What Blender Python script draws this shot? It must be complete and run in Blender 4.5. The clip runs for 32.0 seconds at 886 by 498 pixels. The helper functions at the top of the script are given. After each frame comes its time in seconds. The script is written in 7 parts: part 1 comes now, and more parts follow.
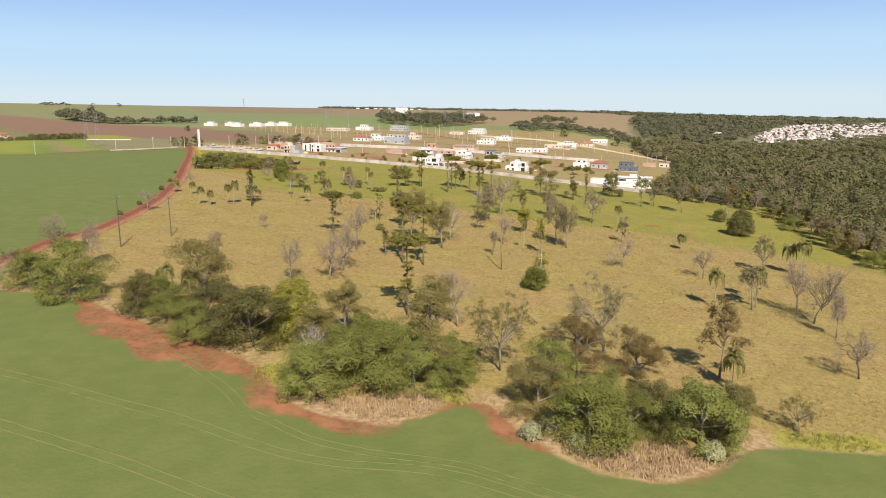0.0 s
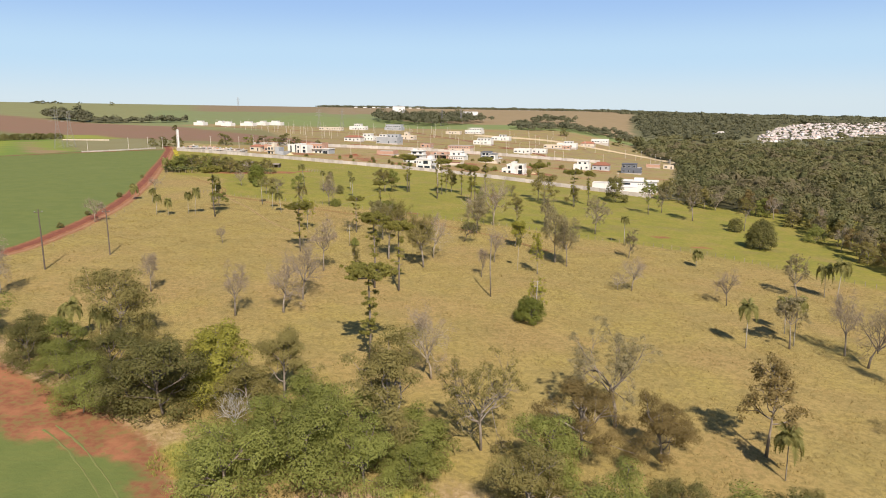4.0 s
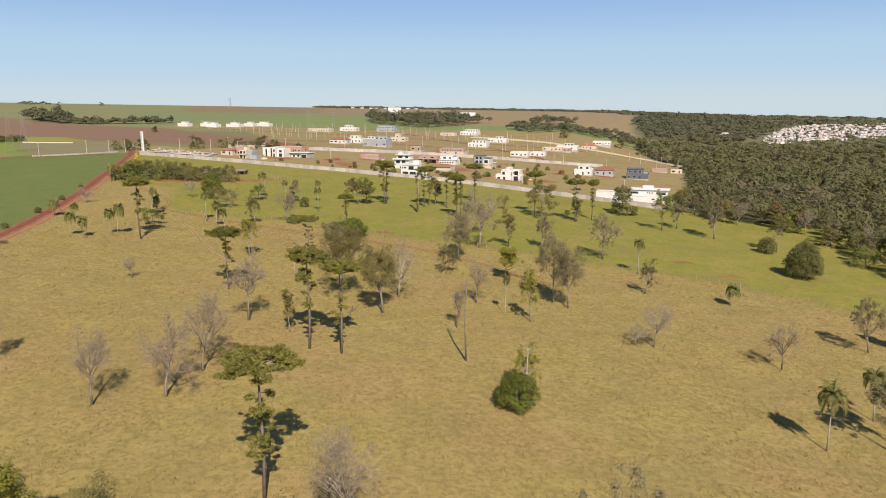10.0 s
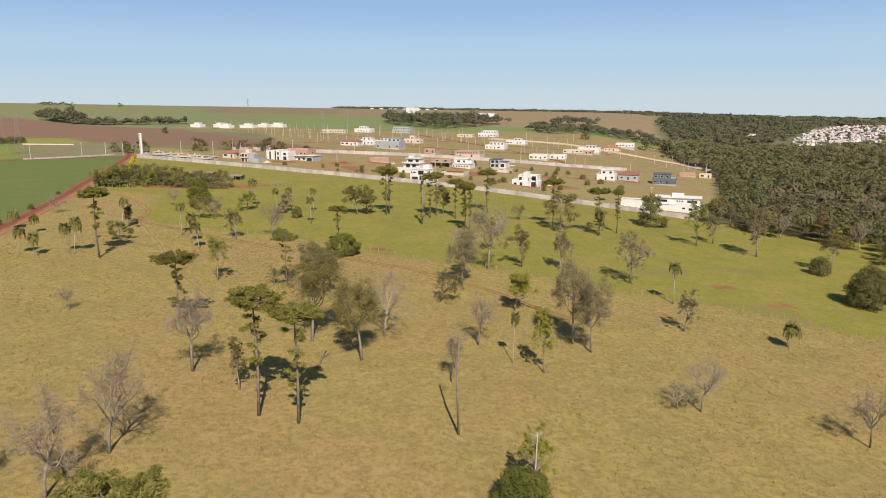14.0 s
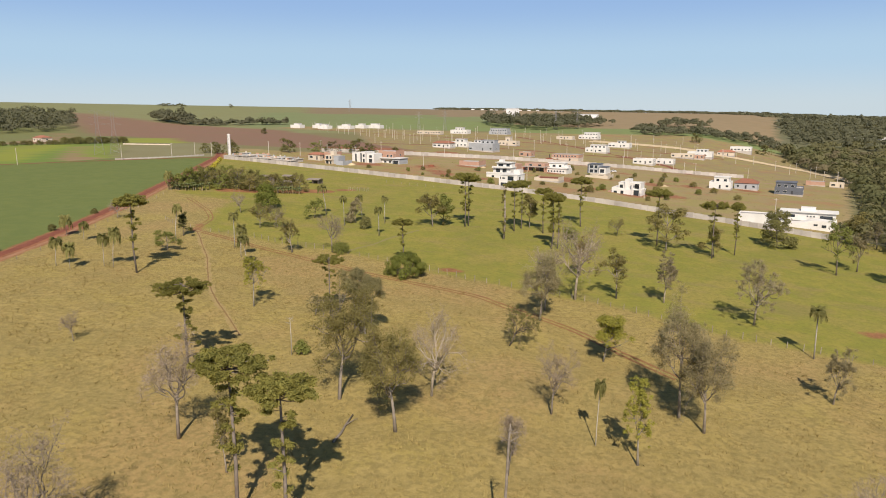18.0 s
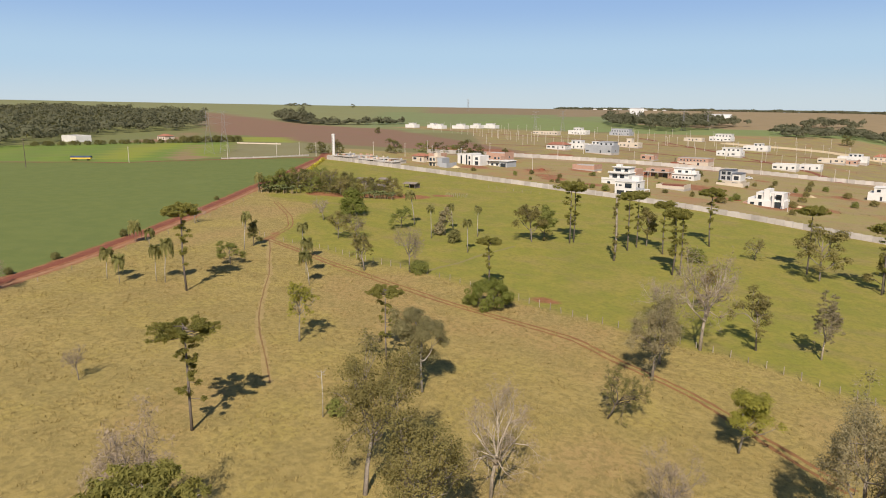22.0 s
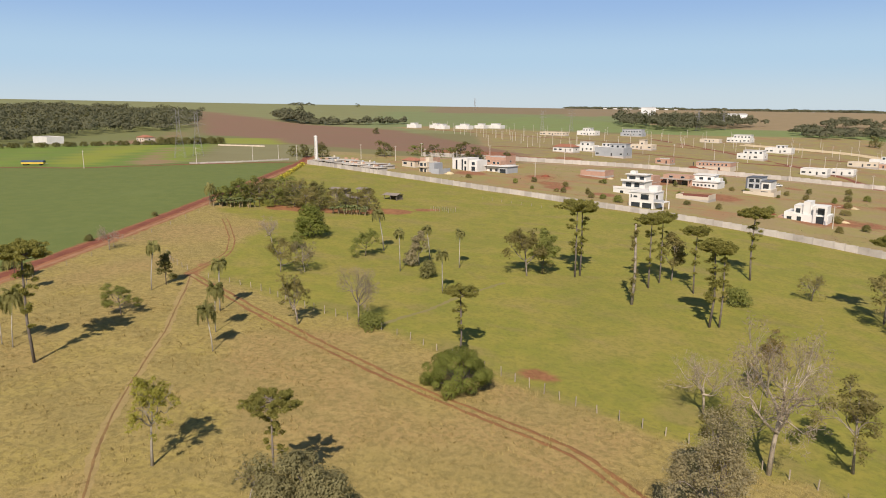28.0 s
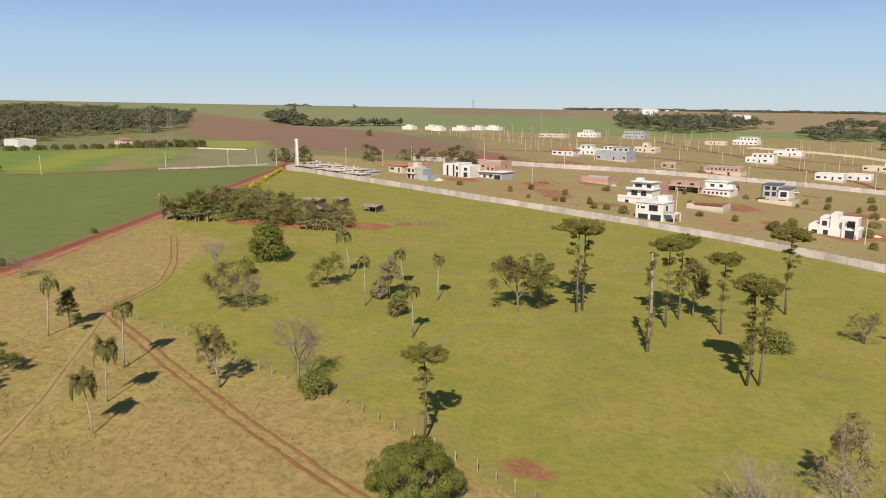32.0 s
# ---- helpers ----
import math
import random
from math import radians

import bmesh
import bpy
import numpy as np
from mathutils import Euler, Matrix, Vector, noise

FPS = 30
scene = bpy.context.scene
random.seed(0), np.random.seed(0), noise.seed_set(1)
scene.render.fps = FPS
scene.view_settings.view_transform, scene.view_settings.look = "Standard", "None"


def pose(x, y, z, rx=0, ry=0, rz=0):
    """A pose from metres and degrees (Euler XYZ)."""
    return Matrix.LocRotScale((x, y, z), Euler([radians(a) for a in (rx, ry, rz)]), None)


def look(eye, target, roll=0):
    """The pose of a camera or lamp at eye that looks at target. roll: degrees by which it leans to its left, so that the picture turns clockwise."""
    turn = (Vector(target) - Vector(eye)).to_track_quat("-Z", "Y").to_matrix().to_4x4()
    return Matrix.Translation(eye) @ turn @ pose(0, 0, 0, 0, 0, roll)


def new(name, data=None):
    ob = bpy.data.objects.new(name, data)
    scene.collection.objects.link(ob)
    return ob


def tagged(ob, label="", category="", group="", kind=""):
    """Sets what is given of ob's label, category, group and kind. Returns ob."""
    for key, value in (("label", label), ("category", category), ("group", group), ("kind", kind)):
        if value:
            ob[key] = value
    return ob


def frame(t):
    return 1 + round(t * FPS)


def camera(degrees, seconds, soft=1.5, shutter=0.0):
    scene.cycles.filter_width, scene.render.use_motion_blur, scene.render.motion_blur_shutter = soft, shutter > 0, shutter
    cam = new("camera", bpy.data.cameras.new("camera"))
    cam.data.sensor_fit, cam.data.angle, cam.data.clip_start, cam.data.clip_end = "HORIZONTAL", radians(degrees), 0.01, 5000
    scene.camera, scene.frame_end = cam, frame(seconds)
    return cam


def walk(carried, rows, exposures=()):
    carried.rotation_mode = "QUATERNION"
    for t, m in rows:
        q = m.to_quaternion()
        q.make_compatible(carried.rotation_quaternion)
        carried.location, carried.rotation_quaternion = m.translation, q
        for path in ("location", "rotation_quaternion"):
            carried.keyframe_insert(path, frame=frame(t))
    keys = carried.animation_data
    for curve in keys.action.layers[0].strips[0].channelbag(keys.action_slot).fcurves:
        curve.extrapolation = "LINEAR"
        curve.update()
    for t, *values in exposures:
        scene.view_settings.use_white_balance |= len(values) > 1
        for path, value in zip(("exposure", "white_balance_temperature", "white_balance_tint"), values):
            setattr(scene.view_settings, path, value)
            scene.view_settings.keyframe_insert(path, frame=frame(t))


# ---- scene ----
cam = camera(65.38, 32.0, 1.0)
PATH = [
    (0, pose(0.00, 0.00, 50.00, 78.522, 0, -0.000)),
    (1, pose(1.27, 7.29, 50.00, 78.515, 0, 0.015)),
    (2, pose(2.49, 14.55, 49.99, 78.479, 0, -0.027)),
    (3, pose(3.67, 21.80, 49.98, 78.494, 0, -0.008)),
    (3.5, pose(4.28, 25.46, 49.97, 78.431, 0, -0.025)),
    (5.5, pose(6.84, 40.15, 49.91, 78.429, 0, -0.011)),
    (6, pose(7.47, 43.81, 49.88, 78.413, 0, -0.010)),
    (7, pose(8.70, 51.08, 49.78, 78.443, 0, 0.004)),
    (8, pose(9.90, 58.35, 49.63, 78.479, 0, -0.015)),
    (9, pose(11.03, 65.51, 49.49, 78.476, 0, -0.038)),
    (10, pose(12.19, 72.57, 49.44, 78.489, 0, -0.032)),
    (11, pose(13.34, 79.57, 49.43, 78.488, 0, 0.074)),
    (11.5, pose(13.93, 83.07, 49.43, 78.512, 0, 0.376)),
    (12, pose(14.51, 86.56, 49.43, 78.547, 0, 0.817)),
    (12.5, pose(15.08, 90.07, 49.42, 78.553, 0, 1.388)),
    (13, pose(15.63, 93.58, 49.40, 78.550, 0, 1.480)),
    (13.5, pose(16.17, 97.09, 49.37, 78.553, 0, 1.553)),
    (15.5, pose(18.23, 111.21, 49.22, 78.493, 0, 1.948)),
    (16, pose(18.73, 114.80, 49.17, 78.492, 0, 2.152)),
    (16.5, pose(19.20, 118.46, 49.12, 78.556, 0, 3.197)),
    (17, pose(19.65, 122.17, 49.06, 78.545, 0, 5.479)),
    (17.5, pose(20.07, 125.91, 48.98, 78.591, 0, 7.900)),
    (18, pose(20.44, 129.63, 48.90, 78.641, 0, 9.987)),
    (18.5, pose(20.72, 133.31, 48.80, 78.625, 0, 11.920)),
    (19, pose(20.91, 136.93, 48.70, 78.705, 0, 13.437)),
    (20, pose(21.00, 144.04, 48.58, 78.661, 0, 15.740)),
    (21, pose(20.74, 151.05, 48.54, 78.647, 0, 18.028)),
    (22, pose(20.28, 158.11, 48.58, 78.625, 0, 19.805)),
    (22.5, pose(19.99, 161.64, 48.61, 78.652, 0, 20.396)),
    (23, pose(19.63, 165.12, 48.63, 78.667, 0, 20.543)),
    (24, pose(18.74, 171.85, 48.57, 78.605, 0, 20.580)),
    (25, pose(17.72, 178.69, 48.51, 78.579, 0, 20.546)),
    (25.5, pose(17.15, 182.25, 48.51, 78.592, 0, 20.597)),
    (27.5, pose(14.71, 196.73, 48.56, 78.591, 0, 20.554)),
    (28, pose(14.07, 200.33, 48.57, 78.579, 0, 20.567)),
    (29, pose(12.72, 207.40, 48.57, 78.595, 0, 20.579)),
    (30, pose(11.42, 214.40, 48.56, 78.657, 0, 20.559)),
    (31, pose(10.20, 221.20, 48.56, 78.649, 0, 20.522)),
    (32, pose(8.94, 227.82, 48.58, 78.673, 0, 20.558)),
]
walk(cam, PATH, [(0.0, 0.65), (4.0, 0.6), (8.0, 0.48), (13.0, 0.4), (20.0, 0.39), (32.0, 0.38)])

# ---- light ----
scene.view_settings.exposure = 0.5
SUN_AZ, SUN_EL = 168.5, 42.0
world = bpy.data.worlds.new("sky")
scene.world = world
world.use_nodes = True
wn, wl = world.node_tree.nodes, world.node_tree.links
sky = wn.new("ShaderNodeTexSky")
sky.sky_type, sky.sun_disc = "NISHITA", False
sky.sun_elevation, sky.sun_rotation = radians(SUN_EL), radians(SUN_AZ)
sky.altitude, sky.air_density, sky.dust_density, sky.ozone_density = 500, 1.0, 0.55, 1.6
wn["Background"].inputs["Strength"].default_value = 0.064
# low haze: pale at the skyline, clear blue a few degrees up, fading into the open sky
way = wn.new("ShaderNodeTexCoord")
split = wn.new("ShaderNodeSeparateXYZ")
wl.new(way.outputs["Generated"], split.inputs["Vector"])
veil = wn.new("ShaderNodeValToRGB")
veil.color_ramp.interpolation = "EASE"
for place, tone in ((0.0, (0.65, 0.765, 0.84, 1)), (0.07, (0.5, 0.7, 0.9, 1)), (0.15, (0.35, 0.54, 0.87, 1)), (0.3, (0.25, 0.42, 0.76, 1))):
    stop = veil.color_ramp.elements.new(place)
    stop.color = tone
for k in (0, len(veil.color_ramp.elements) - 1):
    veil.color_ramp.elements[k].color = veil.color_ramp.elements[1 if k == 0 else -2].color
wl.new(split.outputs["Z"], veil.inputs["Fac"])
lift = wn.new("ShaderNodeVectorMath")
lift.operation = "SCALE"
lift.inputs["Scale"].default_value = 10.7
wl.new(veil.outputs["Color"], lift.inputs[0])
depth = wn.new("ShaderNodeMapRange")
depth.interpolation_type = "SMOOTHSTEP"
for key, value in (("From Min", 0.12), ("From Max", 0.5), ("To Min", 0.92), ("To Max", 0.12)):
    depth.inputs[key].default_value = value
wl.new(split.outputs["Z"], depth.inputs["Value"])
haze = wn.new("ShaderNodeMix")
haze.data_type = "RGBA"
wl.new(depth.outputs["Result"], haze.inputs["Factor"])
wl.new(sky.outputs["Color"], haze.inputs["A"])
wl.new(lift.outputs["Vector"], haze.inputs["B"])
wl.new(haze.outputs["Result"], wn["Background"].inputs["Color"])
sun_data = bpy.data.lights.new("sun", "SUN")
sun_data.energy, sun_data.angle, sun_data.color = 5.0, radians(0.5), (1.0, 0.885, 0.765)
sun = new("sun", sun_data)
sa, se = radians(SUN_AZ), radians(SUN_EL)
sun.matrix_world = look((100 * math.sin(sa) * math.cos(se), 100 * math.cos(sa) * math.cos(se), 100 * math.sin(se)), (0, 0, 0))

# ---- materials ----
MATS = {}


def mat(name, base, alt=None, rough=0.8, size=1.0, fine=0.12, bump=0.0, metal=0.0, rand=0.15, spec=0.3, island=0.0):
    """A node material: two colours mixed by coarse and fine noise, shifted a little from object to object."""
    if name in MATS:
        return MATS[name]
    m = bpy.data.materials.new(name)
    m.use_nodes = True
    n, l = m.node_tree.nodes, m.node_tree.links
    b = n["Principled BSDF"]
    b.inputs["Roughness"].default_value, b.inputs["Metallic"].default_value = rough, metal
    b.inputs["Specular IOR Level"].default_value = spec
    alt = alt or tuple(c * 0.7 for c in base)
    co = n.new("ShaderNodeNewGeometry")
    big, small = n.new("ShaderNodeTexNoise"), n.new("ShaderNodeTexNoise")
    big.inputs["Scale"].default_value, small.inputs["Scale"].default_value = 1 / size, 1 / fine
    big.inputs["Detail"].default_value = 4
    for t in (big, small):
        l.new(co.outputs["Position"], t.inputs["Vector"])
    add = n.new("ShaderNodeMath")
    add.operation = "MULTIPLY_ADD"
    add.inputs[1].default_value = 0.5
    l.new(small.outputs["Fac"], add.inputs[0])
    l.new(big.outputs["Fac"], add.inputs[2])
    ramp = n.new("ShaderNodeMapRange")
    ramp.inputs["From Min"].default_value, ramp.inputs["From Max"].default_value = 0.5, 1.0
    l.new(add.outputs[0], ramp.inputs["Value"])
    mix = n.new("ShaderNodeMix")
    mix.data_type = "RGBA"
    mix.inputs["A"].default_value, mix.inputs["B"].default_value = (*base, 1), (*alt, 1)
    l.new(ramp.outputs["Result"], mix.inputs["Factor"])
    hsv = n.new("ShaderNodeHueSaturation")
    l.new(mix.outputs["Result"], hsv.inputs["Color"])
    info = n.new("ShaderNodeObjectInfo")
    vr = n.new("ShaderNodeMapRange")
    vr.inputs["To Min"].default_value, vr.inputs["To Max"].default_value = 1 - rand, 1 + rand
    l.new(info.outputs["Random"], vr.inputs["Value"])
    value = vr.outputs["Result"]
    if island:
        ir = n.new("ShaderNodeMapRange")
        ir.inputs["To Min"].default_value, ir.inputs["To Max"].default_value = 1 - island, 1 + island
        l.new(co.outputs["Random Per Island"], ir.inputs["Value"])
        mul = n.new("ShaderNodeMath")
        mul.operation = "MULTIPLY"
        l.new(value, mul.inputs[0])
        l.new(ir.outputs["Result"], mul.inputs[1])
        value = mul.outputs[0]
    l.new(value, hsv.inputs["Value"])
    l.new(hsv.outputs["Color"], b.inputs["Base Color"])
    if bump:
        bp = n.new("ShaderNodeBump")
        bp.inputs["Strength"].default_value, bp.inputs["Distance"].default_value = bump, fine
        l.new(add.outputs[0], bp.inputs["Height"])
        l.new(bp.outputs["Normal"], b.inputs["Normal"])
    MATS[name] = m
    return m


LEAF = {
    "green": ((0.26, 0.27, 0.078), (0.16, 0.174, 0.05)),
    "dark": ((0.2, 0.186, 0.07), (0.128, 0.125, 0.047)),
    "olive": ((0.262, 0.226, 0.086), (0.178, 0.155, 0.06)),
    "brown": ((0.235, 0.176, 0.074), (0.155, 0.12, 0.052)),
    "lime": ((0.34, 0.318, 0.068), (0.22, 0.216, 0.046)),
    "grey": ((0.3, 0.258, 0.15), (0.21, 0.18, 0.105)),
    "sage": ((0.26, 0.232, 0.115), (0.17, 0.155, 0.078)),
    "white": ((0.31, 0.265, 0.17), (0.21, 0.178, 0.115)),
    "pale": ((0.48, 0.47, 0.34), (0.3, 0.31, 0.17)),
    "bright": ((0.205, 0.22, 0.052), (0.1, 0.116, 0.028)),
}
BARK = {
    "sage": (0.34, 0.3, 0.25),
    "green": (0.22, 0.18, 0.14), "dark": (0.16, 0.13, 0.1), "olive": (0.29, 0.245, 0.195), "brown": (0.26, 0.215, 0.165),
    "lime": (0.3, 0.265, 0.21), "grey": (0.28, 0.235, 0.185), "white": (0.4, 0.335, 0.25), "pale": (0.2, 0.17, 0.13), "bone": (0.5, 0.46, 0.39), "bright": (0.2, 0.165, 0.125),
}


def thin(m, colour, share=0.4):
    """Lets part of the light through leaves, a little yellower than their face."""
    n, l = m.node_tree.nodes, m.node_tree.links
    if "Translucent BSDF" not in n:
        back, mix = n.new("ShaderNodeBsdfTranslucent"), n.new("ShaderNodeMixShader")
        back.inputs["Color"].default_value = (colour[0] * 1.15, colour[1] * 1.15, colour[2] * 0.7, 1)
        mix.inputs["Fac"].default_value = share
        l.new(n["Principled BSDF"].outputs[0], mix.inputs[1])
        l.new(back.outputs[0], mix.inputs[2])
        l.new(mix.outputs[0], n["Material Output"].inputs["Surface"])
    return m


def leaf(col):
    return thin(mat("leaf_" + col, *LEAF[col], rough=0.6, size=2.2, fine=0.5, rand=0.2, island=0.16, spec=0.08), LEAF[col][0], 0.45)


def bark(col):
    return mat("bark_" + col, BARK[col], tuple(c * 0.55 for c in BARK[col]), rough=0.9, size=0.6, fine=0.08, bump=0.5)


# ---- mesh building ----
class Geo:
    """Points and faces that are gathered and then turned into one mesh."""

    def __init__(self):
        self.v, self.f, self.n = [], [], 0

    def add(self, verts, faces):
        verts = np.asarray(verts, float).reshape(-1, 3)
        self.v.append(verts)
        self.f.extend(tuple(i + self.n for i in f) for f in faces)
        self.n += len(verts)

    def box(self, x0, y0, z0, x1, y1, z1):
        self.add([(x, y, z) for z in (z0, z1) for x, y in ((x0, y0), (x1, y0), (x1, y1), (x0, y1))],
                 [(3, 2, 1, 0), (4, 5, 6, 7), (0, 1, 5, 4), (1, 2, 6, 5), (2, 3, 7, 6), (3, 0, 4, 7)])

    def tube(self, pts, radii, sides=5, cap=True):
        pts = np.asarray(pts, float)
        k = len(pts)
        d = np.gradient(pts, axis=0)
        d /= np.linalg.norm(d, axis=1)[:, None] + 1e-9
        side = np.cross(d, np.where(np.abs(d[:, 2:3]) > 0.9, (1.0, 0, 0), (0, 0, 1.0)))
        side /= np.linalg.norm(side, axis=1)[:, None] + 1e-9
        up = np.cross(side, d)
        a = np.arange(sides) * 2 * math.pi / sides
        ring = side[:, None] * np.cos(a)[None, :, None] + up[:, None] * np.sin(a)[None, :, None]
        verts = pts[:, None] + ring * np.asarray(radii, float)[:, None, None]
        faces = [(i * sides + j, i * sides + (j + 1) % sides, (i + 1) * sides + (j + 1) % sides, (i + 1) * sides + j)
                 for i in range(k - 1) for j in range(sides)]
        if cap:
            faces += [tuple(range(sides))[::-1], tuple((k - 1) * sides + j for j in range(sides))]
        self.add(verts, faces)

    def leaves(self, at, size, rng, flat=0.0, aspect=1.6, outward=None, lean=0.6):
        """One small pointed leaf spray at each place."""
        at = np.asarray(at, float)
        k = len(at)
        if k == 0:
            return
        nrm = rng.normal(size=(k, 3))
        nrm[:, 2] = np.abs(nrm[:, 2]) * (1 + flat * 3) + 0.15
        if outward is not None:
            nrm = nrm * (1 - lean) + outward * 1.8 * lean
        nrm /= np.linalg.norm(nrm, axis=1)[:, None]
        u = np.cross(nrm, rng.normal(size=(k, 3)))
        u /= np.linalg.norm(u, axis=1)[:, None] + 1e-9
        w = np.cross(nrm, u)
        s = (size * rng.uniform(0.6, 1.35, k))[:, None]
        verts = np.stack([at - u * s * aspect * 0.62, at + u * s * aspect * 0.45 + w * s * 0.62, at + u * s * aspect * 0.45 - w * s * 0.62], 1)
        self.v.append(verts.reshape(-1, 3))
        b = self.n
        self.f.extend(zip(range(b, b + 3 * k, 3), range(b + 1, b + 3 * k, 3), range(b + 2, b + 3 * k, 3)))
        self.n += 3 * k

    def mesh(self, name, material, smooth=False):
        me = bpy.data.meshes.new(name)
        me.from_pydata(np.concatenate(self.v).tolist() if self.v else [], [], self.f)
        me.materials.append(material)
        if smooth:
            me.polygons.foreach_set("use_smooth", [True] * len(me.polygons))
        me.update()
        return me


def part(name, geo, material, parent, label="", smooth=False):
    """One mesh as one part under a thing or a part."""
    ob = new(name, geo if isinstance(geo, bpy.types.Mesh) else geo.mesh(name, material, smooth))
    ob.parent = parent
    if label:
        ob["label"] = label
    return ob


def thing(name, x, y, z, turn, label, category, group="", kind="", scale=(1, 1, 1)):
    ob = new(name)
    ob.empty_display_size = 0.5
    ob.location, ob.rotation_euler, ob.scale = (x, y, z), (0, 0, turn), scale
    return tagged(ob, label, category, group, kind)


# ---- lie of the land ----
def ease(a, b, v):
    t = np.clip((np.asarray(v, float) - a) / (b - a), 0, 1)
    return t * t * (3 - 2 * t)


def terrain(x, y):
    """Height of the ground: a slope that falls to the right into a wooded valley, and plains that rise to the skyline."""
    x, y = np.asarray(x, float), np.asarray(y, float)
    r = np.hypot(x, y) + 1e-6
    az = np.clip(np.degrees(np.arctan2(x, np.maximum(y, 1))), -60, 60)
    k = np.minimum(1, 700 / r)
    s, v = np.tanh(x * k / 260), (y * k - 300) / 400
    near = 8.98 - 16.58 * s + 5.89 * v - 3.58 * s * v - 6.29 * s * s - 2.95 * v * v
    drop = 34 * (1 - ease(700, 2600, r)) + ease(8, 24, az) * (42 * np.exp(-(((r - 1150) / 700) ** 2)) + 10) * (1 - ease(2600, 4400, r))
    far = 50 + r * np.tan(np.radians(-0.1 - 0.0155 * az)) - drop - 6 * (np.maximum(r - 3500, 0) / 1000) ** 2
    w = ease(650, 1150, r)
    return near * (1 - w) + far * w


def ground_z(x, y):
    return float(terrain(x, y))


def inside(px, py, poly):
    """Whether each point lies in the polygon."""
    hit = np.zeros(np.shape(px), bool)
    for (x0, y0), (x1, y1) in zip(poly, poly[1:] + poly[:1]):
        cross = ((y0 > py) != (y1 > py)) & (px < (x1 - x0) * (py - y0) / ((y1 - y0) or 1e-9) + x0)
        hit ^= cross
    return hit


def away(px, py, line):
    """Distance from each point to the polyline."""
    d = np.full(np.shape(px), 1e9)
    for (x0, y0), (x1, y1) in zip(line, line[1:]):
        dx, dy = x1 - x0, y1 - y0
        if dx == 0 and dy == 0:
            continue
        t = np.clip(((px - x0) * dx + (py - y0) * dy) / (dx * dx + dy * dy), 0, 1)
        d = np.minimum(d, np.hypot(px - x0 - t * dx, py - y0 - t * dy))
    return d


def signed(px, py, poly, most=30):
    d = np.minimum(away(px, py, poly + poly[:1]), most)
    return np.where(inside(px, py, poly), d, -d)


def smooth_line(line, step):
    """The polyline rounded off and cut into even steps."""
    p = [np.array(q, float) for q in line]
    p = [2 * p[0] - p[1]] + p + [2 * p[-1] - p[-2]]
    out = []
    for a, b, c, d in zip(p, p[1:], p[2:], p[3:]):
        k = max(1, int(np.linalg.norm(c - b) / step))
        for t in np.arange(k) / k:
            out.append(0.5 * (2 * b + (c - a) * t + (2 * a - 5 * b + 4 * c - d) * t * t + (3 * b - a - 3 * c + d) * t ** 3))
    out.append(p[-2])
    return [tuple(q) for q in out]

# ---- ground ----
FIELD_EDGE = [(90, 92), (64, 91.4), (50, 92), (42.7, 89.6), (35.5, 83.5), (27.7, 80), (19.6, 82.2), (13, 88.1), (8.9, 95.2), (6.7, 100), (1.4, 100), (-2, 95.8), (-6.8, 92.2),
              (-13.3, 92.2), (-20.3, 95), (-25.6, 99.8), (-33.1, 111.4), (-50.3, 123.9), (-66.6, 133.9), (-79.5, 143.4), (-97.8, 147.5)]
ROAD = [(-112, 199.6), (-109, 209), (-108.8, 228), (-111, 252), (-115, 280), (-122, 310), (-131.5, 345), (-140.5, 375), (-148.5, 400), (-164, 450), (-181.5, 502), (-190, 527)]
EDGE = smooth_line(FIELD_EDGE, 3)
LANE = smooth_line([(-112, 165), *ROAD, (-205, 560)], 3)
WALL_LINE = [(-182, 519), (-145, 504), (-111, 491), (-69, 476), (-35, 466.5), (-9.7, 460), (13, 453.5), (38, 444), (79, 423.5), (118, 402)]
FENCE = smooth_line([(-82, 315.5), (-67, 312.8), (-54, 308), (-36, 303.5), (-24, 299), (-12, 294.5), (0, 289.5), (12, 286.2), (23, 282.8), (34, 278.2), (44, 273), (56, 267.5), (74, 262), (88, 256), (102, 246), (118, 232), (140, 212)], 2.6)
FOREST = [(119, 400), (136, 370), (153, 367), (165, 352), (163, 325), (153, 280), (151, 252), (148, 225), (152, 190), (190, 120), (420, 120), (1000, 620), (950, 1350), (420, 1330), (290, 1090), (228, 680), (205, 610), (160, 480), (134, 412)]
pasture = EDGE + LANE[3:] + WALL_LINE[1:] + [(130, 405), (150, 380), (400, 300), (400, 92)]
crop = EDGE + [(-112, 165)] + LANE[2:-6] + [(-194, 526), (-240, 500), (-266, 454), (-297, 443), (-700, 300), (-700, -200), (400, -200), (400, 92)]
meadow = FENCE + [(400, 230), (400, 420), (118, 402)] + WALL_LINE[::-1] + [(-168, 470), (-146, 412), (-130, 380), (-104, 372), (-98, 350), (-92, 335), (-88, 322)]
tilled = [(-985, 1380), (-909, 1340), (-717, 1218), (-559, 1092), (-456, 1045), (-359, 1015), (-276, 916), (-203, 806), (-153, 734), (-114, 682), (-63, 638), (-59, 622), (-102, 634), (-148, 640), (-185, 627), (-236, 636), (-294, 664), (-412, 768), (-459, 775), (-640, 985)]
strip_a = [(-440, 540), (-330, 632), (-238, 492), (-266, 455), (-297, 444), (-520, 380)]
strip_b = [(-325, 635), (-240, 500), (-196, 530), (-215, 600), (-255, 640)]
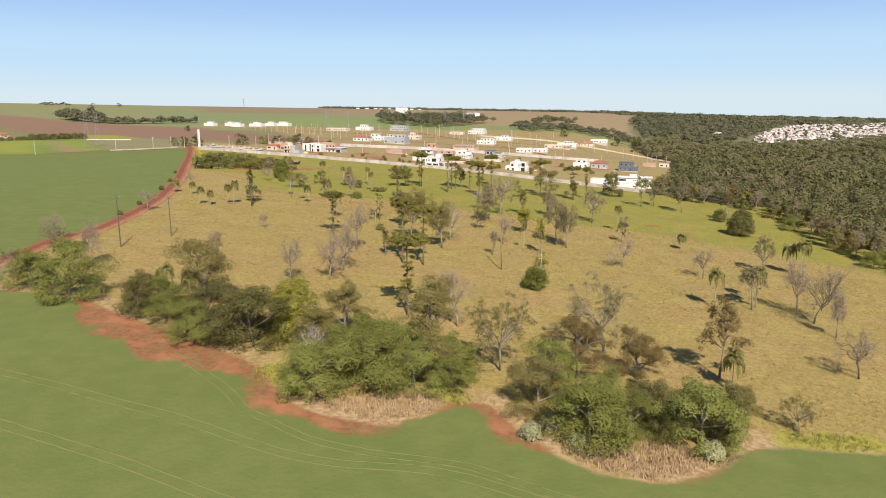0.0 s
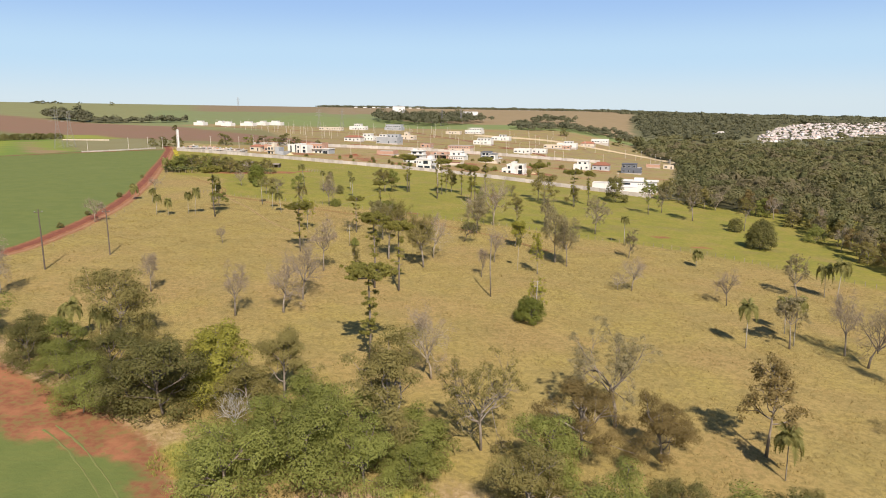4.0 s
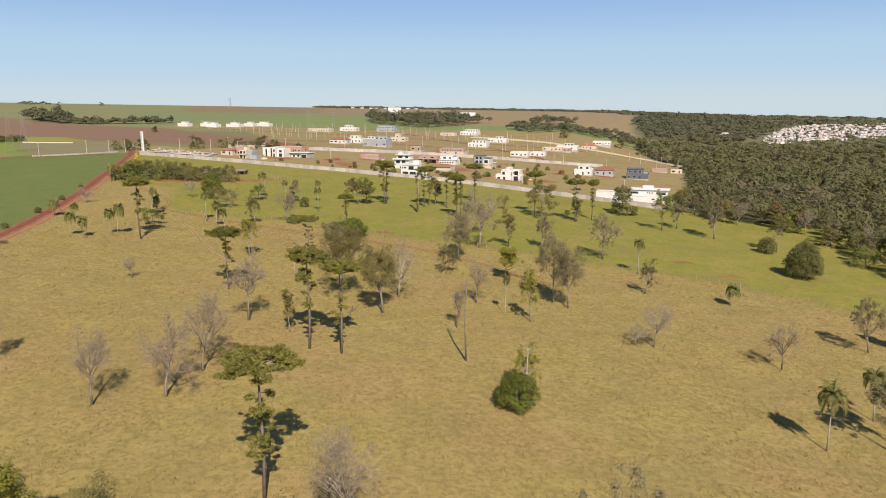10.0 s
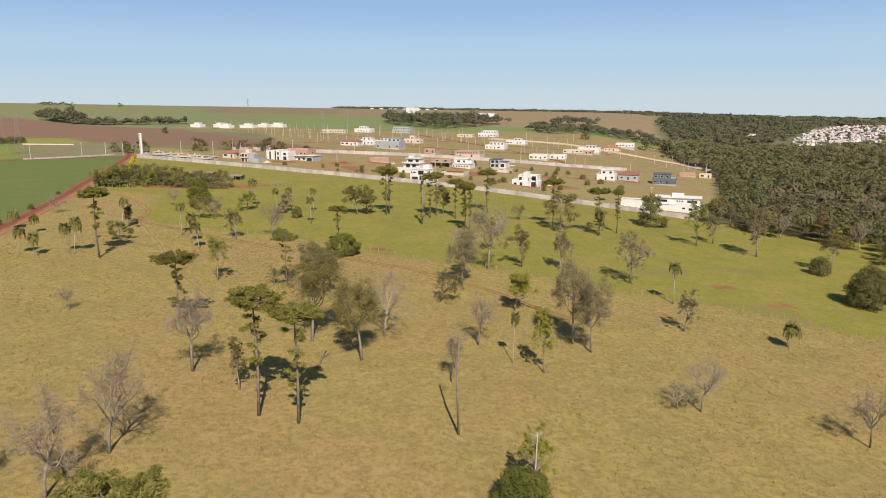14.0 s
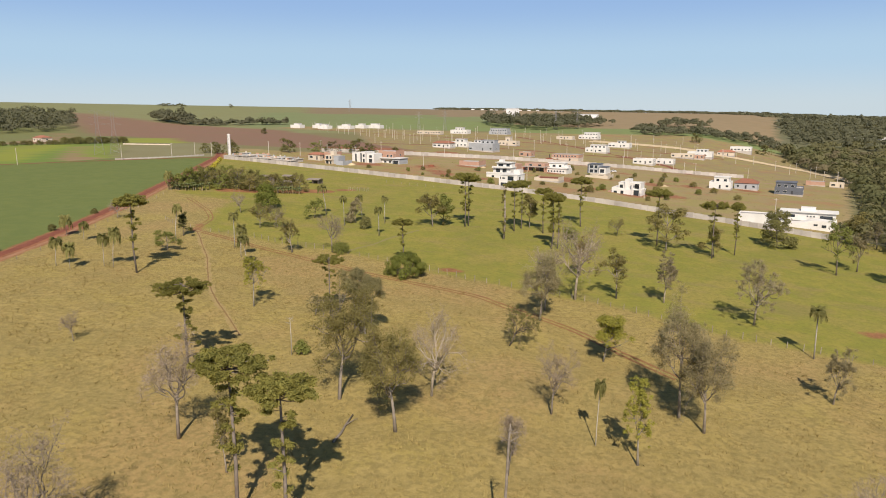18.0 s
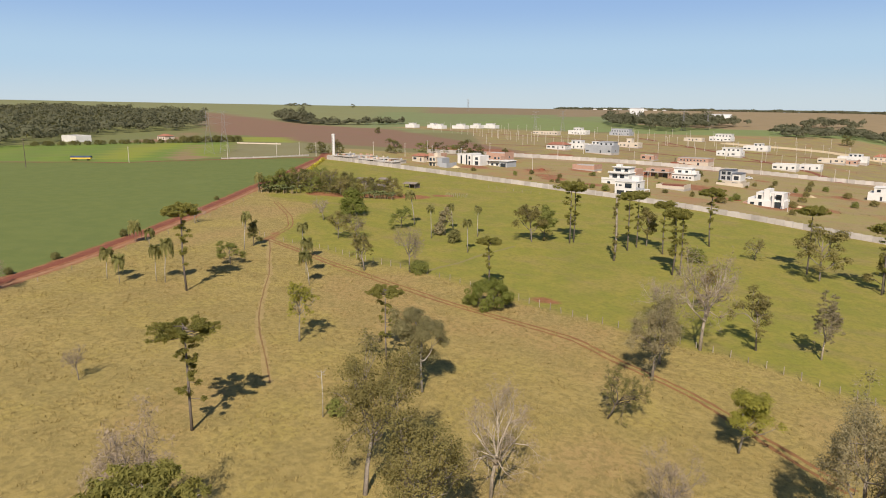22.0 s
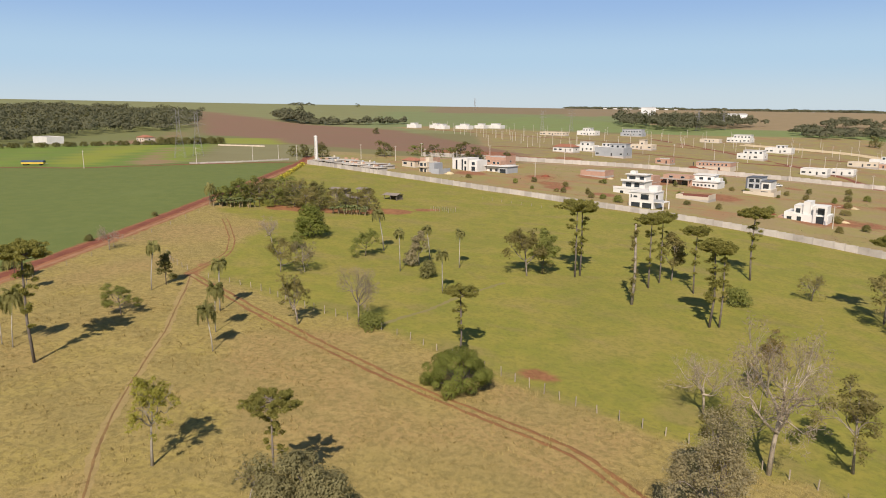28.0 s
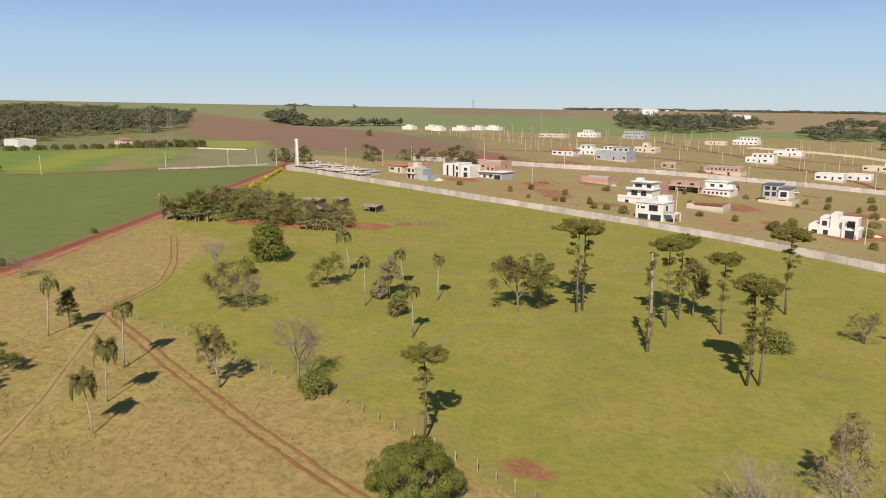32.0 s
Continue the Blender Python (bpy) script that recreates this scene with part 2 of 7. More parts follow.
lots = [(-182, 519), *WALL_LINE[1:], (150, 470), (200, 610), (228, 680), (290, 1080), (180, 1120), (-100, 1090), (-370, 1130), (-380, 1060), (-250, 1015), (-150, 725), (-72, 606), (-140, 590), (-215, 600)]


def axis(stretches):
    out = [stretches[0][0]]
    for a, b, step0, step1 in stretches:
        v, n = a, 0
        while v < b - 1e-6:
            v = min(b, v + step0 + (step1 - step0) * (v - a) / (b - a))
            out.append(v)
    return np.array(out)


gx = axis([(-4700, -700, 260, 40), (-700, -200, 30, 6), (-200, -125, 5, 2), (-125, 95, 1.3, 1.3), (95, 210, 2, 6), (210, 800, 8, 40), (800, 4700, 50, 260)])
gy = axis([(-1500, -20, 300, 12), (-20, 68, 9, 1.6), (68, 165, 1.3, 1.3), (165, 340, 1.6, 1.8), (340, 560, 2, 4), (560, 1250, 5, 18), (1250, 4700, 20, 200)])
GX, GY = np.meshgrid(gx, gy)
px, py = GX.ravel(), GY.ravel()
pz = terrain(px, py)
rough_z = np.array([noise.noise((x * 0.05, y * 0.05, 0)) for x, y in zip(px, py)])
near_w = 1 - ease(500, 900, np.hypot(px, py))
pz = pz + rough_z * 0.25 * near_w * ease(3, 12, away(px, py, ROAD))
w, h = len(gx), len(gy)
ids = (np.arange(h - 1)[:, None] * w + np.arange(w - 1)[None]).ravel()
me = bpy.data.meshes.new("ground")
me.from_pydata(np.stack([px, py, pz], 1).tolist(), [], np.stack([ids, ids + 1, ids + w + 1, ids + w], 1).tolist())
me.polygons.foreach_set("use_smooth", [True] * len(me.polygons))


def attribute(name, values):
    me.attributes.new(name, "FLOAT", "POINT").data.foreach_set("value", np.asarray(values, np.float32))


attribute("crop", signed(px, py, crop))
attribute("meadow", signed(px, py, meadow))
verge = away(px, py, EDGE)
attribute("verge", np.where(inside(px, py, crop), -np.minimum(verge, 30), np.minimum(verge, 30)))
bare_w = np.interp(px, (-110, -78, -68, -50, -36, -25, -14, -9, -5, 0, 8, 12, 16, 30, 44, 50, 90), (0.2, 0.4, 3.2, 3.6, 2.2, 1.0, 0.6, 0.3, 0.2, 1.2, 1.4, 0.9, 0.4, 0.25, 0.25, 0.1, 0.1))
attribute("bare", bare_w)
attribute("lane", np.minimum(away(px, py, LANE), 30))
yard = [(-118, 396), (-104, 397), (-92, 402), (-85, 407), (-80, 409)]
scars = np.minimum(away(px, py, [(84.5, 281), (87.5, 282)]), away(px, py, [(93, 266), (98, 266.5)])) + 2.8
patches = np.minimum(away(px, py, [(-7.7, 297.4), (-5.7, 297.4)]) + 2.8, np.minimum(away(px, py, [(-75, 417), (-72, 420)]) + 2, away(px, py, [(-90, 324), (-88, 319.6), (-87, 315)]) + 3.4))
attribute("yard", np.minimum(away(px, py, yard), np.minimum(patches, scars)))

# broad cover of the plains, one colour to a field
far_c = np.empty((len(px), 4))
far_c[:] = (0.17, 0.155, 0.07, 1)
r, az = np.hypot(px, py), np.degrees(np.arctan2(px, np.maximum(py, 1)))


def cover(where, colour):
    far_c[where, :3] = colour


# distant fields are dulled and paled, so their colour holds some air haze
cover((r > 1000) & (az < -6), (0.185, 0.19, 0.085))
cover((r > 1150) & (r < 1800) & (az >= -22) & (az < 4), (0.165, 0.195, 0.085))
cover((r > 1760) & (az >= -19) & (az < -3), (0.2, 0.15, 0.09))
cover((r > 1240) & (az >= -3) & (az < 16), (0.25, 0.185, 0.105))
cover((r > 1700) & (az >= -9) & (az < -3), (0.22, 0.165, 0.1))
cover((r > 1240) & (az >= 15), (0.12, 0.12, 0.065))
far_green = [(-330, 1150), (-105, 1120), (65, 1045), (171, 975), (290, 1080), (320, 1130), (240, 1240), (68, 1287), (-20, 1330), (-160, 1450), (-330, 1600)]
cover(inside(px, py, far_green), (0.165, 0.205, 0.075))
cover(inside(px, py, lots), (0.285, 0.215, 0.105))
cover((px < -330) & (r < 1100) & (py > 380) & (py < 1000), (0.15, 0.16, 0.06))
cover(inside(px, py, [(-409, 591), (-465, 737), (-540, 825), (-493, 789), (-370, 604)]), (0.25, 0.15, 0.09))
cover(inside(px, py, lots) & (py > 640 + 0.15 * px), (0.25, 0.19, 0.1))
cover(inside(px, py, tilled), (0.2, 0.118, 0.08))
cover(inside(px, py, strip_a), (0.125, 0.18, 0.035))
band = (px + 0.83 * py) % 46
cover(inside(px, py, strip_a) & (band < 14), (0.15, 0.2, 0.036))
cover(inside(px, py, [(-300, 460), (-373, 568), (-351, 601), (-276, 466)]), (0.2, 0.22, 0.035))
cover(inside(px, py, [(-262, 477), (-331, 586), (-309, 595), (-238, 480)]), (0.24, 0.165, 0.09))
cover(inside(px, py, [(-268, 505), (-324, 581), (-309, 595), (-243, 498)]), (0.17, 0.215, 0.035))
lime_plot = [(-312, 612), (-274, 614), (-272, 632), (-353, 745), (-400, 720)]
cover(inside(px, py, lime_plot), (0.22, 0.24, 0.04))
cover(inside(px, py, strip_b), (0.19, 0.175, 0.09))
# ground within the wood outline, much darker than the fields around it
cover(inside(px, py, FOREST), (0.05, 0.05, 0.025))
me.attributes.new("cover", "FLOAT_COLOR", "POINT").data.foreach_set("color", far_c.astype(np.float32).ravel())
attribute("pasture", signed(px, py, pasture))
bared = np.full(len(px), 30.0)
for bx, by, br in ((66, 497, 7), (76, 497, 6), (22, 533, 9), (-10, 566, 8), (-38, 566, 9), (-52, 520, 5), (-62, 541, 6), (-95, 532, 7), (-90, 575, 9), (30, 655, 6), (95, 560, 6), (-150, 640, 16), (-120, 655, 14), (-90, 640, 10), (20, 680, 9), (130, 570, 7), (60, 610, 4), (-25, 500, 4), (14, 565, 5), (34, 500, 4), (71, 550, 6), (-46, 508, 6), (-70, 662, 9), (55, 488, 6)):
    bared = np.minimum(bared, np.hypot(px - bx, (py - by) * 0.8) - br)
attribute("bared", bared)
lush = np.full(len(px), 30.0)
for bx, by, br in ((-27, 108, 4.5), (-23, 103, 2.5), (1, 101, 2.5), (52, 94, 3.5), (58, 94.5, 3), (64, 95, 2.5)):
    lush = np.minimum(lush, np.hypot(px - bx, py - by) - br)
attribute("lush", lush)
attribute("lots", signed(px, py, lots))


def ground_material():
    m = bpy.data.materials.new("ground_cover")
    m.use_nodes = True
    n, l = m.node_tree.nodes, m.node_tree.links
    geo = n.new("ShaderNodeNewGeometry")

    def noise_of(scale, detail=3, stretch=None):
        t = n.new("ShaderNodeTexNoise")
        t.inputs["Scale"].default_value, t.inputs["Detail"].default_value = scale, detail
        if stretch:
            mp = n.new("ShaderNodeMapping")
            mp.inputs["Rotation"].default_value = (0, 0, stretch[0])
            mp.inputs["Scale"].default_value = (stretch[1], 1, 1)
            l.new(geo.outputs["Position"], mp.inputs["Vector"])
            l.new(mp.outputs["Vector"], t.inputs["Vector"])
        else:
            l.new(geo.outputs["Position"], t.inputs["Vector"])
        return t.outputs["Fac"]

    def attr(name, out="Fac"):
        a = n.new("ShaderNodeAttribute")
        a.attribute_name = name
        return a.outputs[out]

    def math_(op, a, b=None, c=None):
        k = n.new("ShaderNodeMath")
        k.operation = op
        for i, v in enumerate((a, b, c)):
            if v is None:
                continue
            if isinstance(v, (int, float)):
                k.inputs[i].default_value = v
            else:
                l.new(v, k.inputs[i])
        return k.outputs[0]

    def ramp(v, a, b, lo=0.0, hi=1.0):
        k = n.new("ShaderNodeMapRange")
        k.interpolation_type = "SMOOTHSTEP"
        for key, val in (("From Min", a), ("From Max", b), ("To Min", lo), ("To Max", hi)):
            k.inputs[key].default_value = val
        l.new(v, k.inputs["Value"])
        return k.outputs["Result"]

    def mix(f, a, b):
        k = n.new("ShaderNodeMix")
        k.data_type = "RGBA"
        for key, v in (("Factor", f), ("A", a), ("B", b)):
            if isinstance(v, (int, float)):
                k.inputs[key].default_value = v
            elif isinstance(v, tuple):
                k.inputs[key].default_value = (*v, 1)
            else:
                l.new(v, k.inputs[key])
        return k.outputs["Result"]

    n1, n2, n3, n4 = noise_of(0.035, 4), noise_of(0.22, 5), noise_of(1.1, 4), noise_of(3.6, 3)
    patch = noise_of(0.075, 6)
    patch2 = noise_of(0.13, 5, (1.1, 0.6))
    blade = noise_of(6.5, 3, (0.6, 0.75))
    grain = noise_of(13.0, 2)
    tuft = ramp(math_("ADD", math_("MULTIPLY", n3, 0.5), math_("MULTIPLY", blade, 0.5)), 0.44, 0.62)
    # dry pasture: yellow-olive grass, tan and brown patches, dark tufts
    clump = noise_of(1.3, 6)
    sward = noise_of(0.7, 7, (0.55, 0.85))
    dry = mix(ramp(n2, 0.36, 0.64), (0.28, 0.214, 0.072), (0.242, 0.187, 0.062))
    dry = mix(ramp(patch, 0.45, 0.62, 0, 0.7), dry, (0.276, 0.219, 0.06))
    dry = mix(ramp(n1, 0.46, 0.64, 0, 0.8), dry, (0.284, 0.19, 0.08))
    dry = mix(ramp(patch2, 0.5, 0.62, 0, 0.55), dry, (0.212, 0.166, 0.06))
    dry = mix(ramp(sward, 0.47, 0.64, 0, 0.38), dry, (0.178, 0.138, 0.048))
    dry = mix(ramp(clump, 0.46, 0.6, 0, 0.62), dry, (0.15, 0.117, 0.042))
    dry = mix(ramp(n4, 0.5, 0.72, 0, 0.45), dry, (0.175, 0.135, 0.048))
    dry = mix(ramp(sward, 0.36, 0.47, 0.22, 0), dry, (0.345, 0.265, 0.1))
    dry = mix(ramp(grain, 0.52, 0.68, 0, 0.7), dry, (0.43, 0.333, 0.143))
    # green meadow with worn brown stretches
    wet = mix(ramp(n2, 0.35, 0.65), (0.19, 0.186, 0.034), (0.232, 0.204, 0.042))
    wet = mix(ramp(patch, 0.48, 0.64), wet, (0.245, 0.203, 0.052))
    wet = mix(ramp(patch2, 0.53, 0.68, 0, 0.5), wet, (0.215, 0.16, 0.072))
    wet = mix(ramp(n1, 0.52, 0.66, 0, 0.3), wet, (0.15, 0.152, 0.036))
    wet = mix(ramp(sward, 0.47, 0.64, 0, 0.4), wet, (0.15, 0.142, 0.036))
    wet = mix(ramp(clump, 0.46, 0.66, 0, 0.42), wet, (0.125, 0.128, 0.029))
    wet = mix(ramp(grain, 0.56, 0.74, 0, 0.45), wet, (0.3, 0.27, 0.085))
    # young crop in drilled rows
    row = noise_of(0.9, 2, (0.9, 0.06))
    young = mix(ramp(n2, 0.35, 0.65), (0.113, 0.138, 0.04), (0.129, 0.15, 0.044))
    young = mix(ramp(row, 0.42, 0.62, 0, 0.1), young, (0.087, 0.135, 0.04))
    young = mix(ramp(clump, 0.45, 0.7, 0, 0.25), young, (0.098, 0.125, 0.04))
    young = mix(ramp(n1, 0.6, 0.75, 0, 0.5), young, (0.143, 0.165, 0.053))
    # red earth and straw
    soil = mix(ramp(n3, 0.3, 0.7), (0.265, 0.11, 0.06), (0.19, 0.075, 0.042))
    soil = mix(ramp(n2, 0.45, 0.7), soil, (0.3, 0.13, 0.068))
    straw = mix(ramp(n3, 0.35, 0.65), (0.39, 0.285, 0.17), (0.29, 0.19, 0.105))
    straw = mix(tuft, straw, (0.24, 0.175, 0.08))
    wob = math_("MULTIPLY_ADD", n2, 9.0, -4.5)
    fine = math_("MULTIPLY_ADD", n3, 2.4, -1.2)
    both = math_("ADD", wob, fine)
    col = mix(ramp(math_("ADD", attr("meadow"), both), -2.5, 2.5), dry, wet)
    near_tree = attr("verge")
    v = math_("ADD", near_tree, math_("MULTIPLY", both, 0.4))
    col = mix(math_("MULTIPLY", ramp(v, 7.0, 2.5), ramp(n1, 0.35, 0.55, 0.35, 1.0)), col, straw)
    col = mix(ramp(math_("ADD", attr("lush"), math_("MULTIPLY", both, 0.5)), 1.5, -1.0, 0, 0.85), col, mix(tuft, (0.27, 0.25, 0.045), (0.17, 0.175, 0.03)))
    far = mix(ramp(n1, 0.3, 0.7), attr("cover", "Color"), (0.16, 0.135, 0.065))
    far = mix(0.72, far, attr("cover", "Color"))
    dust = ramp(math_("ADD", n1, math_("MULTIPLY", n2, 0.4)), 0.72, 0.9, 0, 0.5)
    plot = mix(ramp(patch, 0.42, 0.6), far, (0.255, 0.215, 0.08))
    plot = mix(math_("MULTIPLY", tuft, 0.35), plot, (0.16, 0.13, 0.06))
    far = mix(ramp(attr("lots"), 0, 6), far, plot)
    lot = mix(math_("MULTIPLY", dust, ramp(attr("lots"), 0, 6)), far, (0.3, 0.15, 0.085))
    col = mix(ramp(math_("ADD", attr("pasture"), fine), -0.6, 0.6), lot, col)
    sown = ramp(math_("ADD", attr("crop"), math_("MULTIPLY", both, 0.5)), -0.5, 0.5)
    col = mix(sown, col, young)
    reach = math_("MULTIPLY_ADD", attr("bare"), -2.7, 0.5)
    edge = math_("ADD", math_("SUBTRACT", v, reach), math_("MULTIPLY_ADD", patch, 18.0, -9.5))
    red = math_("MULTIPLY", ramp(edge, -1.6, 1.0), ramp(v, 1.6, -0.2))
    red = math_("MULTIPLY", red, math_("MULTIPLY", ramp(attr("bare"), 0.05, 0.5), ramp(math_("ADD", n1, math_("MULTIPLY", n2, 0.4)), 0.5, 0.72, 0.55, 1.0)))
    red = math_("MULTIPLY", red, ramp(math_("ADD", n3, math_("MULTIPLY", n2, 0.5)), 0.55, 0.8, 0.45, 0.95))
    col = mix(red, col, soil)
    col = mix(ramp(math_("ADD", attr("lane"), math_("MULTIPLY", both, 0.3)), 4.1, 2.7, 0, 0.92), col, soil)
    col = mix(ramp(math_("ADD", attr("yard"), math_("MULTIPLY", both, 0.5)), 5.5, 3.5, 0, 0.85), col, soil)
    col = mix(ramp(math_("ADD", attr("bared"), both), 2.5, -1.5, 0, 0.85), col, soil)
    b = n["Principled BSDF"]
    b.inputs["Roughness"].default_value, b.inputs["Specular IOR Level"].default_value = 0.95, 0.12
    l.new(col, b.inputs["Base Color"])
    bp = n.new("ShaderNodeBump")
    bp.inputs["Strength"].default_value, bp.inputs["Distance"].default_value = 0.4, 0.2
    l.new(math_("ADD", clump, math_("MULTIPLY", blade, 0.4)), bp.inputs["Height"])
    l.new(bp.outputs["Normal"], b.inputs["Normal"])
    return m


me.materials.append(ground_material())
ground = tagged(new("ground", me), "dry pasture, green meadow and young crops on red earth", "ground", kind="structure")


def ribbon(name, line, offs, width, material, label, lift=0.05, ragged=0.25, seed=1):
    """A strip laid on the ground along a line; one strip for each sideways offset."""
    rng, g = np.random.default_rng(seed), Geo()
    pts = np.array(smooth_line(line, 1.2))
    d = np.gradient(pts, axis=0)
    d /= np.linalg.norm(d, axis=1)[:, None]
    side = np.stack([d[:, 1], -d[:, 0]], 1)
    for off in offs:
        drift = np.convolve(rng.normal(size=len(pts)), np.ones(9) / 9, "same") * ragged
        cols = []
        for s in (-1, -0.4, 0.4, 1):
            jag = rng.uniform(-1, 1, len(pts)) * ragged * 0.5
            q = pts + side * (off + drift + s * (width / 2) + jag * abs(s))[:, None]
            base = terrain(q[:, 0], q[:, 1]) + np.array([noise.noise((a * 0.05, b * 0.05, 0)) for a, b in q]) * 0.25 * ease(3, 12, away(q[:, 0], q[:, 1], ROAD))
            cols.append(np.column_stack([q, base + (lift if abs(s) < 1 else lift * 0.2)]))
        verts = np.stack(cols, 1).reshape(-1, 3)
        g.add(verts, [(i * 4 + j, i * 4 + j + 1, i * 4 + j + 5, i * 4 + j + 4) for i in range(len(pts) - 1) for j in range(3)])
    ob = new(name, g.mesh(name, material, True))
    return tagged(ob, label, name.split("_")[-1], kind="structure")


EARTH = mat("red_earth", (0.21, 0.068, 0.036), (0.14, 0.046, 0.026), rough=0.95, size=2.5, fine=0.25, bump=0.6, rand=0.0)
TRACK = mat("trodden_earth", (0.24, 0.12, 0.046), (0.165, 0.08, 0.031), rough=0.95, size=2.5, fine=0.25, bump=0.6, rand=0.0)
PALE_EARTH = mat("dusty_earth", (0.31, 0.17, 0.09), (0.235, 0.115, 0.06), rough=0.95, size=3.0, fine=0.3, bump=0.5, rand=0.0)
ribbon("dirt_road", LANE, (-1.1,), 2.6, EARTH, "dark red earth farm road with worn wheel marks", 0.07, 0.35, 2)
ribbon("dirt_road", LANE, (2.1,), 1.2, PALE_EARTH, "pale dusty verge of the farm road", 0.06, 0.35, 3)
BEATEN = mat("beaten_path", (0.235, 0.142, 0.056), (0.155, 0.09, 0.036), rough=0.95, size=2.0, fine=0.25, bump=0.6, rand=0.0)
CATTLE_WAY = [(-87, 316), (-81.2, 307.8), (-73, 295), (-67.1, 285.9), (-57.4, 268.6), (-49.6, 256.7), (-41.5, 246.4), (-35, 238)]
ribbon("trodden_grass", CATTLE_WAY, (0,), 1.25, mat("trodden_grass", (0.31, 0.23, 0.094), (0.25, 0.18, 0.07), rough=0.95, size=1.6, fine=0.2, bump=0.5, rand=0.0), "trodden tan grass beside the cattle path", 0.03, 0.5, 8)
ribbon("cattle_path", CATTLE_WAY, (0,), 0.42, BEATEN, "narrow beaten cattle path in dry grass", 0.045, 0.18, 4)
ribbon("farm_track", [(-87, 316), (-70, 307), (-52.3, 298), (-37.5, 291.1), (-21.6, 284.6), (-8, 280.2), (2, 276.4), (9.8, 270.2), (17.9, 264.6), (24.9, 259), (31, 252), (40, 242)], (-0.7, 0.7), 0.62, TRACK, "two red wheel ruts through the dry pasture", 0.045, 0.3, 5)
ribbon("farm_track", [(-88, 316), (-89.8, 325.6), (-92.5, 335.2), (-99.8, 346.8), (-111, 360), (-120, 370)], (-0.7, 0.7), 0.36, TRACK, "faint wheel ruts curving to the farmyard", 0.045, 0.25, 6)
ribbon("cattle_path", [(-37.3, 305.1), (-35.2, 312.0), (-32.8, 318.4), (-29.2, 331.1), (-24.9, 343.0)], (0,), 0.9, mat("worn_turf", (0.205, 0.165, 0.066), (0.18, 0.165, 0.05), rough=0.95, size=2.0, fine=0.3, rand=0.0), "faint trodden path across the green meadow", 0.035, 0.5, 7)

# wheel marks of the seed drill
TRAM = mat("thin_crop", (0.158, 0.148, 0.052), (0.125, 0.148, 0.042), rough=0.95, size=3, fine=0.3, rand=0.0)
for k, (shift, lift_y) in enumerate(((0, 0), (-6, -13))):
    ribbon("tractor_mark", [(-110, 118 + lift_y), (-70, 104 + lift_y), (-40, 92 + lift_y), (-18, 82 + lift_y), (0, 80 + lift_y), (18, 73 + lift_y), (40, 71 + lift_y), (70, 76 + lift_y)], (-0.9, 0.9), 0.24, TRAM, "faint wheel marks in the young crop", 0.04, 0.2, 30 + k)

# tufts of long dry grass, each a spray of leaning blades
TUFT = mat("grass_tuft", (0.3, 0.225, 0.082), (0.225, 0.172, 0.058), rough=0.9, size=4, fine=0.7, rand=0.0, island=0.1)
STRAW = mat("dry_straw", (0.4, 0.29, 0.17), (0.3, 0.2, 0.11), rough=0.9, size=2.0, fine=0.4, rand=0.0, island=0.2)
LUSH = mat("lush_grass", (0.235, 0.225, 0.045), (0.16, 0.165, 0.03), rough=0.85, size=2.0, fine=0.4, rand=0.0, island=0.2)


def grass(name, x, y, low, tall, spread, blades, thick, material, label, seed):
    """Sprays of grass blades at the given places."""
    rng, g = np.random.default_rng(seed), Geo()
    z = terrain(x, y) + np.array([noise.noise((a * 0.05, b * 0.05, 0)) for a, b in zip(x, y)]) * 0.25 * ease(3, 12, away(x, y, ROAD)) - 0.02
    root = np.stack([x, y, z], 1)
    grow = rng.uniform(low, tall, len(x))[:, None] * rng.choice((0.7, 1.0, 1.0, 1.35), len(x))[:, None]
    for k in range(blades):
        a = rng.uniform(0, 6.283, len(x))
        out = np.stack([np.cos(a), np.sin(a), np.zeros(len(x))], 1)
        side = np.stack([-np.sin(a), np.cos(a), np.zeros(len(x))], 1)
        size = grow * rng.uniform(0.7, 1.2, (len(x), 1))
        foot = root + np.column_stack([rng.normal(size=(len(x), 2)) * spread * grow * 0.6, np.zeros(len(x))])
        tip = foot + out * size * spread * rng.uniform(0.5, 1.2, (len(x), 1)) + (0, 0, 1) * size * rng.uniform(0.55, 1.0, (len(x), 1))
        verts = np.stack([foot - side * size * thick, foot + side * size * thick, tip], 1).reshape(-1, 3)
        g.add(verts, [(i, i + 1, i + 2) for i in range(0, len(verts), 3)])
    return tagged(new(name, g.mesh(name, material)), label, "grass", kind="stuff")


rng = np.random.default_rng(12)
tx, ty = rng.uniform(-106, 132, 120000), 96 + 205 * rng.uniform(size=120000) ** 1.15
keep = inside(tx, ty, pasture) & ~inside(tx, ty, meadow) & (np.array([noise.noise((a * 0.16, b * 0.16, 7)) for a, b in zip(tx, ty)]) + rng.uniform(-0.35, 0.35, len(tx)) > -0.08)
grass("grass_tufts", tx[keep], ty[keep], 0.2, 0.42, 0.75, 5, 0.11, TUFT, "tufts of long dry yellow grass in the pasture", 13)
TURF = mat("meadow_turf", (0.24, 0.225, 0.055), (0.155, 0.16, 0.035), rough=0.9, size=5, fine=0.8, rand=0.0, island=0.12)
tx, ty = rng.uniform(-75, 110, 60000), rng.uniform(250, 372, 60000)
keep = inside(tx, ty, meadow) & (np.array([noise.noise((a * 0.11, b * 0.11, 9)) for a, b in zip(tx, ty)]) + rng.uniform(-0.3, 0.3, len(tx)) > 0.0)
